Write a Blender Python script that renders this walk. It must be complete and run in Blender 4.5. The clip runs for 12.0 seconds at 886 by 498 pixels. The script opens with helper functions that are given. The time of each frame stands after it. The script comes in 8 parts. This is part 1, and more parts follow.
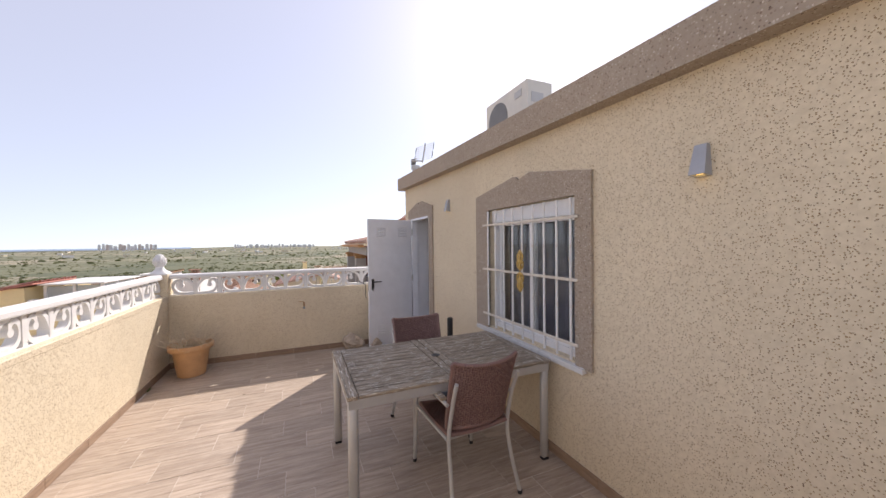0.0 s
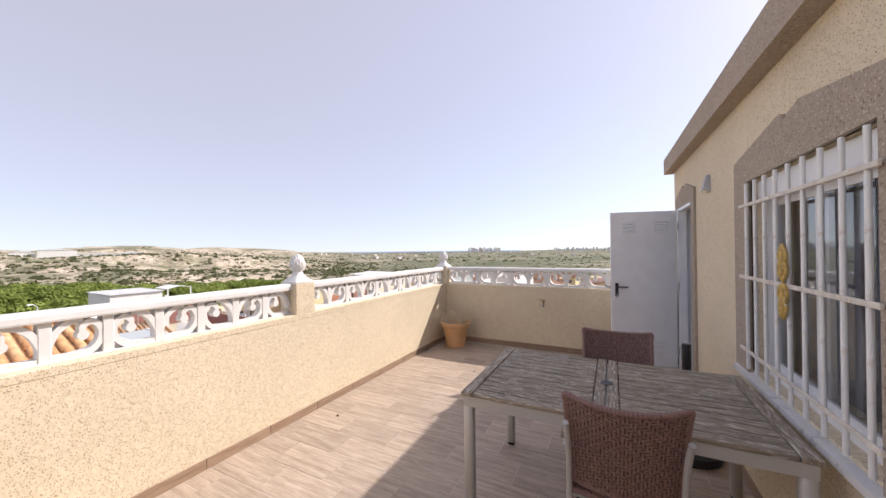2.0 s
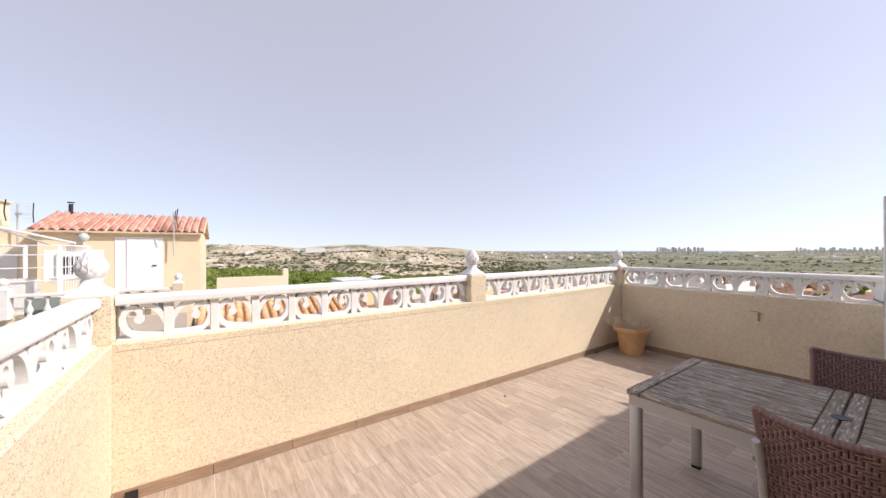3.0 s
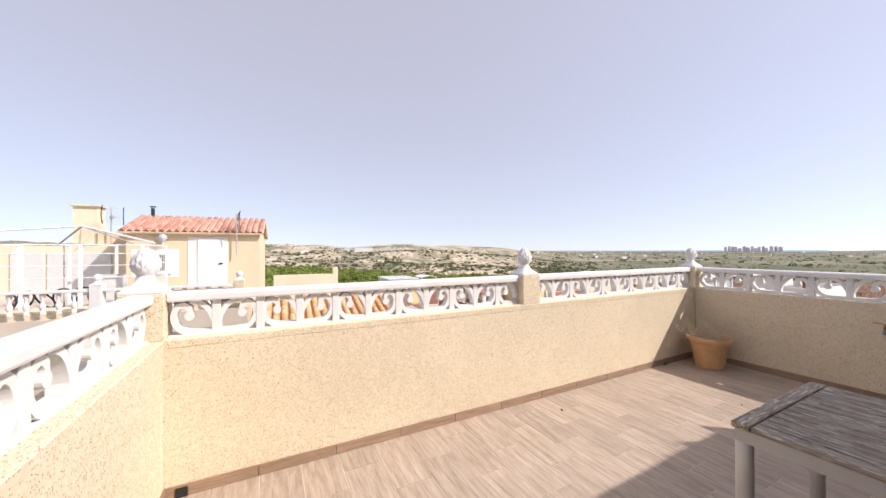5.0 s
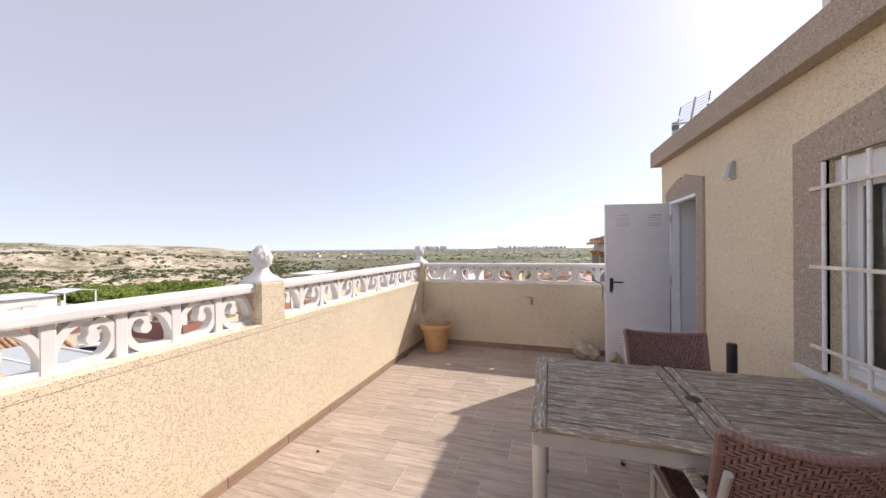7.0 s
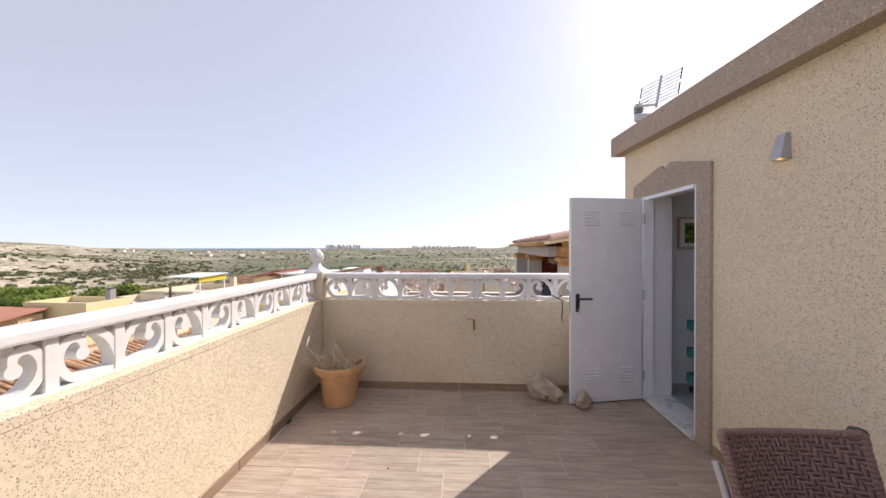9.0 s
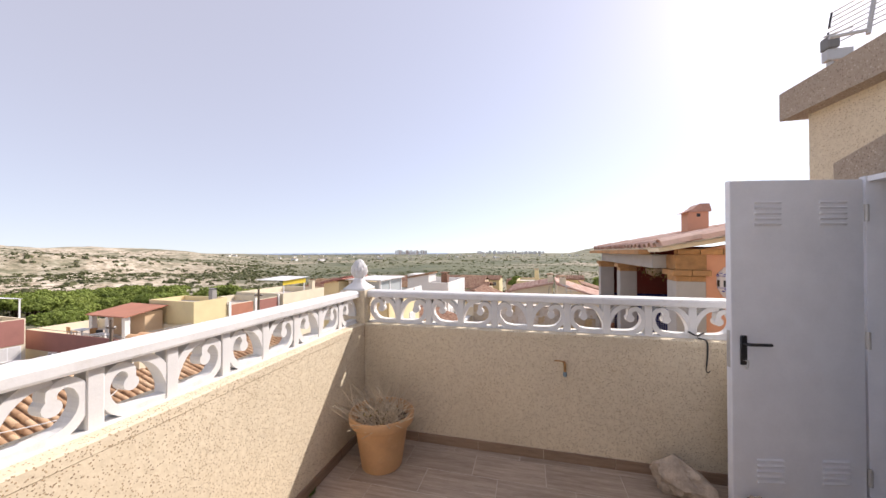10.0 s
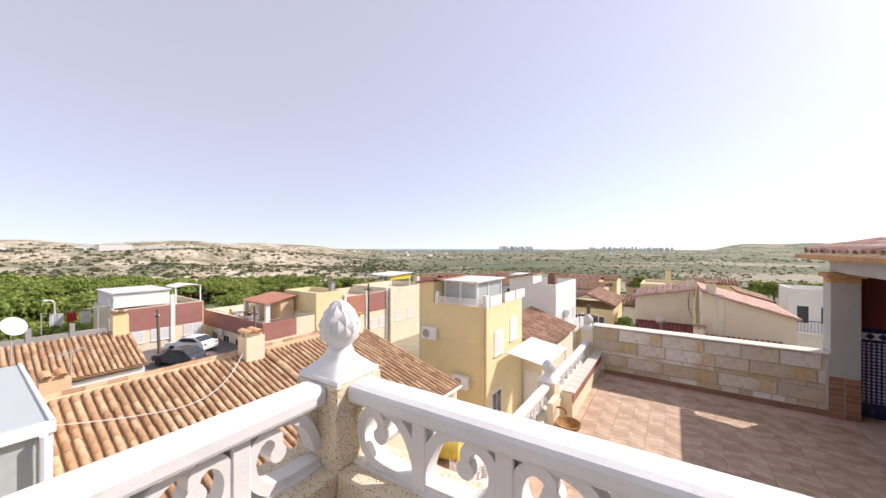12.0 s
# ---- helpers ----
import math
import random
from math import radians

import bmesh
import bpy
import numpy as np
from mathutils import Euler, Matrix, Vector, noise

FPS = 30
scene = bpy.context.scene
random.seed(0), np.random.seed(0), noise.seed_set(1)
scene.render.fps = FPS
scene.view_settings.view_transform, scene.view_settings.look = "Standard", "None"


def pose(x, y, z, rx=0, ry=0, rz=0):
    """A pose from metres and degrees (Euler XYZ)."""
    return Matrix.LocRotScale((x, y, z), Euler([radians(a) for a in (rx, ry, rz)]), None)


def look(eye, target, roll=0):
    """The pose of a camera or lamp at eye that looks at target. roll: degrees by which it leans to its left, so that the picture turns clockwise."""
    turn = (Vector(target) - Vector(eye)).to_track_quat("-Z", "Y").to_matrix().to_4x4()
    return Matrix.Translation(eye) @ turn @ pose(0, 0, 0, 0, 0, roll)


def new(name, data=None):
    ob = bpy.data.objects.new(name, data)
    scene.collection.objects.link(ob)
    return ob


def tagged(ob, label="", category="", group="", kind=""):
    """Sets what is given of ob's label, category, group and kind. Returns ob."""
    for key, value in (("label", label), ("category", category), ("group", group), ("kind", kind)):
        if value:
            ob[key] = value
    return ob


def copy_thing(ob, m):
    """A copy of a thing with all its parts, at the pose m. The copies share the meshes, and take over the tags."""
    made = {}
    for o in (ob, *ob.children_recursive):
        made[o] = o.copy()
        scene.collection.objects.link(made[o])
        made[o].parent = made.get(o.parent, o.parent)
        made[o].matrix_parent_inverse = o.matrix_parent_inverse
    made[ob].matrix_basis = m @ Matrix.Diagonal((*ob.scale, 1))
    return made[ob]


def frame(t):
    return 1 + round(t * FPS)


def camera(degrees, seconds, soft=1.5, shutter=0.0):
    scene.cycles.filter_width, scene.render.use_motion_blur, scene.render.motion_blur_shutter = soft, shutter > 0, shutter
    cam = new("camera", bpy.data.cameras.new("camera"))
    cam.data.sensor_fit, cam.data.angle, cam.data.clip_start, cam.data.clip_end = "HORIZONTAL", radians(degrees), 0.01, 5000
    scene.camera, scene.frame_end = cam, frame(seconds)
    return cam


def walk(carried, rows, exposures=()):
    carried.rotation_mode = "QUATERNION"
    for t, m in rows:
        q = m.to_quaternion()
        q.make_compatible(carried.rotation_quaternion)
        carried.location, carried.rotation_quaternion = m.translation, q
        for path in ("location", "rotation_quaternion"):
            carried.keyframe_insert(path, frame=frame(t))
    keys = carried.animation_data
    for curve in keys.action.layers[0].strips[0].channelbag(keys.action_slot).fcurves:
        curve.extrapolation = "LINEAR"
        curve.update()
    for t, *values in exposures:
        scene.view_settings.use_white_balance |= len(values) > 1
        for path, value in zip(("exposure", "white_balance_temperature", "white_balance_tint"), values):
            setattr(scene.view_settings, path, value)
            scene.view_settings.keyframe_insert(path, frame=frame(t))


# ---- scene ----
cam = camera(105.6, 12.0)
PATH = [
    (0, (-0.044, 0.451, 1.614), (0.743, 2.289, 1.579), -0.7),
    (0.5, (0.259, 0.525, 1.591), (0.675, 2.481, 1.568), -0.2),
    (1, (0.567, 0.614, 1.58), (0.593, 2.614, 1.558), -0.5),
    (1.5, (0.787, 0.669, 1.579), (0.407, 2.633, 1.559), -0.6),
    (2, (0.963, 0.678, 1.537), (0.058, 2.462, 1.543), -0.7),
    (2.5, (1.035, 0.636, 1.538), (-0.292, 2.132, 1.54), -0.4),
    (3, (1.134, 0.512, 1.511), (-0.504, 1.659, 1.52), -0.2),
    (3.5, (1.168, 0.417, 1.501), (-0.621, 1.313, 1.511), -0.2),
    (5.5, (0.778, 0.647, 1.494), (-0.976, 1.608, 1.497), -0.2),
    (6, (0.622, 0.664, 1.508), (-0.846, 2.022, 1.51), -0.1),
    (6.5, (0.439, 0.797, 1.484), (-0.608, 2.501, 1.478), -0.4),
    (7, (0.279, 0.984, 1.478), (-0.333, 2.888, 1.471), -0.6),
    (7.2, (0.202, 1.079, 1.471), (-0.266, 3.023, 1.454), -0.2),
    (8.8, (-0.067, 2.155, 1.518), (-0.181, 4.152, 1.494), -0.1),
    (9, (-0.105, 2.342, 1.53), (-0.223, 4.338, 1.516), -0.1),
    (9.5, (-0.163, 2.737, 1.571), (-0.384, 4.725, 1.559), -0.1),
    (10, (-0.235, 3.246, 1.578), (-0.735, 5.182, 1.596), -0.2),
    (10.5, (-0.345, 3.722, 1.654), (-1.115, 5.568, 1.643), -0.2),
    (11, (-0.446, 4.258, 1.662), (-1.415, 6.007, 1.655), 0),
    (11.5, (-0.539, 4.665, 1.689), (-1.585, 6.369, 1.686), -0.1),
    (12, (-0.741, 5.168, 1.711), (-1.805, 6.862, 1.706), 0),
]
walk(cam, [(t, look(eye, target, roll)) for t, eye, target, roll in PATH], [(t, e, 7100, 16) for t, e in ((0.0, 0.92), (2.0, 0.9), (3.5, 0.85), (5.5, 0.85), (7.0, 0.9), (9.0, 0.9), (10.0, 0.9), (11.0, 0.9), (12.0, 0.92))])

# ---- light ----
SUN_WAY = Vector((0.762, 0.905, 1.0))
world = bpy.data.worlds.new("world")
scene.world = world
world.use_nodes = True
sky = world.node_tree.nodes.new("ShaderNodeTexSky")
sky.sky_type = 'NISHITA'
sky.sun_disc = False
sky.sun_elevation = math.asin(SUN_WAY.normalized().z)
sky.sun_rotation = math.atan2(SUN_WAY.x, SUN_WAY.y)
sky.altitude, sky.air_density, sky.dust_density, sky.ozone_density = 0.0, 1.0, 0.6, 3.0
lift = world.node_tree.nodes.new("ShaderNodeMapping")
lift.inputs["Location"].default_value = (0, 0, 0.08)
world.node_tree.links.new(world.node_tree.nodes.new("ShaderNodeTexCoord").outputs["Generated"], lift.inputs[0])
world.node_tree.links.new(lift.outputs[0], sky.inputs[0])
haze = world.node_tree.nodes.new("ShaderNodeMix")      # bright coastal haze veiling the whole sky evenly
haze.data_type = 'RGBA'
haze.inputs[0].default_value, haze.inputs[7].default_value = 0.58, (2.72, 2.66, 2.92, 1)
world.node_tree.links.new(sky.outputs[0], haze.inputs[6])
world.node_tree.links.new(haze.outputs[2], world.node_tree.nodes["Background"].inputs[0])
world.node_tree.nodes["Background"].inputs[1].default_value = 0.146
sun = new("sun", bpy.data.lights.new("sun", 'SUN'))
sun.data.energy, sun.data.angle, sun.data.color = 2.8, radians(0.53), (1.0, 0.985, 0.98)
sun.matrix_world = look(SUN_WAY.normalized() * 60, (0, 0, 0))


# ---- materials ----
def nodes_of(name, rough=0.8, metal=0.0):
    m = bpy.data.materials.new(name)
    m.use_nodes = True
    nt = m.node_tree
    b = nt.nodes["Principled BSDF"]
    b.inputs["Roughness"].default_value, b.inputs["Metallic"].default_value = rough, metal
    return m, nt, b


def node(nt, kind, **inputs):
    n = nt.nodes.new(kind)
    for k, v in inputs.items():
        n.inputs[k.replace("_", " ")].default_value = v
    return n


def ramp(nt, source, stops):
    r = nt.nodes.new("ShaderNodeValToRGB")
    el = r.color_ramp.elements
    while len(el) < len(stops):
        el.new(0.5)
    for e, (p, c) in zip(el, stops):
        e.position, e.color = p, (*c, 1) if len(c) == 3 else c
    nt.links.new(source, r.inputs[0])
    return r.outputs[0]


def blend(nt, how, fac, a, b):
    m = nt.nodes.new("ShaderNodeMix")
    m.data_type, m.blend_type = 'RGBA', how
    for sock, v in ((m.inputs[0], fac), (m.inputs[6], a), (m.inputs[7], b)):
        if isinstance(v, (int, float)):
            sock.default_value = v
        elif isinstance(v, tuple):
            sock.default_value = (*v, 1)
        else:
            nt.links.new(v, sock)
    return m.outputs[2]


def bump(nt, b, height, strength, distance):
    n = node(nt, "ShaderNodeBump", Strength=strength, Distance=distance)
    nt.links.new(height, n.inputs["Height"])
    nt.links.new(n.outputs[0], b.inputs["Normal"])


def coords(nt, scale=(1, 1, 1)):
    c = nt.nodes.new("ShaderNodeTexCoord")
    mp = nt.nodes.new("ShaderNodeMapping")
    mp.inputs["Scale"].default_value = scale
    nt.links.new(c.outputs["Object"], mp.inputs[0])
    return mp.outputs[0]


def noise_tex(nt, vec, scale, detail=4.0, rough=0.55):
    n = node(nt, "ShaderNodeTexNoise", Scale=scale, Detail=detail, Roughness=rough)
    nt.links.new(vec, n.inputs["Vector"])
    return n.outputs[0]


def plain(name, colour, rough=0.7, metal=0.0, vary=0.12, scale=6.0, fine=60.0, relief=0.15, per_object=0.0, dirt=None):
    """Paint, metal, plastic or plaster: two scales of variation, and fine relief."""
    m, nt, b = nodes_of(name, rough, metal)
    v = coords(nt)
    big, small = noise_tex(nt, v, scale), noise_tex(nt, v, fine, 3.0)
    lo = tuple(c * (1 - vary) for c in colour)
    hi = tuple(min(0.92, c * (1 + vary)) for c in colour)
    col = ramp(nt, big, [(0.3, lo), (0.7, hi)])
    col = blend(nt, 'MULTIPLY', 0.5, col, ramp(nt, small, [(0.3, (1 - vary,) * 3), (0.6, (1, 1, 1))]))
    if dirt:
        d = noise_tex(nt, v, scale * 2.3, 7.0, 0.7)
        col = blend(nt, 'MIX', ramp(nt, d, [(0.56, (0, 0, 0)), (0.72, (0.8, 0.8, 0.8))]), col, dirt)
    if per_object:
        o = nt.nodes.new("ShaderNodeObjectInfo")
        col = blend(nt, 'MULTIPLY', 1.0, col, ramp(nt, o.outputs["Random"], [(0.0, (1 - per_object,) * 3), (1.0, (1, 1, 1))]))
    nt.links.new(col, b.inputs["Base Color"])
    r = ramp(nt, big, [(0.2, (max(0.02, rough - 0.1),) * 3), (0.8, (min(1.0, rough + 0.1),) * 3)])
    nt.links.new(r, b.inputs["Roughness"])
    if relief:
        bump(nt, b, small, relief, 0.002)
    return m


def chipped(name, base, chips, cell, cover, size, rough=0.9, relief=0.5):
    """Render with stone chips cast into it."""
    m, nt, b = nodes_of(name, rough)
    v = coords(nt)
    warp = node(nt, "ShaderNodeTexNoise", Scale=cell * 0.9, Detail=2.0)
    nt.links.new(v, warp.inputs["Vector"])
    wv = nt.nodes.new("ShaderNodeVectorMath")
    wv.operation = 'MULTIPLY_ADD'
    wv.inputs[1].default_value = (0.6 / cell,) * 3
    nt.links.new(warp.outputs["Color"], wv.inputs[0])
    nt.links.new(v, wv.inputs[2])
    vor = node(nt, "ShaderNodeTexVoronoi", Scale=cell)
    nt.links.new(wv.outputs[0], vor.inputs["Vector"])
    sep = nt.nodes.new("ShaderNodeSeparateColor")
    nt.links.new(vor.outputs["Color"], sep.inputs[0])
    near = ramp(nt, vor.outputs["Distance"], [(size, (1, 1, 1)), (size + 0.07, (0, 0, 0))])
    pick = ramp(nt, sep.outputs[0], [(1 - cover, (0, 0, 0)), (1 - cover + 0.02, (1, 1, 1))])
    mask = blend(nt, 'MULTIPLY', 1.0, near, pick)
    tone = ramp(nt, sep.outputs[1], [(i / max(1, len(chips) - 1), c) for i, c in enumerate(chips)])
    big = noise_tex(nt, v, 1.3, 5.0)
    mid = noise_tex(nt, v, 35.0, 4.0)
    ground = ramp(nt, big, [(0.3, tuple(c * 0.93 for c in base)), (0.7, tuple(min(0.9, c * 1.05) for c in base))])
    ground = blend(nt, 'MULTIPLY', 0.6, ground, ramp(nt, mid, [(0.3, (0.84, 0.82, 0.78)), (0.62, (1, 1, 1))]))
    nt.links.new(blend(nt, 'MIX', mask, ground, tone), b.inputs["Base Color"])
    h = nt.nodes.new("ShaderNodeMath")
    h.operation = 'MULTIPLY_ADD'
    h.inputs[1].default_value = 0.6
    nt.links.new(mask, h.inputs[0])
    nt.links.new(mid, h.inputs[2])
    bump(nt, b, h.outputs[0], relief, 0.0025)
    return m


def woody(name, dark, light, stretch, rough=0.7, per_object=0.25, relief=0.3, scale=14.0, flakes=None):
    """Streaked grain; stretch is small along the grain."""
    m, nt, b = nodes_of(name, rough)
    v = coords(nt, stretch)
    o = nt.nodes.new("ShaderNodeObjectInfo")
    shift = nt.nodes.new("ShaderNodeVectorMath")
    shift.operation = 'MULTIPLY_ADD'
    shift.inputs[1].default_value = (37.0, 53.0, 11.0)
    nt.links.new(o.outputs["Random"], shift.inputs[0])
    nt.links.new(v, shift.inputs[2])
    grain = noise_tex(nt, shift.outputs[0], scale, 6.0, 0.65)
    fine = noise_tex(nt, shift.outputs[0], scale * 5, 3.0)
    col = ramp(nt, grain, [(0.3, dark), (0.68, light)])
    col = blend(nt, 'MULTIPLY', 0.6, col, ramp(nt, fine, [(0.3, (0.75, 0.73, 0.7)), (0.6, (1, 1, 1))]))
    if flakes:
        f = noise_tex(nt, shift.outputs[0], scale * 1.7, 8.0, 0.75)
        col = blend(nt, 'MIX', ramp(nt, f, [(0.54, (0, 0, 0)), (0.6, (0.9, 0.9, 0.9))]), col, flakes)
    col = blend(nt, 'MULTIPLY', 1.0, col, ramp(nt, o.outputs["Random"], [(0.0, (1 - per_object,) * 3), (1.0, (1, 1, 1))]))
    nt.links.new(col, b.inputs["Base Color"])
    bump(nt, b, grain, relief, 0.002)
    return m


STUCCO = chipped("cream_chip_render", (0.74, 0.638, 0.47), [(0.29, 0.18, 0.09), (0.50, 0.355, 0.205), (0.22, 0.14, 0.08), (0.56, 0.43, 0.275)], 126.0, 0.48, 0.31, relief=0.9)
STONE_TRIM = chipped("grey_chip_stone", (0.40, 0.33, 0.26), [(0.14, 0.10, 0.08), (0.52, 0.44, 0.36), (0.22, 0.15, 0.11), (0.62, 0.55, 0.47)], 95.0, 0.7, 0.36, relief=0.35)
WHITE_CAST = plain("white_painted_concrete", (0.73, 0.72, 0.70), 0.65, vary=0.06, scale=5, fine=90, relief=0.3, dirt=(0.62, 0.59, 0.54))
TILE = woody("wood_look_tile", (0.35, 0.265, 0.20), (0.585, 0.48, 0.385), (0.35, 3.2, 1.0), 0.52, 0.15, 0.12, 9.0)
SKIRT = woody("wood_look_skirting_tile", (0.27, 0.175, 0.115), (0.42, 0.29, 0.20), (0.5, 0.5, 6.0), 0.5, 0.15, 0.1, 8.0)
GROUT = plain("pale_grout", (0.62, 0.56, 0.49), 0.9)
WHITE_METAL = plain("white_enamel_metal", (0.80, 0.81, 0.84), 0.42, vary=0.04, relief=0.05)
WHITE_FRAME = plain("white_lacquered_aluminium", (0.82, 0.82, 0.82), 0.35, vary=0.03, relief=0.0)
MARBLE = plain("white_marble_sill", (0.70, 0.69, 0.67), 0.3, vary=0.08, scale=9, relief=0.03)
BLACK = plain("black_plastic", (0.02, 0.02, 0.022), 0.4, vary=0.2, relief=0.05)
ALU = plain("champagne_aluminium", (0.52, 0.51, 0.49), 0.42, 0.35, vary=0.06, relief=0.05)
TEAK = woody("weathered_teak", (0.15, 0.115, 0.08), (0.44, 0.36, 0.27), (0.45, 4.0, 4.0), 0.75, 0.2, 0.6, 16.0, flakes=(0.74, 0.69, 0.60))


def strands(name, dark, light, rough):
    """Woven strands, each of its own tone."""
    m, nt, b = nodes_of(name, rough)
    g = nt.nodes.new("ShaderNodeNewGeometry")
    v = coords(nt)
    col = ramp(nt, g.outputs["Random Per Island"], [(0.0, dark), (1.0, light)])
    col = blend(nt, 'MULTIPLY', 0.5, col, ramp(nt, noise_tex(nt, v, 120.0), [(0.3, (0.6, 0.6, 0.6)), (0.7, (1, 1, 1))]))
    nt.links.new(col, b.inputs["Base Color"])
    return m


WICKER = strands("plum_brown_wicker", (0.20, 0.105, 0.09), (0.29, 0.17, 0.145), 0.42)
# dark core colour stands in for the shade between the strands
WICKER_CORE = plain("wicker_gap_shade", (0.09, 0.042, 0.038), 0.8)
TERRACOTTA = plain("terracotta_plastic", (0.60, 0.35, 0.175), 0.55, vary=0.10, scale=7, relief=0.1, dirt=(0.66, 0.42, 0.24))
SOIL = plain("dry_soil", (0.09, 0.06, 0.04), 0.95, vary=0.4, scale=40, relief=1.0)
STRAW = plain("dry_stalk", (0.64, 0.54, 0.40), 0.8, vary=0.3, relief=0.0)
LEAF_DRY = plain("wilted_leaf", (0.30, 0.25, 0.06), 0.7, vary=0.4, relief=0.0)
ROCK = plain("pale_rock", (0.46, 0.38, 0.30), 0.95, vary=0.3, scale=12, fine=70, relief=1.0, dirt=(0.30, 0.23, 0.17))
RUST = plain("rust", (0.36, 0.19, 0.07), 0.9, vary=0.4, scale=30, relief=0.6)
LAMP_GREY = plain("grey_lamp_metal", (0.40, 0.41, 0.44), 0.5, 0.3, vary=0.06, relief=0.05)
BARS = plain("white_bar_enamel_with_rust", (0.80, 0.79, 0.77), 0.4, vary=0.05, scale=5, relief=0.1, dirt=(0.45, 0.24, 0.08))
RUSTY = plain("rusting_white_enamel", (0.70, 0.64, 0.55), 0.6, vary=0.15, scale=14, relief=0.4, dirt=(0.40, 0.20, 0.05))
GILT = plain("chipped_gilt", (0.55, 0.36, 0.10), 0.6, vary=0.3, scale=40, fine=90, relief=0.6, dirt=(0.80, 0.77, 0.72))
PLASTER_IN = plain("white_plaster", (0.74, 0.75, 0.78), 0.85, vary=0.03, relief=0.1)
FLOOR_IN = plain("grey_floor_tile", (0.42, 0.42, 0.43), 0.4, vary=0.08, relief=0.02)
TEAL = plain("teal_enamel", (0.045, 0.25, 0.25), 0.45, vary=0.08, relief=0.05)
ROOFING = plain("grey_roof_felt", (0.3, 0.29, 0.28), 0.9, vary=0.15)
DARK_IN = plain("dark_grey_fabric", (0.23, 0.23, 0.26), 0.9, vary=0.2, scale=3)
PINE_FRAME = woody("pine_frame", (0.42, 0.28, 0.16), (0.56, 0.40, 0.25), (1, 1, 8), 0.6, 0.0, 0.1)


def glass(name, tint=(0.9, 0.93, 0.95), rough=0.02):
    m, nt, b = nodes_of(name, rough)
    b.inputs["Base Color"].default_value = (*tint, 1)
    b.inputs["Transmission Weight"].default_value = 1.0
    b.inputs["IOR"].default_value = 1.45
    return m


PANE = glass("window_glass")
TUMBLER = glass("drinking_glass", (0.75, 0.8, 0.85), 0.05)


def glowing(name, colour, strength):
    m, nt, b = nodes_of(name, 0.5)
    b.inputs["Base Color"].default_value = (*colour, 1)
    b.inputs["Emission Color"].default_value = (*colour, 1)
    b.inputs["Emission Strength"].default_value = strength
    return m


LAMP_GLASS = glowing("lit_amber_lamp_glass", (0.85, 0.55, 0.15), 1.2)


# ---- mesh helpers ----
def link(name, bm, material, parent=None, label=""):
    me = bpy.data.meshes.new(name)
    bm.to_mesh(me)
    bm.free()
    for m in (material if isinstance(material, (list, tuple)) else [material]):
        me.materials.append(m)
    ob = new(name, me)
    if parent is not None:
        ob.parent = parent
    if label:
        ob["label"] = label
    return ob


def part(name, bm, material, parent, label=""):
    return link(name, bm, material, parent, label)


def again(name, ob, parent, m=None):
    """Another piece on the same mesh."""
    o = new(name, ob.data)
    o.parent = parent
    if m is not None:
        o.matrix_basis = m
    return o


def thing(name, label, category, group="", at=None):
    e = new(name)
    e.empty_display_size = 0.1
    tagged(e, label, category, group)
    if at is not None:
        e.matrix_basis = at
    return e


def setting(name, bm, material, label="", category=""):
    return tagged(link(name, bm, material), label, category, "", "structure")


def smooth(ob, angle=40):
    for p in ob.data.polygons:
        p.use_smooth = True
    ob.data.set_sharp_from_angle(angle=radians(angle))
    return ob


def box(bm, x0, x1, y0, y1, z0, z1, bevel=0.0, m=None):
    vs = [bm.verts.new((x, y, z)) for x in (x0, x1) for y in (y0, y1) for z in (z0, z1)]
    faces = [bm.faces.new([vs[i] for i in f]) for f in ((0, 1, 3, 2), (4, 6, 7, 5), (0, 4, 5, 1), (2, 3, 7, 6), (0, 2, 6, 4), (1, 5, 7, 3))]
    if bevel:
        edges = list({e for f in faces for e in f.edges})
        r = bmesh.ops.bevel(bm, geom=edges, offset=bevel, segments=1, affect='EDGES')
        vs = list({v for f in r["faces"] for v in f.verts} | {v for v in vs if v.is_valid})
    if m is not None:
        bmesh.ops.transform(bm, matrix=m, verts=[v for v in vs if v.is_valid])
    return bm


def slab(x0, x1, y0, y1, z0, z1, bevel=0.0, m=None):
    return box(bmesh.new(), x0, x1, y0, y1, z0, z1, bevel, m)


def lathe(bm, profile, n=24, at=(0, 0, 0), cap=True):
    rings = []
    for r, z in profile:
        rings.append([bm.verts.new((at[0] + r * math.cos(2 * math.pi * i / n), at[1] + r * math.sin(2 * math.pi * i / n), at[2] + z)) for i in range(n)])
    for a, b in zip(rings, rings[1:]):
        for i in range(n):
            bm.faces.new((a[i], a[(i + 1) % n], b[(i + 1) % n], b[i]))
    if cap:
        bm.faces.new(rings[0][::-1])
        bm.faces.new(rings[-1])
    return bm


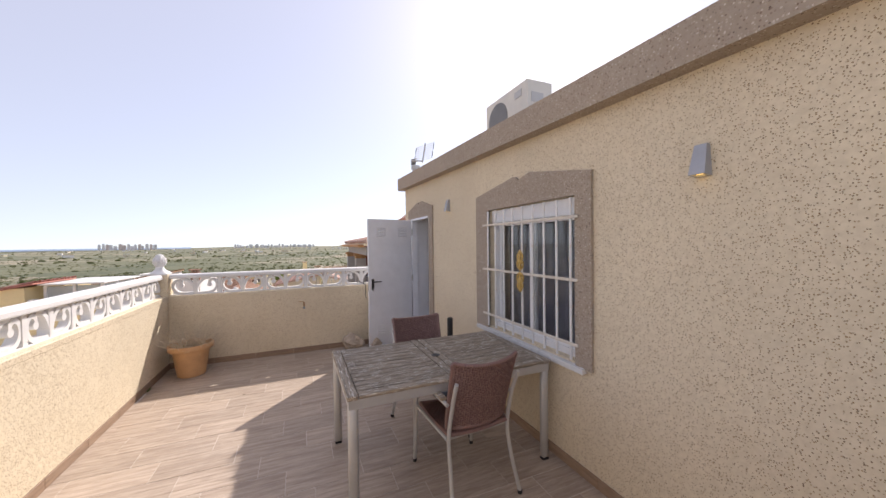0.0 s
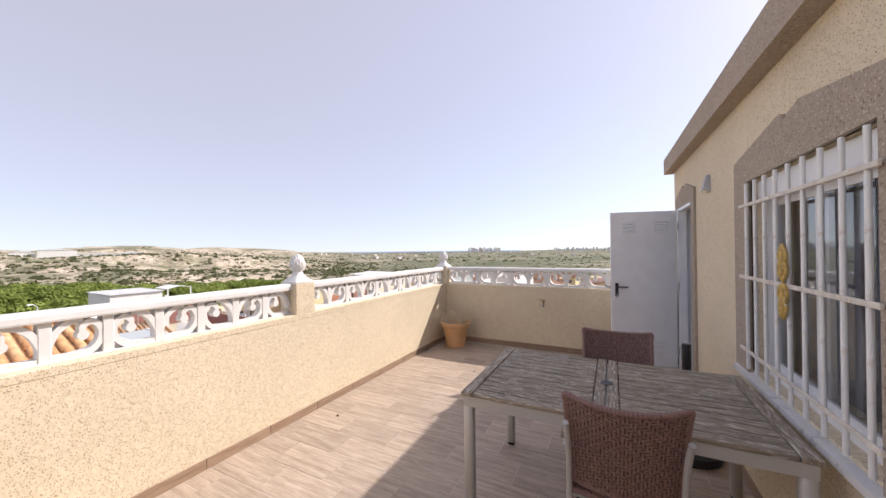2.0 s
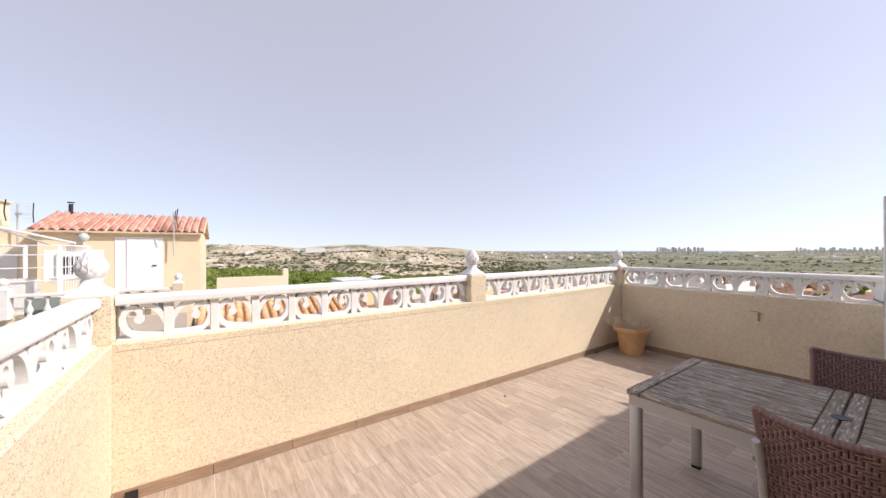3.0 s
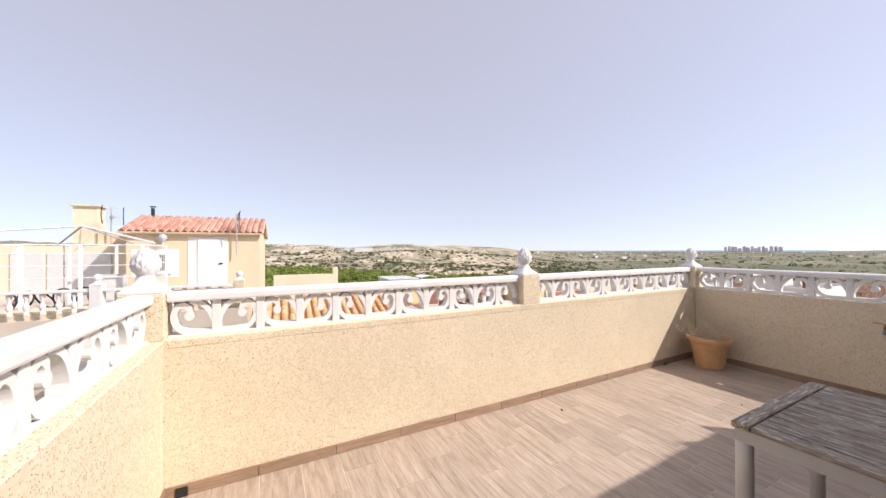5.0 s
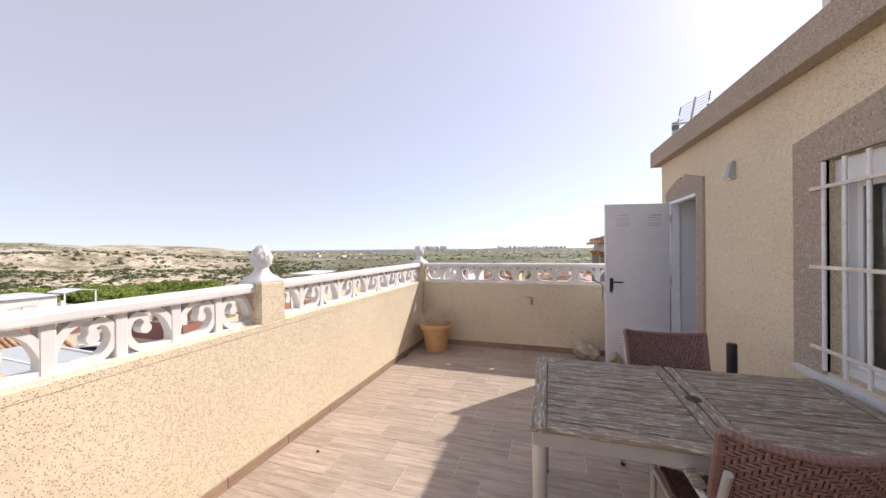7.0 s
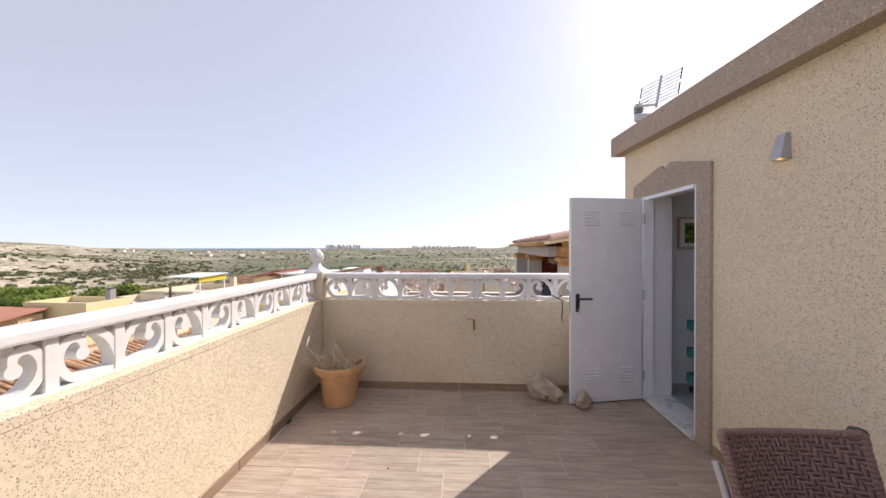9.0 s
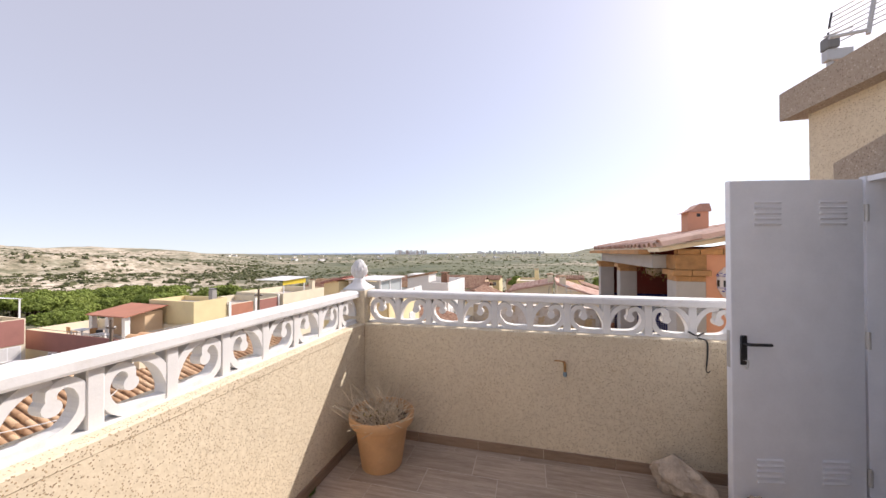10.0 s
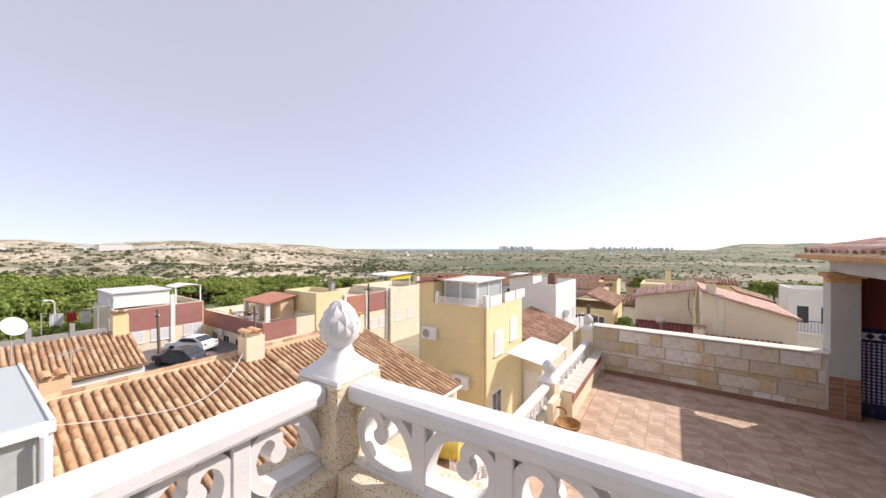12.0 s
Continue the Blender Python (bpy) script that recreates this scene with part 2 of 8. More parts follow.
def tube(bm, points, radius, n=8, flat=1.0):
    """A round bar along points; radius may be a list."""
    pts = [Vector(p) for p in points]
    rs = radius if isinstance(radius, (list, tuple)) else [radius] * len(pts)
    rings, side = [], None
    for i, p in enumerate(pts):
        d = (pts[min(i + 1, len(pts) - 1)] - pts[max(i - 1, 0)]).normalized()
        if side is None:
            side = d.orthogonal().normalized()
        side = (side - d * side.dot(d)).normalized()
        up = d.cross(side)
        rings.append([bm.verts.new(p + rs[i] * (side * math.cos(2 * math.pi * k / n) + up * flat * math.sin(2 * math.pi * k / n))) for k in range(n)])
    for a, b in zip(rings, rings[1:]):
        for k in range(n):
            bm.faces.new((a[k], a[(k + 1) % n], b[(k + 1) % n], b[k]))
    bm.faces.new(rings[0][::-1])
    bm.faces.new(rings[-1])
    return bm


def bar_path(bm, pts, width, depth):
    """A flat bar of that width along points (u, w) in the xz plane, as deep as depth along y."""
    pts = [Vector((p[0], p[1])) for p in pts]
    ws = width if isinstance(width, (list, tuple)) else [width] * len(pts)
    rows = []
    for i, p in enumerate(pts):
        d = (pts[min(i + 1, len(pts) - 1)] - pts[max(i - 1, 0)]).normalized()
        q = Vector((-d.y, d.x)) * ws[i] / 2
        rows.append([bm.verts.new((p.x + s * q.x, y, p.y + s * q.y)) for s, y in ((1, -depth / 2), (-1, -depth / 2), (-1, depth / 2), (1, depth / 2))])
    for a, b in zip(rows, rows[1:]):
        for k in range(4):
            bm.faces.new((a[k], a[(k + 1) % 4], b[(k + 1) % 4], b[k]))
    bm.faces.new(rows[0][::-1])
    bm.faces.new(rows[-1])
    return bm


def extrude(outline, depth, axis="x", at=0.0):
    """A solid from an outline of (a, b) points: x axis: a=y, b=z; y axis: a=x, b=z; z axis: a=x, b=y."""
    bm = bmesh.new()
    place = {"x": lambda a, b, d: (d, a, b), "y": lambda a, b, d: (a, d, b), "z": lambda a, b, d: (a, b, d)}[axis]
    lo = [bm.verts.new(place(a, b, at)) for a, b in outline]
    hi = [bm.verts.new(place(a, b, at + depth)) for a, b in outline]
    n = len(outline)
    for i in range(n):
        bm.faces.new((lo[i], lo[(i + 1) % n], hi[(i + 1) % n], hi[i]))
    bm.faces.new(lo[::-1])
    bm.faces.new(hi)
    bmesh.ops.recalc_face_normals(bm, faces=bm.faces[:])
    return bm


def spline(pts, steps=4):
    """A smooth line through points of any dimension."""
    v = [Vector(p) for p in pts]
    out = []
    for i in range(len(v) - 1):
        a, b, c, d = v[max(i - 1, 0)], v[i], v[i + 1], v[min(i + 2, len(v) - 1)]
        for k in range(steps):
            t = k / steps
            out.append(0.5 * ((2 * b) + (c - a) * t + (2 * a - 5 * b + 4 * c - d) * t * t + (3 * b - a - 3 * c + d) * t ** 3))
    out.append(v[-1])
    return out


# ---- the terrace: walls ----
WX, HX, BY, SY = -1.641, 1.72, 5.93, 0.045      # inner faces: west parapet, house, north and south parapets
TOP = 0.955                                    # parapet height
FLOOR_BASE = setting("floor_base", slab(WX - 0.2, HX + 0.1, SY - 0.2, BY + 0.2, -0.25, -0.0018), GROUT, "pale grout bed under wood-look terrace tiles", "floor")
setting("wall_west", slab(WX - 0.26, WX, SY - 0.22, BY + 0.22, -6.0, TOP, 0.006), STUCCO, "cream chip-rendered terrace parapet in sunlight", "parapet wall")
setting("wall_north", slab(WX, HX - 0.001, BY, BY + 0.22, -6.0, TOP, 0.006), STUCCO, "cream chip-rendered terrace parapet in shade", "parapet wall")
setting("parapet_cap_west", slab(WX - 0.262, WX + 0.003, SY - 0.222, BY + 0.222, TOP - 0.052, TOP + 0.003, 0.007), STUCCO, "cream chip-rendered parapet capping in sunlight", "parapet cap")
setting("parapet_cap_north", slab(WX + 0.0035, HX - 0.002, BY - 0.003, BY + 0.222, TOP - 0.052, TOP + 0.003, 0.007), STUCCO, "cream chip-rendered parapet capping in shade", "parapet cap")
setting("parapet_cap_south", slab(WX + 0.0035, HX - 0.002, SY - 0.222, SY + 0.003, TOP - 0.052, TOP + 0.003, 0.007), STUCCO, "cream chip-rendered parapet capping", "parapet cap")
setting("wall_south", slab(WX, HX - 0.001, SY - 0.22, SY, -6.0, TOP, 0.006), STUCCO, "cream chip-rendered terrace parapet", "parapet wall")
# the house wall, with a window and a door through it
WIN = (2.22, 3.385, 0.775, 1.935)
DOOR = (5.06, 5.83, 0.0, 2.02)
HEND, HSTART = 6.25, 0.045


def roof_z(y):
    return 2.560 + 0.027 * (y - 6.3)


bm = bmesh.new()
box(bm, HX, HX + 0.25, HSTART - 3.0, WIN[0], -0.2, 2.24)
box(bm, HX, HX + 0.25, WIN[1], DOOR[0], -0.2, 2.24)
box(bm, HX, HX + 0.25, DOOR[1], HEND, -0.2, 2.24)
box(bm, HX, HX + 0.25, WIN[0], WIN[1], -0.2, WIN[2])
box(bm, HX, HX + 0.25, WIN[0], WIN[1], WIN[3], 2.24)
box(bm, HX, HX + 0.25, DOOR[0], DOOR[1], -0.2, DOOR[2] + 0.04)
box(bm, HX, HX + 0.25, DOOR[0], DOOR[1], DOOR[3], 2.24)
top = extrude([(HSTART - 3.0, 2.24), (HEND, 2.24), (HEND, roof_z(HEND) + 0.02), (HSTART - 3.0, roof_z(HSTART - 3.0) + 0.02)], 0.25, "x", HX)
tmp = bpy.data.meshes.new("tmp")
top.to_mesh(tmp)
top.free()
bm.from_mesh(tmp)
bmesh.ops.remove_doubles(bm, verts=bm.verts[:], dist=0.0005)
seen_faces = {}
for f in bm.faces[:]:
    key = tuple(round(c, 3) for c in f.calc_center_median())
    seen_faces.setdefault(key, []).append(f)
bmesh.ops.delete(bm, geom=[f for fs in seen_faces.values() if len(fs) > 1 for f in fs], context='FACES')
setting("wall_east", bm, STUCCO, "cream chip-rendered house wall with window and door", "house wall")
setting("wall_house_north", slab(HX + 0.25, 6.5, HEND - 0.25, HEND, -6.0, 2.48), STUCCO, "cream chip-rendered end wall of the house", "house wall")
setting("wall_house_east", slab(6.25, 6.5, -3.0, HEND - 0.25, -6.0, 2.24), STUCCO, "far wall of the house", "house wall")
setting("wall_house_south", slab(HX, 6.5, -3.25, -3.0, -6.0, 2.24), STUCCO, "rear wall of the house", "house wall")
setting("wall_house_below", slab(HX + 0.02, HX + 0.25, BY + 0.2, HEND, -6.0, -0.2), STUCCO, "wall under the house corner", "house wall")
setting("roof_slab", extrude([(-3.3, roof_z(-3.3) + 0.06), (6.34, roof_z(6.34) + 0.06), (6.34, roof_z(6.34) + 0.15), (-3.3, roof_z(-3.3) + 0.15)], 4.7, "x", 1.86), ROOFING, "flat house roof", "roof")
setting("ceiling", slab(HX + 0.25, 6.25, -3.0, HEND - 0.25, 2.18, 2.22), PLASTER_IN, "white ceiling inside the house", "ceiling")
setting("roof_fascia", extrude([(-3.3, roof_z(-3.3)), (6.36, roof_z(6.36)), (6.36, roof_z(6.36) + 0.205), (-3.3, roof_z(-3.3) + 0.205)], 0.24, "x", 1.612), STONE_TRIM, "grey-brown chip stone coping along the roof edge", "fascia")
setting("roof_fascia_north", extrude([(1.853, roof_z(6.36)), (6.6, roof_z(6.36)), (6.6, roof_z(6.36) + 0.203), (1.853, roof_z(6.36) + 0.203)], 0.26, "y", 6.10), STONE_TRIM, "grey-brown chip stone coping on the end wall", "fascia")


def stone_surround(name, y0, y1, z0, zs0, zs1, peak, opening, label):
    """Stone frame round an opening with a notched pediment; y1 is the far side."""
    oy0, oy1, oz0, oz1 = opening
    a, b, c, pz = peak
    right_slope = (zs0 - pz) / (y0 - b)
    crown = [(y1, zs1), (a, pz), (a - 0.035, pz - 0.004), (c + 0.02, pz - 0.035), (c, pz - 0.042), (c - 0.02, pz - 0.028), (b + 0.02, pz - 0.003), (b, pz), (y0, zs0)]
    outline = [(y0, z0), (oy0, z0), (oy0, oz1), (oy1, oz1), (oy1, z0), (y1, z0)] + crown
    bm = extrude(outline, 0.034, "x", HX - 0.022)
    return tagged(link(name, bm, STONE_TRIM), label, "stone surround", "", "structure")


stone_surround("window_trim", 2.078, 3.615, 0.752, 2.078, 2.088, (2.94, 2.71, 2.85, 2.187), WIN, "grey-brown chip stone surround of the barred window")
stone_surround("door_trim", 4.91, 6.02, 0.0, 2.15, 2.15, (5.56, 5.36, 5.47, 2.262), DOOR, "grey-brown chip stone surround of the storage door")

# ---- floor tiles, skirting ----
TL, TW = 0.505, 0.253


def tile_mesh(length, width):
    bm = bmesh.new()
    g, c = 0.0022, 0.0008
    s = width / 3
    prof = [(0, -0.010), (0, -c), (c, 0)]
    for k in (1, 2):
        prof += [(k * s - g, 0), (k * s, -0.0013), (k * s + g, 0)]
    prof += [(width - c, 0), (width, -c), (width, -0.010)]
    a = [bm.verts.new((0, p, q)) for p, q in prof]
    b = [bm.verts.new((length, p, q)) for p, q in prof]
    for i in range(len(prof) - 1):
        bm.faces.new((a[i], b[i], b[i + 1], a[i + 1]))
    bm.faces.new(a)
    bm.faces.new(b[::-1])
    bmesh.ops.recalc_face_normals(bm, faces=bm.faces[:])
    return bm


def floor_tiles():
    rng = random.Random(5)
    kinds = {}
    rows = int((BY - SY) / TW) + 1
    for r in range(rows):
        y = SY + 0.002 + r * TW
        w = min(TW - 0.004, BY - y - 0.002)
        if w < 0.03:
            continue
        x = WX - TL * ((r * 0.36 + 0.1) % 1.0)
        while x < HX:
            x0, x1 = max(x + 0.002, WX + 0.002), min(x + TL - 0.002, HX - 0.002)
            if x1 - x0 > 0.03:
                key = (round(x1 - x0, 2), round(w, 3))
                m = Matrix.Translation((x0, y, rng.uniform(-0.0008, 0.0008)))
                if key not in kinds:
                    kinds[key] = link("tile", tile_mesh(x1 - x0, w), TILE, FLOOR_BASE)
                    kinds[key].matrix_basis = m
                else:
                    again("tile", kinds[key], FLOOR_BASE, m)
            x += TL


def skirting():
    base = tagged(new("baseboard"), "brown wood-look tile skirting round the terrace", "skirting", "", "structure")
    mesh_a = link("skirting_tile", slab(0, 0.497, 0, 0.01, 0.0, 0.075, 0.0015), SKIRT, base)
    runs = [((WX, SY), 90, BY - SY, 0.0), ((WX, BY - 0.0), 0, HX - WX, -0.01), ((WX, SY), 0, HX - WX, 0.0), ((HX, SY), 90, 4.905 - SY, 0.01)]
    first = True
    for (x, y), turn, length, off in runs:
        n = int(length / 0.5)
        for i in range(n + 1):
            s = min(0.497, length - i * 0.5)
            if s < 0.03:
                continue
            d = 0.0102 if turn == 90 and x < 0 else 0.0
            m = pose(x + (d if turn == 90 else i * 0.5), y + (i * 0.5 if turn == 90 else off), 0.0, 0, 0, turn)
            if turn == 90 and x > 0:
                m = pose(x, y + i * 0.5, 0.0, 0, 0, turn)
            o = again("skirting_tile", mesh_a, base, m @ Matrix.Diagonal((s / 0.497, 1, 1, 1)))
    mesh_a.matrix_basis = pose(HX - 0.0, 6.03, 0, 0, 0, 90) @ Matrix.Diagonal((0.4, 1, 1, 1))


# ---- balustrades ----
def balustrade_kit(height, depth):
    """Meshes of one cell 0.281 wide: a plain stem, a forked stem's arm, and the scroll between."""
    h = height
    stem = slab(-0.026, 0.026, -depth / 2, depth / 2, 0, h, 0.004)
    scroll = bmesh.new()
    line = spline([(0.162, 0.60 * h), (0.162, 0.78 * h), (0.195, 0.88 * h), (0.232, 0.80 * h), (0.252, 0.58 * h), (0.240, 0.34 * h), (0.200, 0.15 * h), (0.14, 0.085 * h), (0.07, 0.075 * h), (0.0, 0.075 * h)], 3)
    bar_path(scroll, line, [0.030] * 3 + [0.034] * (len(line) - 3), depth * 0.86)
    ball = [(0.162 + 0.028 * math.cos(a * math.pi / 7), 0.56 * h + 0.028 * math.sin(a * math.pi / 7)) for a in range(14)]
    lo = [scroll.verts.new((p, -depth * 0.44, q)) for p, q in ball]
    hi = [scroll.verts.new((p, depth * 0.44, q)) for p, q in ball]
    for i in range(14):
        scroll.faces.new((lo[i], lo[(i + 1) % 14], hi[(i + 1) % 14], hi[i]))
    scroll.faces.new(lo[::-1])
    scroll.faces.new(hi)
    arm = bmesh.new()
    line = spline([(0.008, 0.30 * h), (0.024, 0.52 * h), (0.055, 0.76 * h), (0.10, 0.92 * h), (0.16, 0.985 * h)], 3)
    bar_path(arm, line, 0.034, depth * 0.92)
    return stem, scroll, arm


STEM, SCROLL, ARM = [link(n, b, WHITE_CAST) for n, b in zip(("stem", "scroll", "fork_arm"), balustrade_kit(0.225, 0.07))]
KIT_USED = set()


def kit(ob, name, parent, m):
    if ob.name not in KIT_USED:
        KIT_USED.add(ob.name)
        ob.parent = parent
        ob.matrix_basis = m
        return ob
    return again(name, ob, parent, m)


def balustrade(origin, turn, length, cells, forked_first, label, rail_ends=(0.0, 0.0)):
    """A cast balustrade from origin along the direction turn (degrees from +x)."""
    e = thing("balustrade", label, "balustrade", "cast balustrades round the terrace", pose(*origin, 0, 0, turn))
    h = 0.225
    rail = extrude([(-0.058, h), (0.058, h), (0.062, h + 0.010), (0.062, h + 0.040), (0.055, h + 0.052), (0.036, h + 0.060), (-0.036, h + 0.060), (-0.055, h + 0.052), (-0.062, h + 0.040), (-0.062, h + 0.010)], length + rail_ends[0] + rail_ends[1], "x", -rail_ends[0])
    part("top_rail", rail, WHITE_CAST, e)
    part("bottom_rail", slab(0, length, -0.04, 0.04, 0.0, 0.012), WHITE_CAST, e)
    w = length / cells
    sx = w / 0.281
    for i in range(cells + 1):
        forked = (i % 2 == 0) == forked_first
        if 0 < i < cells:
            kit(STEM, "stem", e, Matrix.Translation((i * w, 0, 0)))
        if forked:
            for s in (1, -1):
                if (s == 1 and i < cells) or (s == -1 and i > 0):
                    m = Matrix.Translation((i * w, 0, 0)) @ Matrix.Diagonal((s * sx, 1, 1, 1))
                    kit(ARM, "fork_arm", e, m)
                    kit(SCROLL, "scroll", e, m)
    return e


PX, PY, PS = WX - 0.107, BY + 0.107, SY - 0.107
POST_W = 0.225


def finial_mesh():
    bm = bmesh.new()
    box(bm, -0.135, 0.135, -0.135, 0.135, 0, 0.022, 0.004)
    n = 4
    base = [(0.128, 0.022), (0.105, 0.045), (0.082, 0.062), (0.066, 0.085), (0.058, 0.112)]
    rows = []
    for r, z in base:
        k = min(1.0, max(0.0, (z - 0.03) / 0.07))
        row = []
        for i in range(48):
            a = 2 * math.pi * i / 48 + math.pi / 48
            sq = r / max(abs(math.cos(a)), abs(math.sin(a)))
            rr = sq * (1 - k) + r * k
            row.append(bm.verts.new((rr * math.cos(a), rr * math.sin(a), z)))
        rows.append(row)
    def bulb(k):
        return 0.088 * math.sin(math.pi * (0.17 + 0.80 * k)) ** 0.75 * (1.0 if k < 0.5 else 1.0 - 0.18 * (k - 0.5))
    for j in range(13):
        k = j / 12
        rows.append([bm.verts.new((bulb(k) * math.cos(2 * math.pi * i / 48 + math.pi / 48), bulb(k) * math.sin(2 * math.pi * i / 48 + math.pi / 48), 0.116 + 0.186 * k)) for i in range(48)])
    for a, b in zip(rows, rows[1:]):
        for i in range(48):
            bm.faces.new((a[i], a[(i + 1) % 48], b[(i + 1) % 48], b[i]))
    bm.faces.new(rows[0][::-1])
    bm.faces.new(rows[-1])
    # overlapping cone scales
    for row in range(6):
        k0, n = 0.06 + row * 0.15, 8 if row < 4 else 6
        for i in range(n):
            a = 2 * math.pi * (i + 0.5 * (row % 2)) / n
            def at_(k, da, out):
                k = min(k, 0.99)
                r = bulb(k) + out
                return bm.verts.new((r * math.cos(a + da), r * math.sin(a + da), 0.116 + 0.186 * k))
            w = math.pi / n * 1.02
            low, tip = at_(k0 - 0.06, 0, 0.001), at_(k0 + 0.27, 0, 0.006)
            l1, r1 = at_(k0 + 0.03, -w, 0.001), at_(k0 + 0.03, w, 0.001)
            l2, r2 = at_(k0 + 0.15, -w * 0.7, 0.004), at_(k0 + 0.15, w * 0.7, 0.004)
            c = at_(k0 + 0.10, 0, 0.015)
            ring = [low, r1, r2, tip, l2, l1]
            for q in range(6):
                bm.faces.new((ring[q], ring[(q + 1) % 6], c))
    return bm


def post(x, y, label):
    e = thing("balustrade_post", label, "post", "terrace corner posts", pose(x, y, TOP))
    part("pillar", slab(-POST_W / 2 + 0.004, POST_W / 2 - 0.004, -POST_W / 2 + 0.004, POST_W / 2 - 0.004, 0.0, 0.285, 0.004), STUCCO, e)
    f = smooth(part("finial", finial_mesh(), WHITE_CAST, e, "white cast pine-cone finial"), 35)
    f.location, f.scale = (0, 0, 0.285), (0.77, 0.77, 0.91)
    return e


post(PX, PY, "chip-rendered parapet post with white pine-cone finial")
post(PX, 2.928, "chip-rendered parapet post with white pine-cone finial")
post(PX, PS, "chip-rendered parapet post with white pine-cone finial")
balustrade((PX, PS + POST_W / 2, TOP), 90, 2.928 - PS - POST_W, 11, False, "white cast concrete balustrade with scrolls on the parapet")
balustrade((PX, 2.928 + POST_W / 2, TOP), 90, PY - 2.928 - POST_W, 11, False, "white cast concrete balustrade with scrolls on the parapet")
balustrade((PX + POST_W / 2, PY, TOP), 0, HX - PX - POST_W / 2, 12, False, "white cast concrete balustrade with scrolls, cable hook on rail")
balustrade((PX + POST_W / 2, PS, TOP), 0, HX - PX - POST_W / 2, 12, False, "white cast concrete balustrade with scrolls on the parapet")
# ---- window ----
def window():
    y0, y1, z0, z1 = WIN
    w = tagged(new("window_1"), "white sliding window behind rusty white security bars", "window", "", "structure")
    x = HX + 0.06
    fr = bmesh.new()
    t = 0.05
    box(fr, x, x + 0.06, y0, y0 + t, z0, z1 - 0.13)
    box(fr, x, x + 0.06, y1 - t, y1, z0, z1 - 0.13)
    box(fr, x, x + 0.06, y0 + t, y1 - t, z0, z0 + t)
    part("window_frame", fr, WHITE_FRAME, w, "white aluminium frame")
    part("shutter_box", slab(x - 0.03, x + 0.08, y0 + 0.004, y1 - 0.004, z1 - 0.13, z1 - 0.004, 0.006), WHITE_FRAME, w, "white roller shutter box")
    ym = (y0 + y1) / 2
    for a, b, dx in ((y0 + t, ym + 0.03, 0.012), (ym - 0.03, y1 - t, 0.034)):
        sash = bmesh.new()
        s = 0.032
        zb, zt = z0 + t, z1 - 0.13
        box(sash, x + dx, x + dx + 0.02, a, a + s, zb, zt)
        box(sash, x + dx, x + dx + 0.02, b - s, b, zb, zt)
        box(sash, x + dx, x + dx + 0.02, a + s, b - s, zb, zb + s)
        box(sash, x + dx, x + dx + 0.02, a + s, b - s, zt - s, zt)
        so = part("sash", sash, WHITE_FRAME, w)
        pane = part("pane", slab(x + dx + 0.008, x + dx + 0.012, a + s, b - s, zb + s, zt - s), PANE, so, "dark reflecting window pane")
        pane.visible_shadow = False
    part("reveal", slab(HX + 0.192, HX + 0.245, y0 + 0.01, y1 - 0.01, z1 - 0.05, z1 - 0.006), PLASTER_IN, w)
    sill = extrude([(HX - 0.045, z0 - 0.052), (HX + 0.12, z0 - 0.040), (HX + 0.12, z0 - 0.003), (HX - 0.045, z0 - 0.018)], 1.45, "y", 2.135)
    part("window_sill", sill, MARBLE, w, "white marble sill")
    # security grille
    g = thing("window_grille", "white tubular security grille with rusty crossbars", "window grille")
    ys = [y0 + 0.03 + i * (y1 - y0 - 0.06) / 8 for i in range(9)]
    first = None
    for y in ys:
        if first is None:
            bmv = lathe(bmesh.new(), [(0.0095, 0.79), (0.0095, 1.92)], 10)
            first = smooth(part("bar", bmv, BARS, g))
            first.location = (HX - 0.03, y, 0)
        else:
            again("bar", first, g, Matrix.Translation((HX - 0.03, y, 0)))
    for z in (0.905, 1.35, 1.785):
        b = part("crossbar", slab(HX - 0.046, HX - 0.034, y0 - 0.045, y1 + 0.055, z - 0.010, z + 0.010, 0.002), RUSTY, g, "flat crossbar with rust")
    # cast ornament on the fifth bar
    o = bmesh.new()
    yc, zc = ys[4], 1.37
    for s in (1, -1):
        for q in (1, -1):
            pts = [(HX - 0.052, yc + q * a, zc + s * b) for a, b in ((0.0, 0.012), (0.030, 0.03), (0.040, 0.065), (0.026, 0.09), (0.016, 0.075), (0.022, 0.06))]
            tube(o, spline(pts, 4), 0.008, 7)
            pts = [(HX - 0.052, yc + q * a, zc + s * b) for a, b in ((0.004, 0.085), (0.028, 0.10), (0.034, 0.13), (0.016, 0.155), (0.006, 0.17))]
            tube(o, spline(pts, 4), [0.008] * 12 + [0.007] * 5, 7)
        lathe(o, [(0.004, 0.0), (0.017, 0.02), (0.012, 0.05), (0.018, 0.08), (0.010, 0.12), (0.014, 0.15), (0.003, 0.18)], 8, (HX - 0.052, yc, zc if s > 0 else zc - 0.18))
    smooth(part("ornament", o, GILT, g, "chipped gilt and white cast scroll ornament"), 50)


window()
# dim room behind the window
setting("wall_partition", slab(HX + 0.25, 6.25, 4.45, 4.55, -0.2, 2.18), PLASTER_IN, "white partition inside the house", "wall")
setting("floor_inside", slab(HX + 0.25, 6.25, -3.0, HEND - 0.25, -0.15, 0.035), FLOOR_IN, "grey tiled floor inside", "floor")


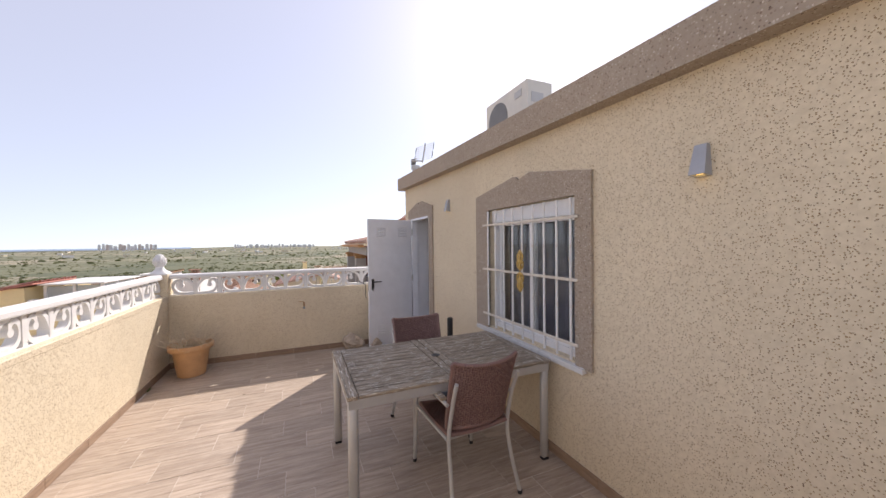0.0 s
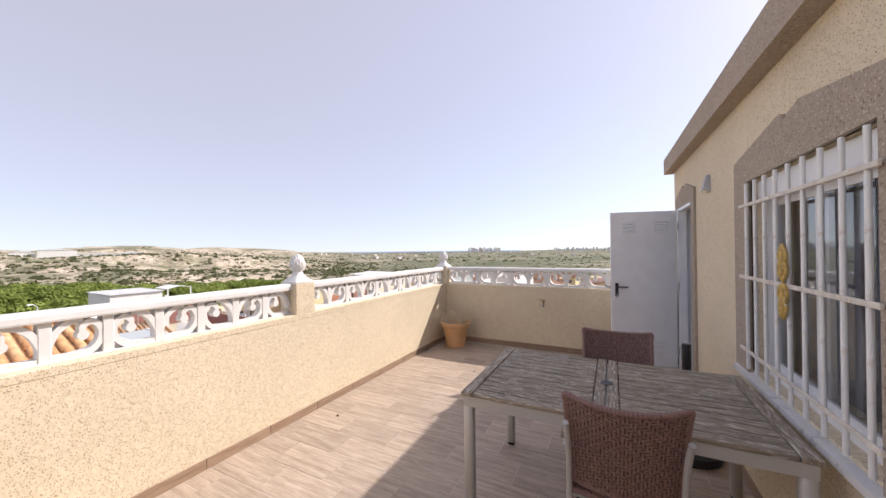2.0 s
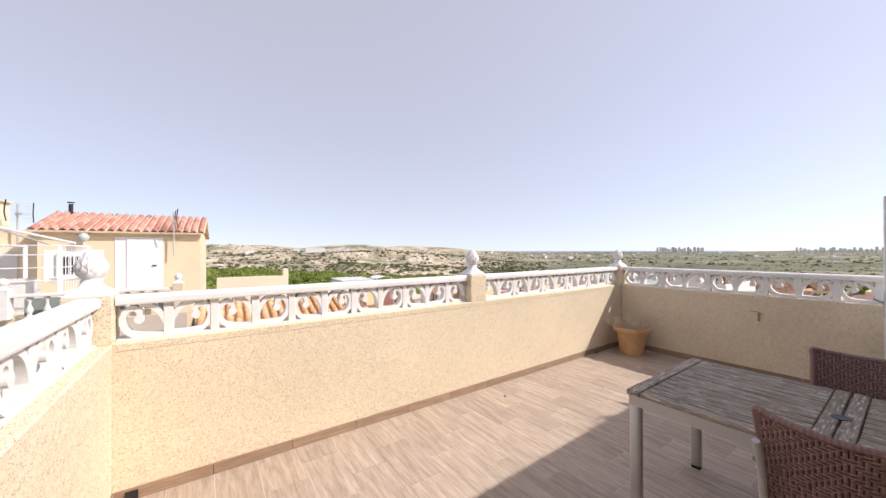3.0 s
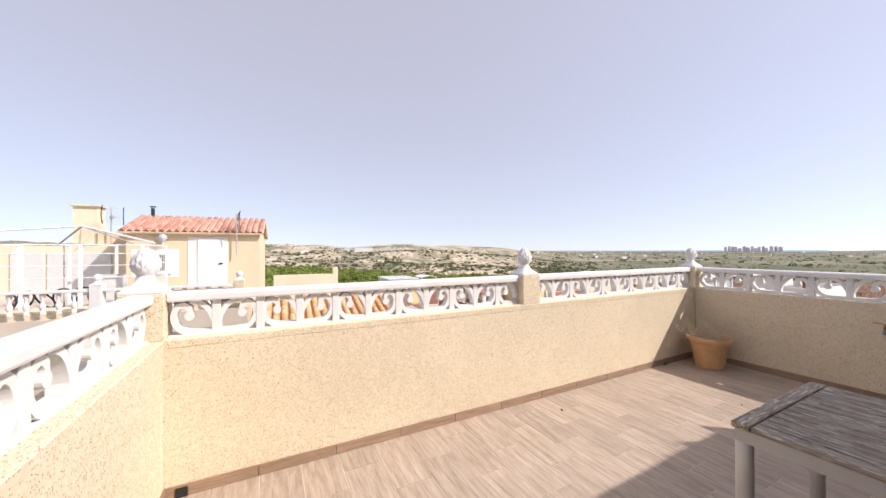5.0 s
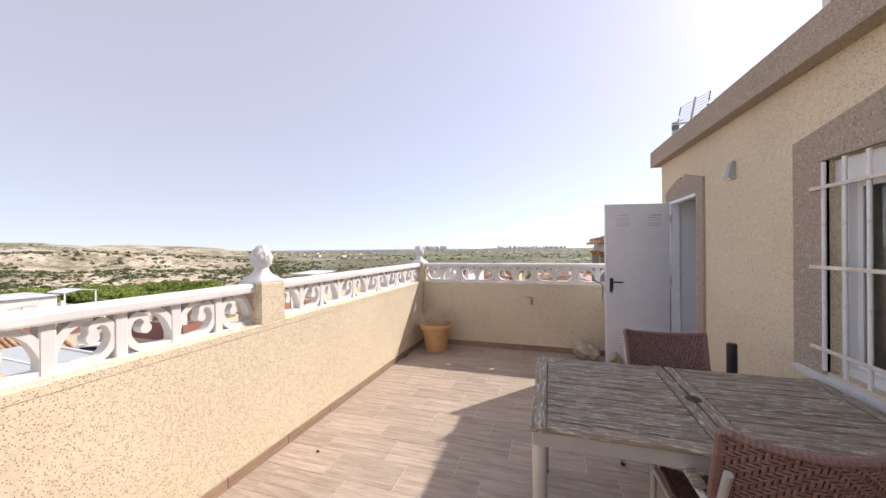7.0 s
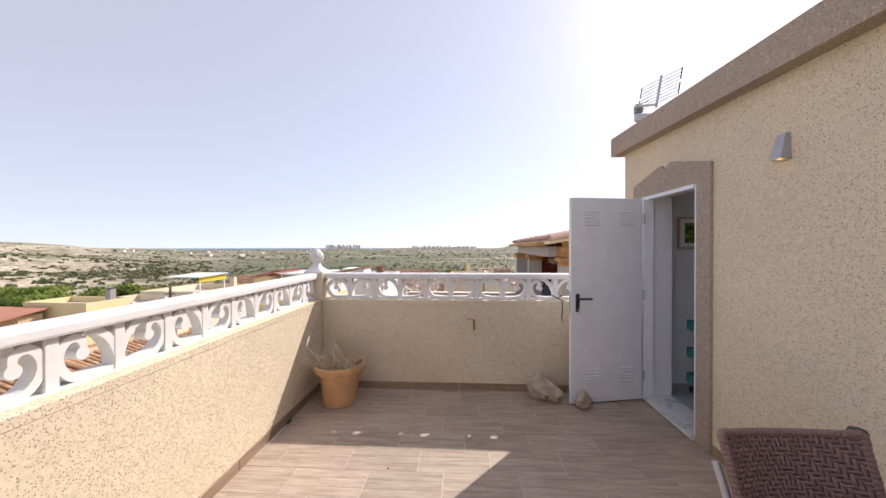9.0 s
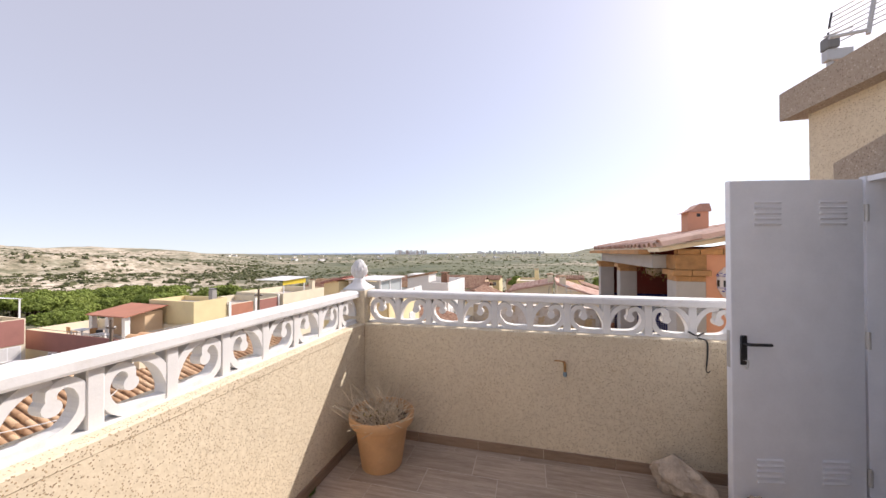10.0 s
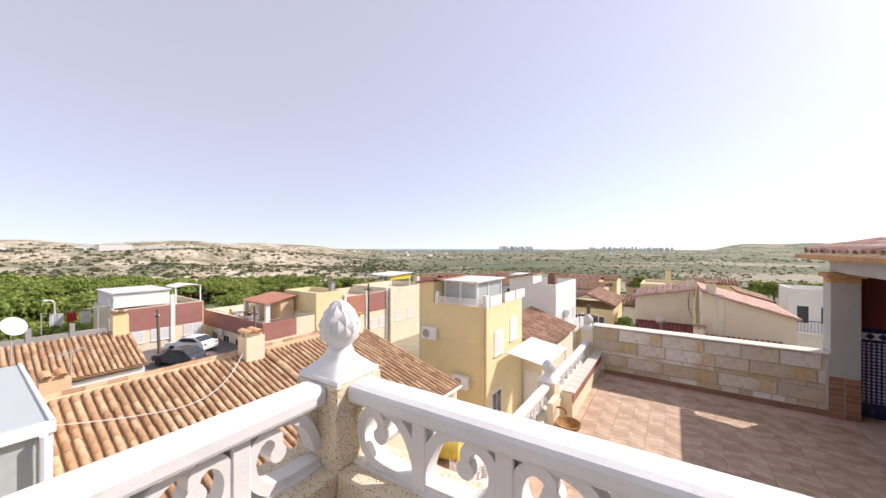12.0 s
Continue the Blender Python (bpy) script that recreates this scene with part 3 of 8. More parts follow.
def curtain():
    bm = bmesh.new()
    n = 40
    rows = []
    for i in range(n + 1):
        y = 2.0 + 1.6 * i / n
        x = HX + 0.262 + 0.004 * math.sin(i * 0.9) + 0.002 * math.sin(i * 2.3)
        rows.append((bm.verts.new((x, y, 0.55)), bm.verts.new((x, y, 2.05)), bm.verts.new((x + 0.004, y, 2.05)), bm.verts.new((x + 0.004, y, 0.55))))
    for a, b in zip(rows, rows[1:]):
        bm.faces.new((a[0], b[0], b[1], a[1]))
        bm.faces.new((a[2], b[2], b[3], a[3]))
        bm.faces.new((a[1], b[1], b[2], a[2]))
        bm.faces.new((a[3], b[3], b[0], a[0]))
    c = thing("window_blind", "dark grey fabric blind drawn behind the window", "blind")
    smooth(part("cloth", bm, DARK_IN, c))
    part("headrail", slab(HX + 0.2505, HX + 0.285, 1.98, 3.62, 2.05, 2.09), WHITE_FRAME, c)


curtain()


# ---- door and storage room ----
def door():
    y0, y1, z0, z1 = DOOR
    f = tagged(new("door_1"), "white sheet-metal door standing open with louvre slots", "door", "", "structure")
    fr = bmesh.new()
    box(fr, HX - 0.015, HX + 0.06, y0 + 0.002, y0 + 0.026, 0.045, z1 - 0.002)
    box(fr, HX - 0.035, HX + 0.06, y1 - 0.042, y1 - 0.002, 0.045, z1 - 0.002)
    box(fr, HX - 0.025, HX + 0.06, y0 + 0.026, y1 - 0.042, z1 - 0.034, z1 - 0.002)
    part("door_frame", fr, WHITE_METAL, f)
    hinge = Vector((1.668, 5.805, 0.0))
    tip = Vector((0.926, 5.65, 0.0))
    ang = math.degrees(math.atan2(tip.y - hinge.y, tip.x - hinge.x))
    W = (tip - hinge).length
    leaf = part("door_leaf", slab(0, W, -0.02, 0.02, 0.015, 2.0, 0.003), WHITE_METAL, f, "white enamelled steel door leaf")
    leaf.matrix_basis = pose(hinge.x, hinge.y, 0, 0, 0, ang)
    # the face towards the terrace is +y of the leaf
    side = 1
    sl = None
    for zc in (1.80, 0.27):
        for xc in (0.23 * W, 0.72 * W):
            for k in range(5):
                m = Matrix.Translation((xc, side * 0.0205, zc - 0.064 + k * 0.032))
                if sl is None:
                    b = bmesh.new()
                    w = 0.075
                    prof = [(0.0, -0.009), (0.013, 0.003), (0.0, 0.009)]
                    a = [b.verts.new((-w, p, q)) for p, q in prof]
                    c = [b.verts.new((w, p, q)) for p, q in prof]
                    for i in range(2):
                        b.faces.new((a[i], c[i], c[i + 1], a[i + 1]))
                    b.faces.new((a[0], a[2], c[2], c[0]))
                    b.faces.new(a[::-1])
                    b.faces.new(c)
                    bmesh.ops.recalc_face_normals(b, faces=b.faces[:])
                    sl = part("louvre_slot", b, WHITE_METAL, leaf)
                    sl.matrix_basis = m
                else:
                    again("louvre_slot", sl, leaf, m)
    h = bmesh.new()
    hx = W - 0.065
    box(h, hx - 0.020, hx + 0.020, 0.021, 0.031, 0.90, 1.075, 0.006)
    tube(h, spline([(hx, 0.028, 1.03), (hx, 0.062, 1.03), (hx - 0.02, 0.070, 1.03), (hx - 0.125, 0.068, 1.028)], 4), 0.009, 8)
    lathe(h, [(0.010, 0.0), (0.010, 0.006)], 10, (hx, 0.031, 0.93))
    smooth(part("handle", h, BLACK, leaf, "black plastic lever handle"), 40)
    kb = bmesh.new()
    box(kb, hx - 0.004, hx + 0.004, 0.030, 0.055, 0.927, 0.933)
    tube(kb, [(hx, 0.055, 0.93), (hx + 0.002, 0.058, 0.91), (hx + 0.008, 0.056, 0.885)], 0.006, 6)
    part("key", kb, ALU, leaf)
    part("lock_plate", slab(W + 0.0003, W + 0.0033, -0.011, 0.011, 0.88, 1.10), ALU, leaf, "steel lock plate on the leaf's edge")
    for z in (0.25, 1.05, 1.80):
        part("hinge", lathe(bmesh.new(), [(0.011, z - 0.05), (0.011, z + 0.05)], 10, (hinge.x + 0.012, hinge.y - 0.028, 0)), ALU, f)
    part("threshold", slab(HX - 0.045, HX + 0.2495, y0 + 0.002, y1 - 0.002, 0.012, 0.042, 0.003), MARBLE, f, "white marble threshold")
    part("jamb_panel", slab(HX + 0.062, HX + 0.249, y1 - 0.02, y1 - 0.003, 0.043, z1 - 0.004), PLASTER_IN, f)
    part("jamb_panel", slab(HX + 0.062, HX + 0.249, y0 + 0.003, y0 + 0.02, 0.043, z1 - 0.004), PLASTER_IN, f)


door()
INY = 5.965
setting("wall_storage", slab(HX + 0.25, 6.25, INY, INY + 0.03, 0.035, 2.18), PLASTER_IN, "pale plaster wall of the storage room", "wall")
setting("wall_storage_end", slab(3.6, 3.7, 4.55, INY, 0.035, 2.18), PLASTER_IN, "pale plaster end wall of the storage room", "wall")
setting("baseboard_inside", slab(HX + 0.26, 3.6, INY - 0.012, INY, 0.035, 0.105), FLOOR_IN, "grey tile skirting in the storage room", "skirting")


def picture():
    p = thing("framed_picture", "small pine-framed picture of green foliage on the wall", "picture", at=pose(2.405, INY, 1.667))
    w, h, t = 0.30, 0.165, 0.022
    fr = bmesh.new()
    for a, b, c, d in ((-w, w, h - t, h), (-w, w, -h, -h + t), (-w, -w + t, -h + t, h - t), (w - t, w, -h + t, h - t)):
        box(fr, a, b, -0.03, 0.0, c, d, 0.003)
    part("frame", fr, PINE_FRAME, p)
    part("mount", slab(-w + t, w - t, -0.012, -0.002, -h + t, h - t), PLASTER_IN, p, "white card mount")
    m, nt, b = nodes_of("foliage_print", 0.5)
    v = coords(nt)
    col = ramp(nt, noise_tex(nt, v, 22.0, 6.0, 0.7), [(0.35, (0.01, 0.03, 0.008)), (0.5, (0.08, 0.17, 0.02)), (0.66, (0.45, 0.5, 0.08))])
    nt.links.new(col, b.inputs["Base Color"])
    part("print", slab(-w + 0.075, w - 0.075, -0.016, -0.0122, -h + 0.06, h - 0.06), m, p)


picture()


TRX, TRY = 2.20, 5.61


def trolley():
    e = thing("kitchen_trolley", "teal enamelled three-tier trolley on castors", "trolley", at=pose(TRX, TRY, 0.035))
    L, D = 0.42, 0.34
    for z in (0.10, 0.36, 0.64):
        b = bmesh.new()
        box(b, 0, L, 0, D, z, z + 0.006)
        box(b, 0, 0.006, 0, D, z + 0.006, z + 0.095)
        box(b, L - 0.006, L, 0, D, z + 0.006, z + 0.095)
        box(b, 0.006, L - 0.006, 0, 0.006, z + 0.006, z + 0.095)
        box(b, 0.006, L - 0.006, D - 0.006, D, z + 0.006, z + 0.095)
        part("tray", b, TEAL, e)
    for y in (0.10, 0.24):
        for x in (0.010, L - 0.030):
            part("upright", slab(x, x + 0.02, y - 0.008, y + 0.008, 0.06, 0.70), TEAL, e)
    part("base_bar", slab(0.01, L - 0.01, 0.15, 0.19, 0.055, 0.075), TEAL, e)
    for x in (0.03, L - 0.03):
        for y in (0.04, D - 0.04):
            c = part("castor", lathe(bmesh.new(), [(0.034, -0.011), (0.036, -0.006), (0.036, 0.006), (0.034, 0.011)], 16), BLACK, e)
            c.matrix_basis = pose(x, y, 0.036, 90, 0, 90)
            part("castor_fork", slab(x - 0.018, x + 0.018, y - 0.014, y + 0.014, 0.070, 0.100), ALU, e)
    for i, (x, y) in enumerate(((0.05, 0.06), (0.06, 0.14), (0.13, 0.08), (0.14, 0.17), (0.06, 0.23))):
        g = thing("glass_tumbler", "clear drinking glass upside down on the trolley", "glass", "glasses on the trolley", pose(TRX + x, TRY + y, 0.035 + 0.646))
        smooth(part("cup", lathe(bmesh.new(), [(0.033, 0.0), (0.030, 0.11), (0.027, 0.115), (0.027, 0.105), (0.030, 0.004)], 14, cap=False), TUMBLER, g))
    for z in (0.366, 0.106):
        d = thing("plate_stack", "stack of pale green plates on the trolley", "plates", "plates on the trolley", pose(TRX + 0.24, TRY + 0.16, 0.035 + z))
        for k in range(5):
            part("plate", lathe(bmesh.new(), [(0.07, 0.0 + k * 0.012), (0.125, 0.011 + k * 0.012), (0.12, 0.0115 + k * 0.012), (0.066, 0.006 + k * 0.012)], 20), TEAL if k % 2 else MARBLE, d)


trolley()


# ---- wall lamps ----
def wall_lamp(y, z, label):
    e = thing("wall_lamp", label, "wall lamp", "wedge lamps on the house wall", pose(HX, y, z))
    b = bmesh.new()
    h, w0, w1, d0, d1 = 0.074, 0.027, 0.036, 0.026, 0.060
    lo = [b.verts.new(p) for p in ((0, -w1, -h), (0, w1, -h), (-d1, w1, -h + 0.006), (-d1, -w1, -h + 0.006))]
    hi = [b.verts.new(p) for p in ((0, -w0, h), (0, w0, h), (-d0, w0, h), (-d0, -w0, h))]
    inner = [b.verts.new(p) for p in ((-0.012, -w1 + 0.012, -h + 0.001), (-0.012, w1 - 0.012, -h + 0.001), (-d1 + 0.012, w1 - 0.012, -h + 0.006), (-d1 + 0.012, -w1 + 0.012, -h + 0.006))]
    deep = [b.verts.new(v.co + Vector((0, 0, 0.014))) for v in inner]
    for i in range(4):
        b.faces.new((lo[i], lo[(i + 1) % 4], hi[(i + 1) % 4], hi[i]))
        b.faces.new((lo[i], lo[(i + 1) % 4], inner[(i + 1) % 4], inner[i]))
        b.faces.new((inner[i], inner[(i + 1) % 4], deep[(i + 1) % 4], deep[i]))
    b.faces.new(hi)
    b.faces.new(deep)
    bmesh.ops.recalc_face_normals(b, faces=b.faces[:])
    part("housing", b, LAMP_GREY, e)
    part("diffuser", slab(-d1 + 0.014, -0.014, -w1 + 0.014, w1 - 0.014, -h + 0.010, -h + 0.0135), LAMP_GLASS, e, "lit amber glass")


wall_lamp(1.43, 1.988, "grey metal wedge wall lamp, lit amber underneath")
wall_lamp(4.36, 2.09, "grey metal wedge wall lamp, lit amber underneath")


# ---- table ----
def table():
    e = thing("garden_table", "weathered slatted teak table on champagne aluminium legs", "table", at=pose(0.917, 2.868, 0, 0, 0, 0.2))
    L, D, Z = 1.456, 0.925, 0.745
    x0, x1, y0, y1 = -L / 2, L / 2, -D / 2, D / 2
    def board(a, b, c, d, z=0.0):
        return part("border_board", slab(a, b, c, d, Z - 0.026, Z + z, 0.003), TEAK, e)
    ew = 0.062
    for a in (x0, x1 - ew):
        o = part("border_board", slab(-D / 2, D / 2, -ew / 2, ew / 2, Z - 0.026, Z, 0.003), TEAK, e)
        o.matrix_basis = pose(a + ew / 2, 0, 0, 0, 0, 90)
    for s in (-1, 1):
        o = part("centre_board", slab(-D / 2, D / 2, -0.027, 0.027, Z - 0.026, Z, 0.003), TEAK, e)
        o.matrix_basis = pose(s * 0.032, 0, 0, 0, 0, 90)
    part("parasol_ring", lathe(bmesh.new(), [(0.020, Z - 0.004), (0.033, Z - 0.004), (0.033, Z + 0.0025), (0.020, Z + 0.0025), (0.020, Z - 0.004)], 20, (0, 0, 0), cap=False), BLACK, e, "black parasol hole")
    part("hole_plug", lathe(bmesh.new(), [(0.0205, Z - 0.006), (0.0205, Z + 0.0012)], 16), BLACK, e)
    n = 13
    sw = D / n
    first = None
    for half in (0, 1):
        a, b = (x0 + ew + 0.005, -0.064) if half == 0 else (0.064, x1 - ew - 0.005)
        for i in range(n):
            m = Matrix.Translation((a, y0 + i * sw + 0.0025, 0))
            if first is None:
                first = part("slat", slab(0, b - a, 0, sw - 0.008, Z - 0.024, Z - 0.002, 0.004), TEAK, e)
                first.matrix_basis = m
            else:
                again("slat", first, e, m)
    ap = bmesh.new()
    for a, b, c, d in ((x0 + 0.01, x1 - 0.01, y0 + 0.01, y0 + 0.035), (x0 + 0.01, x1 - 0.01, y1 - 0.035, y1 - 0.01), (x0 + 0.01, x0 + 0.035, y0 + 0.035, y1 - 0.035), (x1 - 0.035, x1 - 0.01, y0 + 0.035, y1 - 0.035), (-0.02, 0.02, y0 + 0.035, y1 - 0.035)):
        box(ap, a, b, c, d, Z - 0.082, Z - 0.0265)
    part("apron", ap, ALU, e)
    leg = None
    for x in (x0 + 0.035, x1 - 0.035):
        for y in (y0 + 0.035, y1 - 0.035):
            if leg is None:
                b = bmesh.new()
                box(b, -0.029, 0.029, -0.024, 0.024, 0.012, Z - 0.027, 0.012)
                leg = smooth(part("leg", b, ALU, e), 50)
                leg.location = (x, y, 0)
            else:
                again("leg", leg, e, Matrix.Translation((x, y, 0)))
            part("foot", slab(x - 0.024, x + 0.024, y - 0.02, y + 0.02, 0.0, 0.012), BLACK, e)


table()


# ---- chairs ----
def weave(bm, place, nu, nv, th):
    """Basket weave over the sheet place(u, v): strands over and under in a diamond twill."""
    def strand(i, j, along_u):
        if along_u:
            u0, u1, v0, v1 = (i - 0.25) / nu, (i + 1.25) / nu, (j + 0.14) / nv, (j + 0.86) / nv
        else:
            u0, u1, v0, v1 = (i + 0.14) / nu, (i + 0.86) / nu, (j - 0.25) / nv, (j + 1.25) / nv
        pts = []
        for a in range(4):
            k = a / 3
            lift = math.sin(math.pi * k) * th
            if along_u:
                u = u0 + (u1 - u0) * k
                pts.append((place(u, v0, lift * 0.5 + th * 0.2), place(u, (v0 + v1) / 2, lift + th * 0.45), place(u, v1, lift * 0.5 + th * 0.2)))
            else:
                v = v0 + (v1 - v0) * k
                pts.append((place(u0, v, lift * 0.5 + th * 0.2), place((u0 + u1) / 2, v, lift + th * 0.45), place(u1, v, lift * 0.5 + th * 0.2)))
        rows = [[bm.verts.new(p) for p in r] for r in pts]
        for r, s in zip(rows, rows[1:]):
            for k in range(2):
                bm.faces.new((r[k], r[k + 1], s[k + 1], s[k]))
    for i in range(nu):
        for j in range(nv):
            du, dv = abs(i - nu / 2 + 0.5), abs(j - nv / 2 + 0.5)
            strand(i, j, int(du + dv) % 4 < 2)


def chair(at, label):
    """Faces +y; origin on the floor under the seat's middle."""
    e = thing("garden_chair", label, "chair", "chairs at the garden table", at)
    W = 0.42
    def back(u, v, d):
        x = (u - 0.5) * (W + 0.03 * v)
        z = 0.47 + 0.44 * v - 0.022 * (1 - (2 * u - 1) ** 2) * v
        curve = 0.055 * (2 * u - 1) ** 2
        y = -0.235 - 0.12 * v - 0.03 * v * v + curve - 0.02 * (1 - v)
        n = Vector((-0.2 * (2 * u - 1), 1.0, 0.25)).normalized()
        return Vector((x, y, z)) + n * d
    def seat(u, v, d):
        x = (u - 0.5) * W
        y = -0.24 + 0.46 * v
        z = 0.425 + 0.02 * (2 * v - 1) ** 2 - 0.015 * math.sin(math.pi * u)
        return Vector((x, y, z + d))
    for name, place, nu, nv in (("backrest", back, 30, 32), ("seat", seat, 28, 30)):
        bm = bmesh.new()
        core = []
        for s in (-0.004, 0.004):
            g = [[bm.verts.new(place(i / 12, j / 12, s)) for j in range(13)] for i in range(13)]
            core.append(g)
            for i in range(12):
                for j in range(12):
                    bm.faces.new((g[i][j], g[i + 1][j], g[i + 1][j + 1], g[i][j + 1]))
        # solid sheet behind the weave, coloured as the shade in its gaps
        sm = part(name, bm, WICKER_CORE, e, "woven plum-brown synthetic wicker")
        wv = bmesh.new()
        weave(wv, lambda u, v, d: place(u, v, 0.004 + d), nu, nv, 0.0045)
        weave(wv, lambda u, v, d: place(u, v, -0.004 - d), nu, nv, 0.0045)
        part("weave", wv, WICKER, sm)
        rim = [place(i / 10, 0, 0) for i in range(10)] + [place(1, i / 10, 0) for i in range(10)] + [place(1 - i / 10, 1, 0) for i in range(10)] + [place(0, 1 - i / 10, 0) for i in range(11)]
        rb = bmesh.new()
        k = 0
        pts = spline(rim, 6)
        rad = [0.012 + 0.0022 * (i % 2) for i in range(len(pts))]
        tube(rb, pts, rad, 8)
        part(name + "_binding", rb, WICKER, sm)
    for s in (-1, 1):
        x = s * (W / 2 + 0.012)
        bm = bmesh.new()
        tube(bm, spline([(x + s * 0.02, -0.34, 0.012), (x, -0.27, 0.25), (x - s * 0.004, -0.245, 0.43), (x - s * 0.006, -0.30, 0.66), (x, -0.36, 0.80)], 5), 0.0125, 10)
        part("back_leg", bm, ALU, e)
        smooth(e.children[-1])
        bm = bmesh.new()
        tube(bm, spline([(x + s * 0.022, 0.27, 0.012), (x + s * 0.012, 0.25, 0.25), (x + s * 0.01, 0.235, 0.52), (x + s * 0.012, 0.20, 0.625), (x + s * 0.012, 0.12, 0.648), (x + s * 0.01, -0.26, 0.64)], 5), 0.0125, 10)
        smooth(part("front_leg_and_arm", bm, ALU, e))
        part("armrest", slab(x + s * 0.012 - 0.022, x + s * 0.012 + 0.022, -0.22, 0.17, 0.652, 0.672, 0.006), TEAK, e, "grey weathered wooden armrest")
        part("side_rail", tube(bmesh.new(), [(x, -0.245, 0.415), (x + s * 0.008, 0.24, 0.425)], 0.011, 8), ALU, e)
        for y in (-0.34, 0.27):
            part("foot_cap", lathe(bmesh.new(), [(0.015, 0.0), (0.016, 0.022)], 10, (x + s * 0.021, y, 0)), BLACK, e)
    for y in (-0.22, 0.215):
        part("stretcher", tube(bmesh.new(), [(-W / 2 - 0.012, y, 0.412), (W / 2 + 0.012, y, 0.412)], 0.010, 8), ALU, e)
    return e


near = chair(pose(0.975, 2.555, 0, 0, 0, 3), "plum-brown wicker chair with aluminium legs tucked under table")
far = copy_thing(near, pose(0.985, 3.18, 0, 0, 0, 182))
tagged(far, "plum-brown wicker chair with frayed top edge facing the window wall")


# ---- parasol base with its black tube ----
def parasol_base():
    e = thing("parasol_stand", "black parasol base with upright tube by the wall", "parasol stand", at=pose(1.44, 3.75, 0))
    smooth(part("base", lathe(bmesh.new(), [(0.20, 0.0), (0.215, 0.02), (0.21, 0.06), (0.17, 0.085), (0.06, 0.10), (0.04, 0.12)], 28), BLACK, e))
    smooth(part("tube", lathe(bmesh.new(), [(0.026, 0.12), (0.026, 0.42), (0.030, 0.425), (0.030, 0.80), (0.026, 0.81)], 16), BLACK, e))
    k = part("knob", lathe(bmesh.new(), [(0.010, 0.0), (0.010, 0.02), (0.020, 0.022), (0.020, 0.036)], 12), BLACK, e)
    k.matrix_basis = pose(-0.028, 0, 0.36, 0, -90, 0)


parasol_base()


# ---- plant pot ----
def pot():
    e = thing("plant_pot", "terracotta-coloured plastic pot with dried-up plant in the corner", "plant pot", at=pose(-1.315, 5.58, 0))
    smooth(part("body", lathe(bmesh.new(), [(0.0, 0.003), (0.140, 0.0), (0.148, 0.006), (0.196, 0.318), (0.197, 0.322), (0.232, 0.326), (0.238, 0.335), (0.240, 0.385), (0.234, 0.395), (0.222, 0.395), (0.214, 0.385), (0.196, 0.30), (0.0, 0.302)], 40, cap=False), TERRACOTTA, e), 35)
    s = bmesh.new()
    rng = random.Random(3)
    rings = []
    for r in (0.0, 0.07, 0.13, 0.196):
        rings.append([s.verts.new((r * math.cos(a * math.pi / 9), r * math.sin(a * math.pi / 9), 0.325 + rng.uniform(-0.012, 0.012) - (0.0 if r < 0.19 else 0.006))) for a in range(18)])
    for a, b in zip(rings, rings[1:]):
        for i in range(18):
            s.faces.new((a[i], a[(i + 1) % 18], b[(i + 1) % 18], b[i]))
    bmesh.ops.remove_doubles(s, verts=s.verts[:], dist=0.0001)
    part("soil", s, SOIL, e)
    st = bmesh.new()
    for i in range(230):
        a, r = rng.uniform(0, 6.283), 0.17 * math.sqrt(rng.random())
        p = Vector((r * math.cos(a), r * math.sin(a), 0.32))
        d = Vector((rng.gauss(-0.1, 0.6), rng.gauss(-0.25, 0.55), rng.uniform(0.25, 1.0))).normalized()
        ln = rng.uniform(0.12, 0.36)
        pts = [p, p + d * ln * 0.5 + Vector((rng.gauss(0, 0.012), rng.gauss(0, 0.012), 0.01)), p + d * ln + Vector((rng.gauss(0, 0.03), rng.gauss(0, 0.03), -0.02 * ln))]
        rr = rng.uniform(0.0018, 0.004)
        tube(st, pts, [rr, rr * 0.8, rr * 0.4], 4)
    part("stalk_tangle", st, STRAW, e, "tangle of dry grey stalks")
    lv = bmesh.new()
    for i in range(60):
        a, r = rng.uniform(0, 6.283), 0.17 * math.sqrt(rng.random())
        p = Vector((r * math.cos(a) + 0.03, r * math.sin(a), 0.325 + rng.uniform(0, 0.05)))
        d = Vector((rng.gauss(0, 1), rng.gauss(0, 1), rng.gauss(0.2, 0.5))).normalized() * rng.uniform(0.02, 0.045)
        q = d.cross(Vector((rng.gauss(0, 1), rng.gauss(0, 1), 1))).normalized() * 0.008
        vs = [lv.verts.new(c) for c in (p, p + d * 0.5 + q, p + d, p + d * 0.5 - q)]
        lv.faces.new(vs)
    part("wilted_foliage", lv, LEAF_DRY, e)


pot()


# ---- stones by the door ----
def boulder(size, seed, rough):
    bm = bmesh.new()
    bmesh.ops.create_icosphere(bm, subdivisions=4, radius=1.0)
    off = Vector((seed * 3.1, seed * 1.7, seed))
    for v in bm.verts:
        n = v.co.normalized()
        k = 1 + rough * noise.noise(n * 1.3 + off) + rough * 0.5 * noise.noise(n * 3.1 + off) + rough * 0.18 * noise.noise(n * 8 + off)
        c = n * k
        for axis in (Vector((0.6, 0.3, 0.74)), Vector((-0.7, 0.5, 0.5)), Vector((0.2, -0.85, 0.45))):
            axis = axis.normalized()
            over = c.dot(axis) - 0.78
            if over > 0:
                c -= axis * over * 0.8
        v.co = Vector((c.x * size[0], c.y * size[1], c.z * size[2]))
    lo = min(v.co.z for v in bm.verts)
    for v in bm.verts:
        v.co.z = max(v.co.z - lo - size[2] * 0.25, 0.0)
    return bm


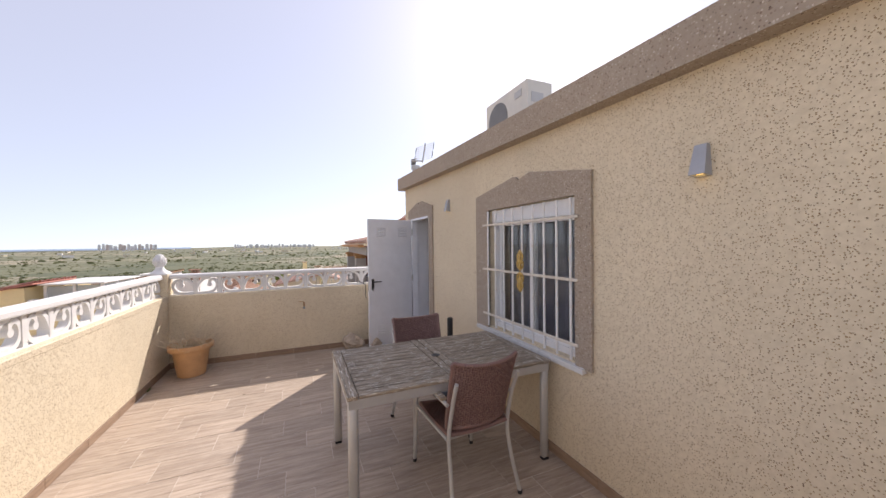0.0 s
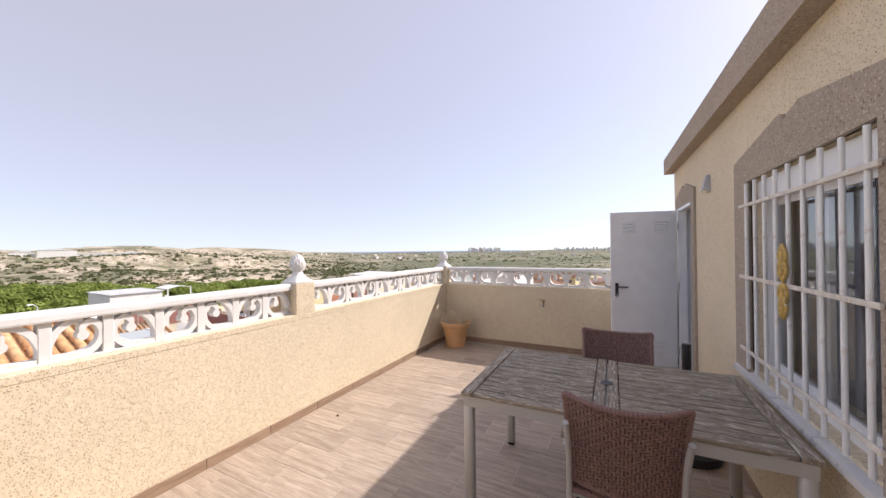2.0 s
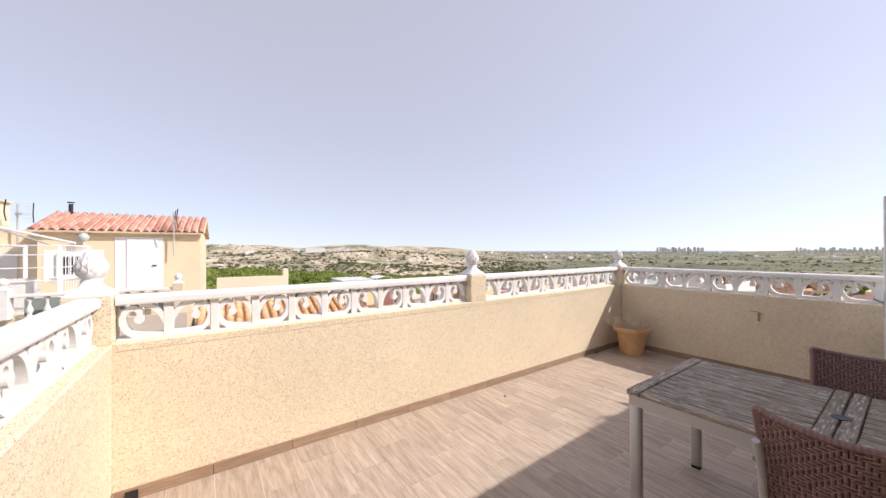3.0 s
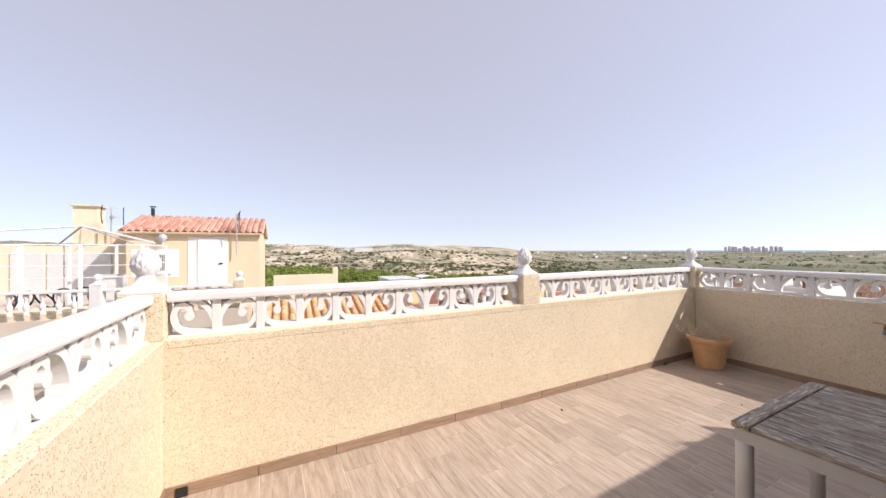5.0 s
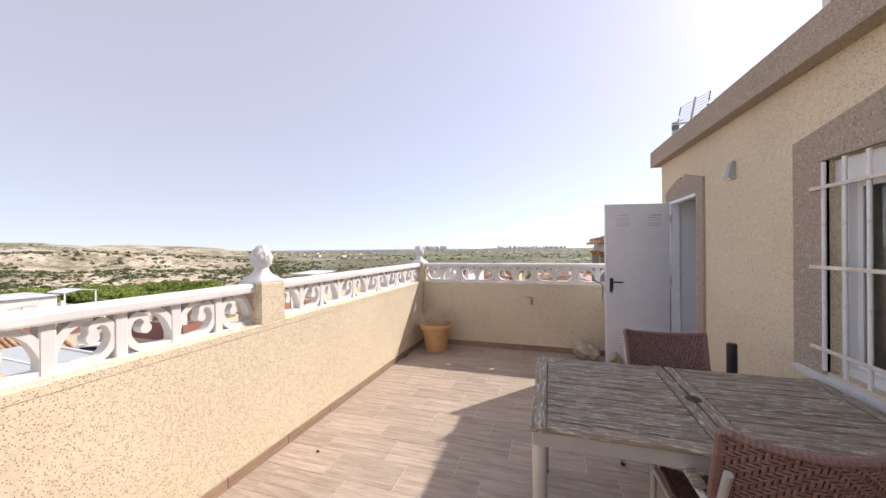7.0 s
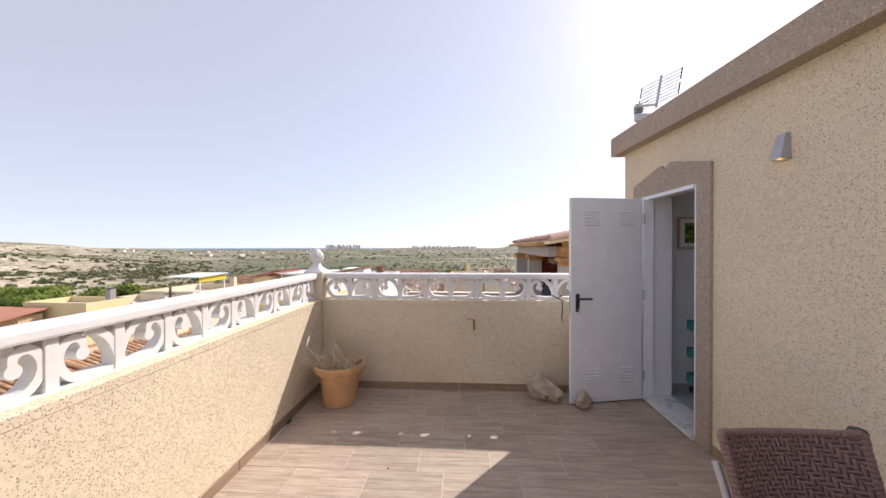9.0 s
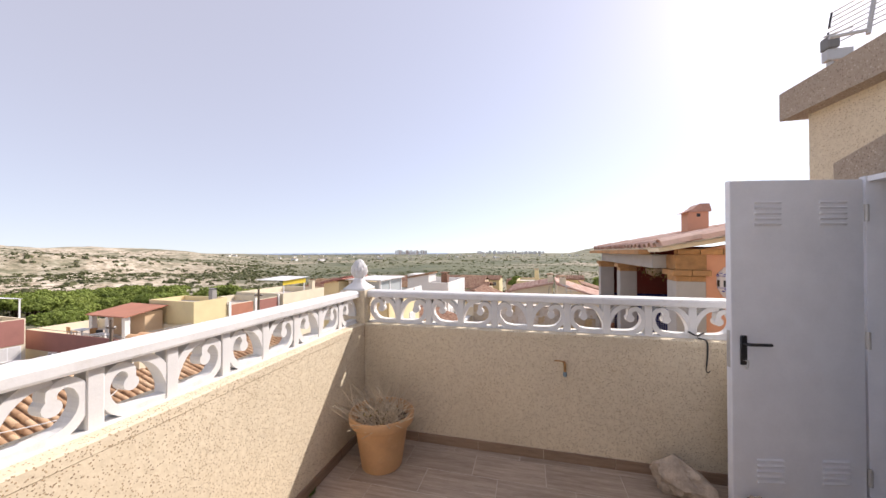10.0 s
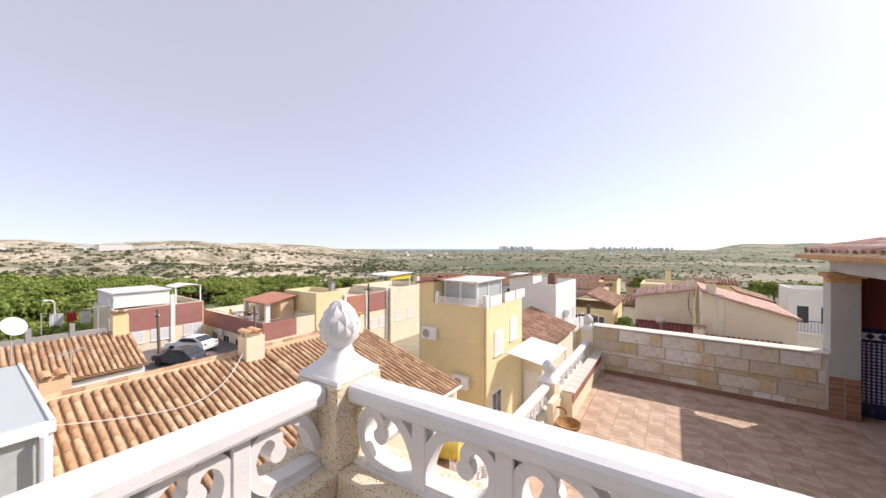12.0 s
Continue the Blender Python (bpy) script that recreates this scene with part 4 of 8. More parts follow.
rock = tagged(link("rock", boulder((0.15, 0.10, 0.115), 2.0, 0.45), ROCK), "pale angular limestone rock on the floor by the parapet", "rock")
smooth(rock, 28)
rock.matrix_basis = pose(0.70, 5.735, -0.002, 0, 0, -28)
rock_small = tagged(link("rock", boulder((0.08, 0.06, 0.085), 5.0, 0.4), ROCK), "small pale rock wedged against the open door", "rock")
smooth(rock_small, 28)
rock_small.matrix_basis = pose(1.02, 5.57, -0.002, 0, 0, 20)


# ---- hook, cable, drain ----
def hook():
    e = thing("wall_tap", "small old outdoor tap on the parapet", "tap", at=pose(0.01, BY, 0.745))
    part("pipe", tube(bmesh.new(), spline([(0, 0.0, 0), (0, -0.035, 0), (0.0, -0.055, -0.01), (0.0, -0.06, -0.05)], 4), 0.010, 8), RUST, e)
    part("nozzle", lathe(bmesh.new(), [(0.012, -0.085), (0.014, -0.075), (0.014, -0.055), (0.010, -0.05)], 10, (0, -0.06, 0)), plain("blue_grey_plastic", (0.15, 0.22, 0.26), 0.5), e, "blue-grey plastic nozzle")
    part("lever", tube(bmesh.new(), spline([(0.005, -0.04, 0.012), (-0.03, -0.045, 0.022), (-0.075, -0.045, 0.02)], 3), 0.005, 6), RUST, e)


hook()
cable = thing("strap", "black elastic strap with hook hanging from the balustrade", "strap", at=pose(0.905, BY, TOP))
part("loop", tube(bmesh.new(), spline([(-0.06, 0.06, 0.055), (-0.01, 0.045, 0.03), (0.03, 0.055, 0.05), (0.05, 0.10, 0.03), (0.02, 0.10, 0.02), (0.0, 0.04, 0.012)], 4), 0.006, 7), BLACK, cable)
part("band", tube(bmesh.new(), spline([(0.0, 0.045, 0.012), (0.025, -0.008, 0.006), (0.028, -0.010, -0.08), (0.022, -0.010, -0.16)], 4), 0.005, 7), BLACK, cable)
part("hook", tube(bmesh.new(), spline([(0.022, -0.010, -0.16), (0.018, -0.012, -0.19), (0.03, -0.012, -0.205), (0.042, -0.012, -0.19)], 4), 0.003, 6), BLACK, cable)
drain = tagged(link("drain_outlet", slab(0, 0.006, -0.03, 0.03, 0.003, 0.06), BLACK), "black square drain outlet in the skirting", "drain")
drain.location = (WX + 0.0115, SY + 0.09, 0)


# ---- on the roof ----
CONCRETE_GREY = plain("shaded_grey_metal", (0.20, 0.20, 0.20), 0.6, vary=0.1)


def roof_unit():
    z = roof_z(3.8) + 0.15
    e = thing("air_conditioner", "cream outdoor air-conditioning unit with round grille on the roof", "air conditioner", at=pose(2.09, 3.24, z + 0.06))
    L, D, H = 0.80, 0.32, 0.50
    part("case", slab(0, D, 0, L, 0.06, 0.06 + H, 0.008), plain("cream_enamel", (0.70, 0.67, 0.60), 0.45, vary=0.05, relief=0.05), e)
    for y in (0.12, L - 0.12):
        part("foot", slab(0.0, D, y - 0.03, y + 0.03, -0.06, 0.06), ALU, e)
    c = part("fan_well", lathe(bmesh.new(), [(0.195, 0.0), (0.195, 0.004)], 40), CONCRETE_GREY, e)
    c.matrix_basis = pose(-0.0045, 0.54, 0.06 + H * 0.5, 0, 90, 0)
    g = bmesh.new()
    for r in (0.03, 0.06, 0.09, 0.12, 0.15, 0.18, 0.20):
        tube(g, [(-0.012, 0.54 + r * math.cos(a * math.pi / 16), 0.06 + H * 0.5 + r * math.sin(a * math.pi / 16)) for a in range(33)], 0.0028, 5)
    for a in range(6):
        k = a * math.pi / 6
        tube(g, [(-0.012, 0.54 - 0.2 * math.cos(k), 0.06 + H * 0.5 - 0.2 * math.sin(k)), (-0.012, 0.54 + 0.2 * math.cos(k), 0.06 + H * 0.5 + 0.2 * math.sin(k))], 0.0028, 5)
    part("grille", g, ALU, e)
    part("badge", slab(-0.006, -0.001, 0.09, 0.21, 0.06 + H * 0.72, 0.06 + H * 0.86), ALU, e, "plain grey maker's badge")
    part("badge_mark", lathe(bmesh.new(), [(0.028, 0), (0.028, 0.002)], 16), plain("blue_badge", (0.05, 0.1, 0.3), 0.4), e)
    e.children[-1].matrix_basis = pose(-0.0085, 0.185, 0.06 + H * 0.79, 0, 90, 0)
    part("side_panel", slab(0.05, 0.20, -0.006, -0.001, 0.06 + H * 0.55, 0.06 + H * 0.75), ALU, e)


roof_unit()


def panel_antenna(x, y, z):
    """Bow-tie grid antenna; its rods run level, across the mast."""
    e = thing("tv_antenna", "grey grid television antenna on a short mast", "antenna", at=pose(x, y, z))
    part("mast", tube(bmesh.new(), [(-0.17, 0.10, -0.12), (-0.17, 0.10, 0.34)], 0.020, 10), ALU, e)
    part("mast_foot", lathe(bmesh.new(), [(0.032, -0.12), (0.032, 0.10), (0.022, 0.13)], 14, (-0.17, 0.10, 0)), CONCRETE_GREY, e, "grey mast foot")
    part("clamp", slab(-0.21, -0.06, 0.06, 0.12, 0.20, 0.28, 0.004), ALU, e)
    part("balun", slab(-0.205, -0.135, 0.06, 0.14, 0.29, 0.38, 0.006), CONCRETE_GREY, e)
    grid = pose(0.0, 0.0, 0.50, 0, 12, 21)
    for s in (-1, 1):
        for k in range(8):
            part("rod", tube(bmesh.new(), [(0, s * 0.012, -0.14 + k * 0.04), (0, s * 0.245, -0.14 + k * 0.04)], 0.004, 5), ALU, e).matrix_basis = grid
        for k in (-0.08, 0.08):
            part("end_rod", tube(bmesh.new(), [(0, s * 0.245, k - 0.062), (0, s * 0.245, k + 0.062)], 0.007, 6), BLACK, e).matrix_basis = grid
    part("boom", tube(bmesh.new(), [(0, 0, -0.19), (0, 0, 0.18)], 0.013, 8), ALU, e).matrix_basis = grid
    part("cross_arm", tube(bmesh.new(), [(0, 0, -0.16), (-0.17, 0.10, -0.20)], 0.012, 8), ALU, e).matrix_basis = grid
    part("dipole", tube(bmesh.new(), [(-0.10, 0.02, -0.15), (-0.14, 0.16, -0.15)], 0.006, 6), ALU, e).matrix_basis = grid


panel_antenna(2.08, 6.24, roof_z(6.36) + 0.203)
# ---- ground ----
AT_HOME = set(scene.objects)                    # all that stands on or carries the terrace itself


def terrain_z(x, y):
    r = math.hypot(x, y)
    az = math.degrees(math.atan2(-x, y))
    ss = lambda v, a, b: (lambda k: k * k * (3 - 2 * k))(min(1.0, max(0.0, (v - a) / (b - a))))
    z = -6.0 - 4.8 * ss(r, 10, 34) - 5.5 * ss(r, 60, 180) - 4.0 * ss(r, 300, 1500)
    z += 4.5 * ss(az, 60, 95) * (1 - ss(az, 125, 150)) * ss(r, 60, 120) * (1 - ss(r, 150, 220))      # wooded knoll
    w = ss(az, 38, 66) * (1 - ss(az, 150, 175))
    if w > 0:
        rise = 8 * ss(r, 190, 250) + 11 * ss(r, 300, 360) + (17 + 4 * ss(az, 75, 95)) * ss(r, 480, 700)
        z += w * rise * (0.75 + 0.35 * noise.noise(Vector((x * 0.006, y * 0.006, 0)))) + w * ss(r, 180, 320) * (4.5 * noise.noise(Vector((x * 0.02, y * 0.02, 3))) + 2.6 * noise.noise(Vector((x * 0.06, y * 0.06, 5))))
    far_w = ss(az, -30, -10) * (1 - ss(az, -8, -3))
    z += far_w * ss(r, 3600, 4600) * (70 + 20 * noise.noise(Vector((az * 0.25, 0, 0))))
    far_w = ss(az, -2, 4) * (1 - ss(az, 8, 16))
    z += far_w * ss(r, 3800, 4700) * 14
    return z


def land_material():
    m, nt, b = nodes_of("dry_land", 0.95)
    v = coords(nt)
    at = nt.nodes.new("ShaderNodeAttribute")
    at.attribute_name = "hill"
    n1, n2, n3 = noise_tex(nt, v, 0.02, 8.0, 0.65), noise_tex(nt, v, 0.12, 8.0, 0.7), noise_tex(nt, v, 0.006, 6.0, 0.6)
    sand = ramp(nt, n2, [(0.28, (0.28, 0.215, 0.14)), (0.42, (0.50, 0.41, 0.29)), (0.56, (0.66, 0.57, 0.44)), (0.75, (0.78, 0.70, 0.58))])
    scrub = ramp(nt, n2, [(0.3, (0.07, 0.085, 0.04)), (0.7, (0.19, 0.19, 0.10))])
    n4 = noise_tex(nt, v, 0.35, 9.0, 0.75)
    sand = blend(nt, 'MULTIPLY', 0.85, sand, ramp(nt, n4, [(0.42, (0.34, 0.32, 0.28)), (0.52, (1, 1, 1))]))
    hill = blend(nt, 'MIX', ramp(nt, n1, [(0.45, (0, 0, 0)), (0.58, (0.8, 0.8, 0.8))]), sand, scrub)
    vor = node(nt, "ShaderNodeTexVoronoi", Scale=0.011)
    nt.links.new(v, vor.inputs["Vector"])
    sep = nt.nodes.new("ShaderNodeSeparateColor")
    nt.links.new(vor.outputs["Color"], sep.inputs[0])
    fields = ramp(nt, sep.outputs[0], [(0.1, (0.07, 0.085, 0.045)), (0.35, (0.15, 0.15, 0.085)), (0.55, (0.08, 0.095, 0.045)), (0.75, (0.34, 0.29, 0.21)), (1.0, (0.13, 0.135, 0.075))])
    plain_c = blend(nt, 'MIX', ramp(nt, n2, [(0.45, (0, 0, 0)), (0.62, (0.75, 0.75, 0.75))]), fields, scrub)
    plain_c = blend(nt, 'MIX', ramp(nt, n3, [(0.58, (0, 0, 0)), (0.70, (0.6, 0.6, 0.6))]), plain_c, sand)
    nt.links.new(blend(nt, 'MIX', at.outputs["Fac"], plain_c, hill), b.inputs["Base Color"])
    bump(nt, b, n2, 0.6, 1.5)
    return m


def ground():
    rs = [0.0, 6, 12, 18, 25, 34, 45, 58, 72, 88, 105, 122, 140, 158, 176]
    while rs[-1] < 900:
        rs.append(rs[-1] * 1.035)
    while rs[-1] < 4950:
        rs.append(rs[-1] * 1.09)
    seg = 400
    verts, faces, hill = [], [], []
    for r in rs:
        for i in range(seg):
            a = 2 * math.pi * i / seg
            x, y = -r * math.sin(a), r * math.cos(a)
            verts.append((x, y, terrain_z(x, y)))
            az = math.degrees(math.atan2(-x, y))
            k = min(1.0, max(0.0, (az - 36) / 22)) * min(1.0, max(0.0, (r - 150) / 50))
            hill.append(k if r < 1500 else k * 0.6)
    for j in range(len(rs) - 1):
        for i in range(seg):
            a, b = j * seg + i, j * seg + (i + 1) % seg
            faces.append((a, a + seg, b + seg, b))
    me = bpy.data.meshes.new("ground")
    me.from_pydata(verts, [], faces)
    att = me.attributes.new("hill", 'FLOAT', 'POINT')
    att.data.foreach_set("value", hill)
    me.materials.append(land_material())
    for p in me.polygons:
        p.use_smooth = True
    tagged(new("ground", me), "dry sandy hills, scrub and flat green farmland", "ground", "", "structure")
    sea = bmesh.new()
    n = 24
    lo = [sea.verts.new((-3300 * math.sin(radians(16 + 58 * i / n)), 3300 * math.cos(radians(16 + 58 * i / n)), -18.2)) for i in range(n + 1)]
    hi = [sea.verts.new((-4960 * math.sin(radians(16 + 58 * i / n)), 4960 * math.cos(radians(16 + 58 * i / n)), -12.0)) for i in range(n + 1)]
    for i in range(n):
        sea.faces.new((lo[i], hi[i], hi[i + 1], lo[i + 1]))
    setting("water", sea, plain("hazy_blue_sea", (0.17, 0.25, 0.36), 0.4, vary=0.05, scale=0.004, fine=0.05), "hazy blue sea on the horizon", "sea")


ground()

CREAM = plain("cream_wall", (0.76, 0.67, 0.50), 0.9, vary=0.06, scale=0.7, fine=9, relief=0.3)
YELLOW = plain("yellow_wall", (0.76, 0.63, 0.36), 0.9, vary=0.06, scale=0.7, fine=9, relief=0.3)
WHITE_WALL = plain("white_wall", (0.80, 0.78, 0.74), 0.9, vary=0.05, scale=0.8, fine=9, relief=0.3)
PEACH = plain("peach_wall", (0.68, 0.49, 0.31), 0.9, vary=0.06, scale=0.9, fine=12, relief=0.3)
SALMON = plain("salmon_wall", (0.70, 0.36, 0.23), 0.9, vary=0.06, scale=1.5, fine=30, relief=0.3)
RED_BAND = plain("red_brown_wall", (0.36, 0.16, 0.13), 0.9, vary=0.08, scale=1.0, fine=10, relief=0.2)
ORANGE_BAND = plain("orange_red_wall", (0.46, 0.20, 0.13), 0.9, vary=0.08, scale=1.0, fine=10, relief=0.2)
OXBLOOD = plain("oxblood_wall", (0.17, 0.03, 0.02), 0.8, vary=0.1, scale=2, relief=0.2)
GREY_PILLAR = plain("grey_pillar", (0.42, 0.41, 0.39), 0.9, vary=0.08, scale=3, relief=0.4)
FLAT_ROOF = plain("pale_roof_terrace", (0.55, 0.48, 0.40), 0.9, vary=0.12, scale=0.6, relief=0.2)
CONCRETE = plain("grey_concrete", (0.36, 0.34, 0.32), 0.95, vary=0.15, scale=0.8, relief=0.4)
ASPHALT = plain("worn_asphalt", (0.16, 0.15, 0.145), 0.95, vary=0.2, scale=0.5, relief=0.3)
DARK_GLASS = plain("dark_window_glass", (0.05, 0.06, 0.07), 0.12, vary=0.2, scale=0.6, relief=0.0)
SHUTTER = plain("pale_roller_shutter", (0.66, 0.65, 0.63), 0.6, vary=0.05, relief=0.1)
WOOD_POLE = woody("weathered_pole", (0.13, 0.09, 0.06), (0.26, 0.20, 0.15), (3, 3, 0.3), 0.9, 0.2, 0.3)
SHEET = plain("pale_corrugated_sheet", (0.70, 0.70, 0.68), 0.5, vary=0.06, scale=0.8, relief=0.1)
FROSTED = plain("milky_polycarbonate", (0.46, 0.50, 0.50), 0.4, vary=0.05, relief=0.05)
BRICK = plain("ochre_brick", (0.55, 0.31, 0.14), 0.9, vary=0.2, scale=10, fine=60, relief=0.5, per_object=0.3)
BRICK_RED = plain("red_brick", (0.38, 0.17, 0.10), 0.9, vary=0.2, scale=10, fine=60, relief=0.5, per_object=0.3)
AWNING = plain("yellow_awning", (0.75, 0.55, 0.05), 0.8)


def clay(name, dark, mid, light):
    m, nt, b = nodes_of(name, 0.85)
    g = nt.nodes.new("ShaderNodeNewGeometry")
    o = nt.nodes.new("ShaderNodeObjectInfo")
    add = nt.nodes.new("ShaderNodeMath")
    add.operation = 'ADD'
    nt.links.new(g.outputs["Random Per Island"], add.inputs[0])
    nt.links.new(o.outputs["Random"], add.inputs[1])
    fr = nt.nodes.new("ShaderNodeMath")
    fr.operation = 'FRACT'
    nt.links.new(add.outputs[0], fr.inputs[0])
    v = coords(nt)
    col = ramp(nt, fr.outputs[0], [(0.0, dark), (0.5, mid), (1.0, light)])
    st = noise_tex(nt, v, 5.0, 7.0, 0.7)
    col = blend(nt, 'MULTIPLY', 0.7, col, ramp(nt, st, [(0.35, (0.62, 0.56, 0.52)), (0.6, (1, 1, 1))]))
    nt.links.new(col, b.inputs["Base Color"])
    bump(nt, b, noise_tex(nt, v, 60.0), 0.3, 0.003)
    return m


CLAY = clay("weathered_clay_tile", (0.34, 0.20, 0.11), (0.47, 0.29, 0.165), (0.58, 0.40, 0.25))
CLAY_ORANGE = clay("orange_clay_tile", (0.56, 0.29, 0.13), (0.65, 0.37, 0.18), (0.72, 0.45, 0.25))
CLAY_DARK_RED = clay("dark_red_tile", (0.22, 0.06, 0.05), (0.28, 0.085, 0.07), (0.34, 0.12, 0.10))
CLAY_RED = clay("red_clay_tile", (0.42, 0.17, 0.13), (0.53, 0.24, 0.185), (0.62, 0.33, 0.26))
CLAY_PINK = clay("pink_clay_tile", (0.50, 0.28, 0.21), (0.60, 0.38, 0.30), (0.70, 0.50, 0.41))
CLAY_BROWN = clay("brown_clay_tile", (0.25, 0.13, 0.085), (0.35, 0.195, 0.125), (0.45, 0.28, 0.185))


def barrel(length, r0, r1, seg=5):
    """Vertices and faces of one half-barrel tile lying along +x, from its wide lower end."""
    vs, fs = [], []
    for x, r in ((0, r0), (length, r1)):
        for i in range(seg + 1):
            a = math.pi * i / seg
            vs.append((x, r * math.cos(a), r * 0.75 * math.sin(a)))
    for i in range(seg):
        fs.append((i, i + 1, i + seg + 2, i + seg + 1))
    k = len(vs)
    for i in range(seg + 1):
        a = math.pi * i / seg
        vs.append((0, (r0 - 0.014) * math.cos(a), (r0 - 0.014) * 0.75 * math.sin(a)))
    for i in range(seg):
        fs.append((i + 1, i, k + i, k + i + 1))
    return vs, fs


def tile_roof(parent, corner, along, down, width, length, mat, pitch=0.235, row=0.36, parts=0, thick=0.08, soffit=None):
    """Barrel tiles on a slope. corner: an upper corner; along, down: unit vectors; single tiles as parts for the first so many."""
    along, down = Vector(along).normalized(), Vector(down).normalized()
    up = along.cross(down).normalized()
    if up.z < 0:
        up = -up
    corner = Vector(corner)
    bm = bmesh.new()
    c = [corner, corner + along * width, corner + along * width + down * length, corner + down * length]
    lo = [bm.verts.new(p - up * thick) for p in c]
    hi = [bm.verts.new(p) for p in c]
    for i in range(4):
        bm.faces.new((lo[i], lo[(i + 1) % 4], hi[(i + 1) % 4], hi[i]))
    bm.faces.new(lo[::-1])
    bm.faces.new(hi)
    bmesh.ops.recalc_face_normals(bm, faces=bm.faces[:])
    part("roof_bed", bm, soffit or mat, parent)
    n, rows = max(1, int(round(width / pitch))), max(1, int(round(length / row)))
    pitch, row = width / n, length / rows
    rng = random.Random(int(abs(corner.x * 31 + corner.y * 17)))
    side = up.cross(-down)
    base = Matrix((-down, side, up)).transposed().to_4x4()
    verts, faces = [], []
    tv, tf = barrel(row * 1.12, pitch * 0.40, pitch * 0.33)
    one, made = None, 0
    for j in range(rows):
        for i in range(n):
            p = corner + along * ((i + 0.5) * pitch + rng.uniform(-0.008, 0.008)) + down * ((j + 1) * row) + up * (0.012 + rng.uniform(-0.004, 0.006))
            m = Matrix.Translation(p) @ base @ pose(0, 0, 0, 0, -2.6, rng.uniform(-1.3, 1.3))
            if made < parts:
                if one is None:
                    me = bpy.data.meshes.new("roof_tile")
                    me.from_pydata(tv, [], tf)
                    me.materials.append(mat)
                    for q in me.polygons:
                        q.use_smooth = True
                    one = new("roof_tile", me)
                    one.parent, one.matrix_basis = parent, m
                else:
                    again("roof_tile", one, parent, m)
                made += 1
            else:
                k = len(verts)
                verts += [m @ Vector(q) for q in tv]
                faces += [tuple(k + a for a in f) for f in tf]
    if verts:
        me = bpy.data.meshes.new("roof_tiles")
        me.from_pydata(verts, [], faces)
        me.materials.append(mat)
        for q in me.polygons:
            q.use_smooth = True
        o = new("roof_tiles", me)
        o.parent = parent
        o["kind"] = "stuff"


def opening(parent, face, pos, z, w, h, shut=False, door=False):
    """A window or door set on an outside face: 'E' (x, y), 'S' (y, x)."""
    d, u = pos
    def bx(name, a0, a1, c0, c1, out0, out1, mat, par):
        if face == "E":
            return part(name, slab(d + out0, d + out1, u + a0, u + a1, z + c0, z + c1), mat, par)
        return part(name, slab(u + a0, u + a1, d - out1, d - out0, z + c0, z + c1), mat, par)
    name = "door" if door else "window"
    f = bx(name, -w / 2, w / 2, 0, h, 0.004, 0.03, WHITE_FRAME, parent)
    t = 0.06
    mat = SHUTTER if shut else (WHITE_FRAME if door else DARK_GLASS)
    if w > 0.9 and not door:
        bx("pane", -w / 2 + t, -t / 2, t, h - t, 0.0305, 0.036, mat, f)
        bx("pane", t / 2, w / 2 - t, t, h - t, 0.0305, 0.036, mat, f)
    else:
        bx("pane", -w / 2 + t, w / 2 - t, t, h - t, 0.0305, 0.036, mat, f)
    if not door:
        bx("sill", -w / 2 - 0.06, w / 2 + 0.06, -0.05, 0.0, 0.004, 0.09, WHITE_WALL, parent)


def house_block(name, label, x0, x1, y0, y1, z0, z1, wall, parapet=0.0, roof_mat=None):
    e = thing(name, label, "house", "houses of the neighbourhood")
    part("wall", slab(x0, x1, y0, y1, z0, z1), wall, e)
    if parapet:
        b = bmesh.new()
        t = 0.14
        box(b, x0, x1, y0, y0 + t, z1, z1 + parapet)
        box(b, x0, x1, y1 - t, y1, z1, z1 + parapet)
        box(b, x0, x0 + t, y0 + t, y1 - t, z1, z1 + parapet)
        box(b, x1 - t, x1, y0 + t, y1 - t, z1, z1 + parapet)
        part("parapet", b, wall, e)
        part("roof", slab(x0 + t, x1 - t, y0 + t, y1 - t, z1, z1 + 0.02), roof_mat or FLAT_ROOF, e)
    return e


def ac_unit(x, y, z, face, label="white outdoor air-conditioning unit on a wall bracket"):
    e = thing("air_conditioner", label, "air conditioner", "air conditioners on house walls", pose(x, y, z, 0, 0, 0 if face == "S" else 90))
    part("case", slab(-0.40, 0.40, -0.34, -0.06, 0, 0.56, 0.01), WHITE_FRAME, e)
    w = part("fan_well", lathe(bmesh.new(), [(0.21, 0), (0.21, 0.006)], 20), CONCRETE, e)
    w.matrix_basis = pose(-0.10, -0.340, 0.28, 90, 0, 0)
    for s in (-0.3, 0.3):
        part("bracket", slab(s - 0.02, s + 0.02, -0.34, 0.0, -0.04, -0.002), ALU, e)
    g = bmesh.new()
    for k in range(9):
        box(g, -0.31, 0.11, -0.352, -0.348, 0.07 + k * 0.05, 0.076 + k * 0.05)
    part("grille", g, WHITE_FRAME, e)


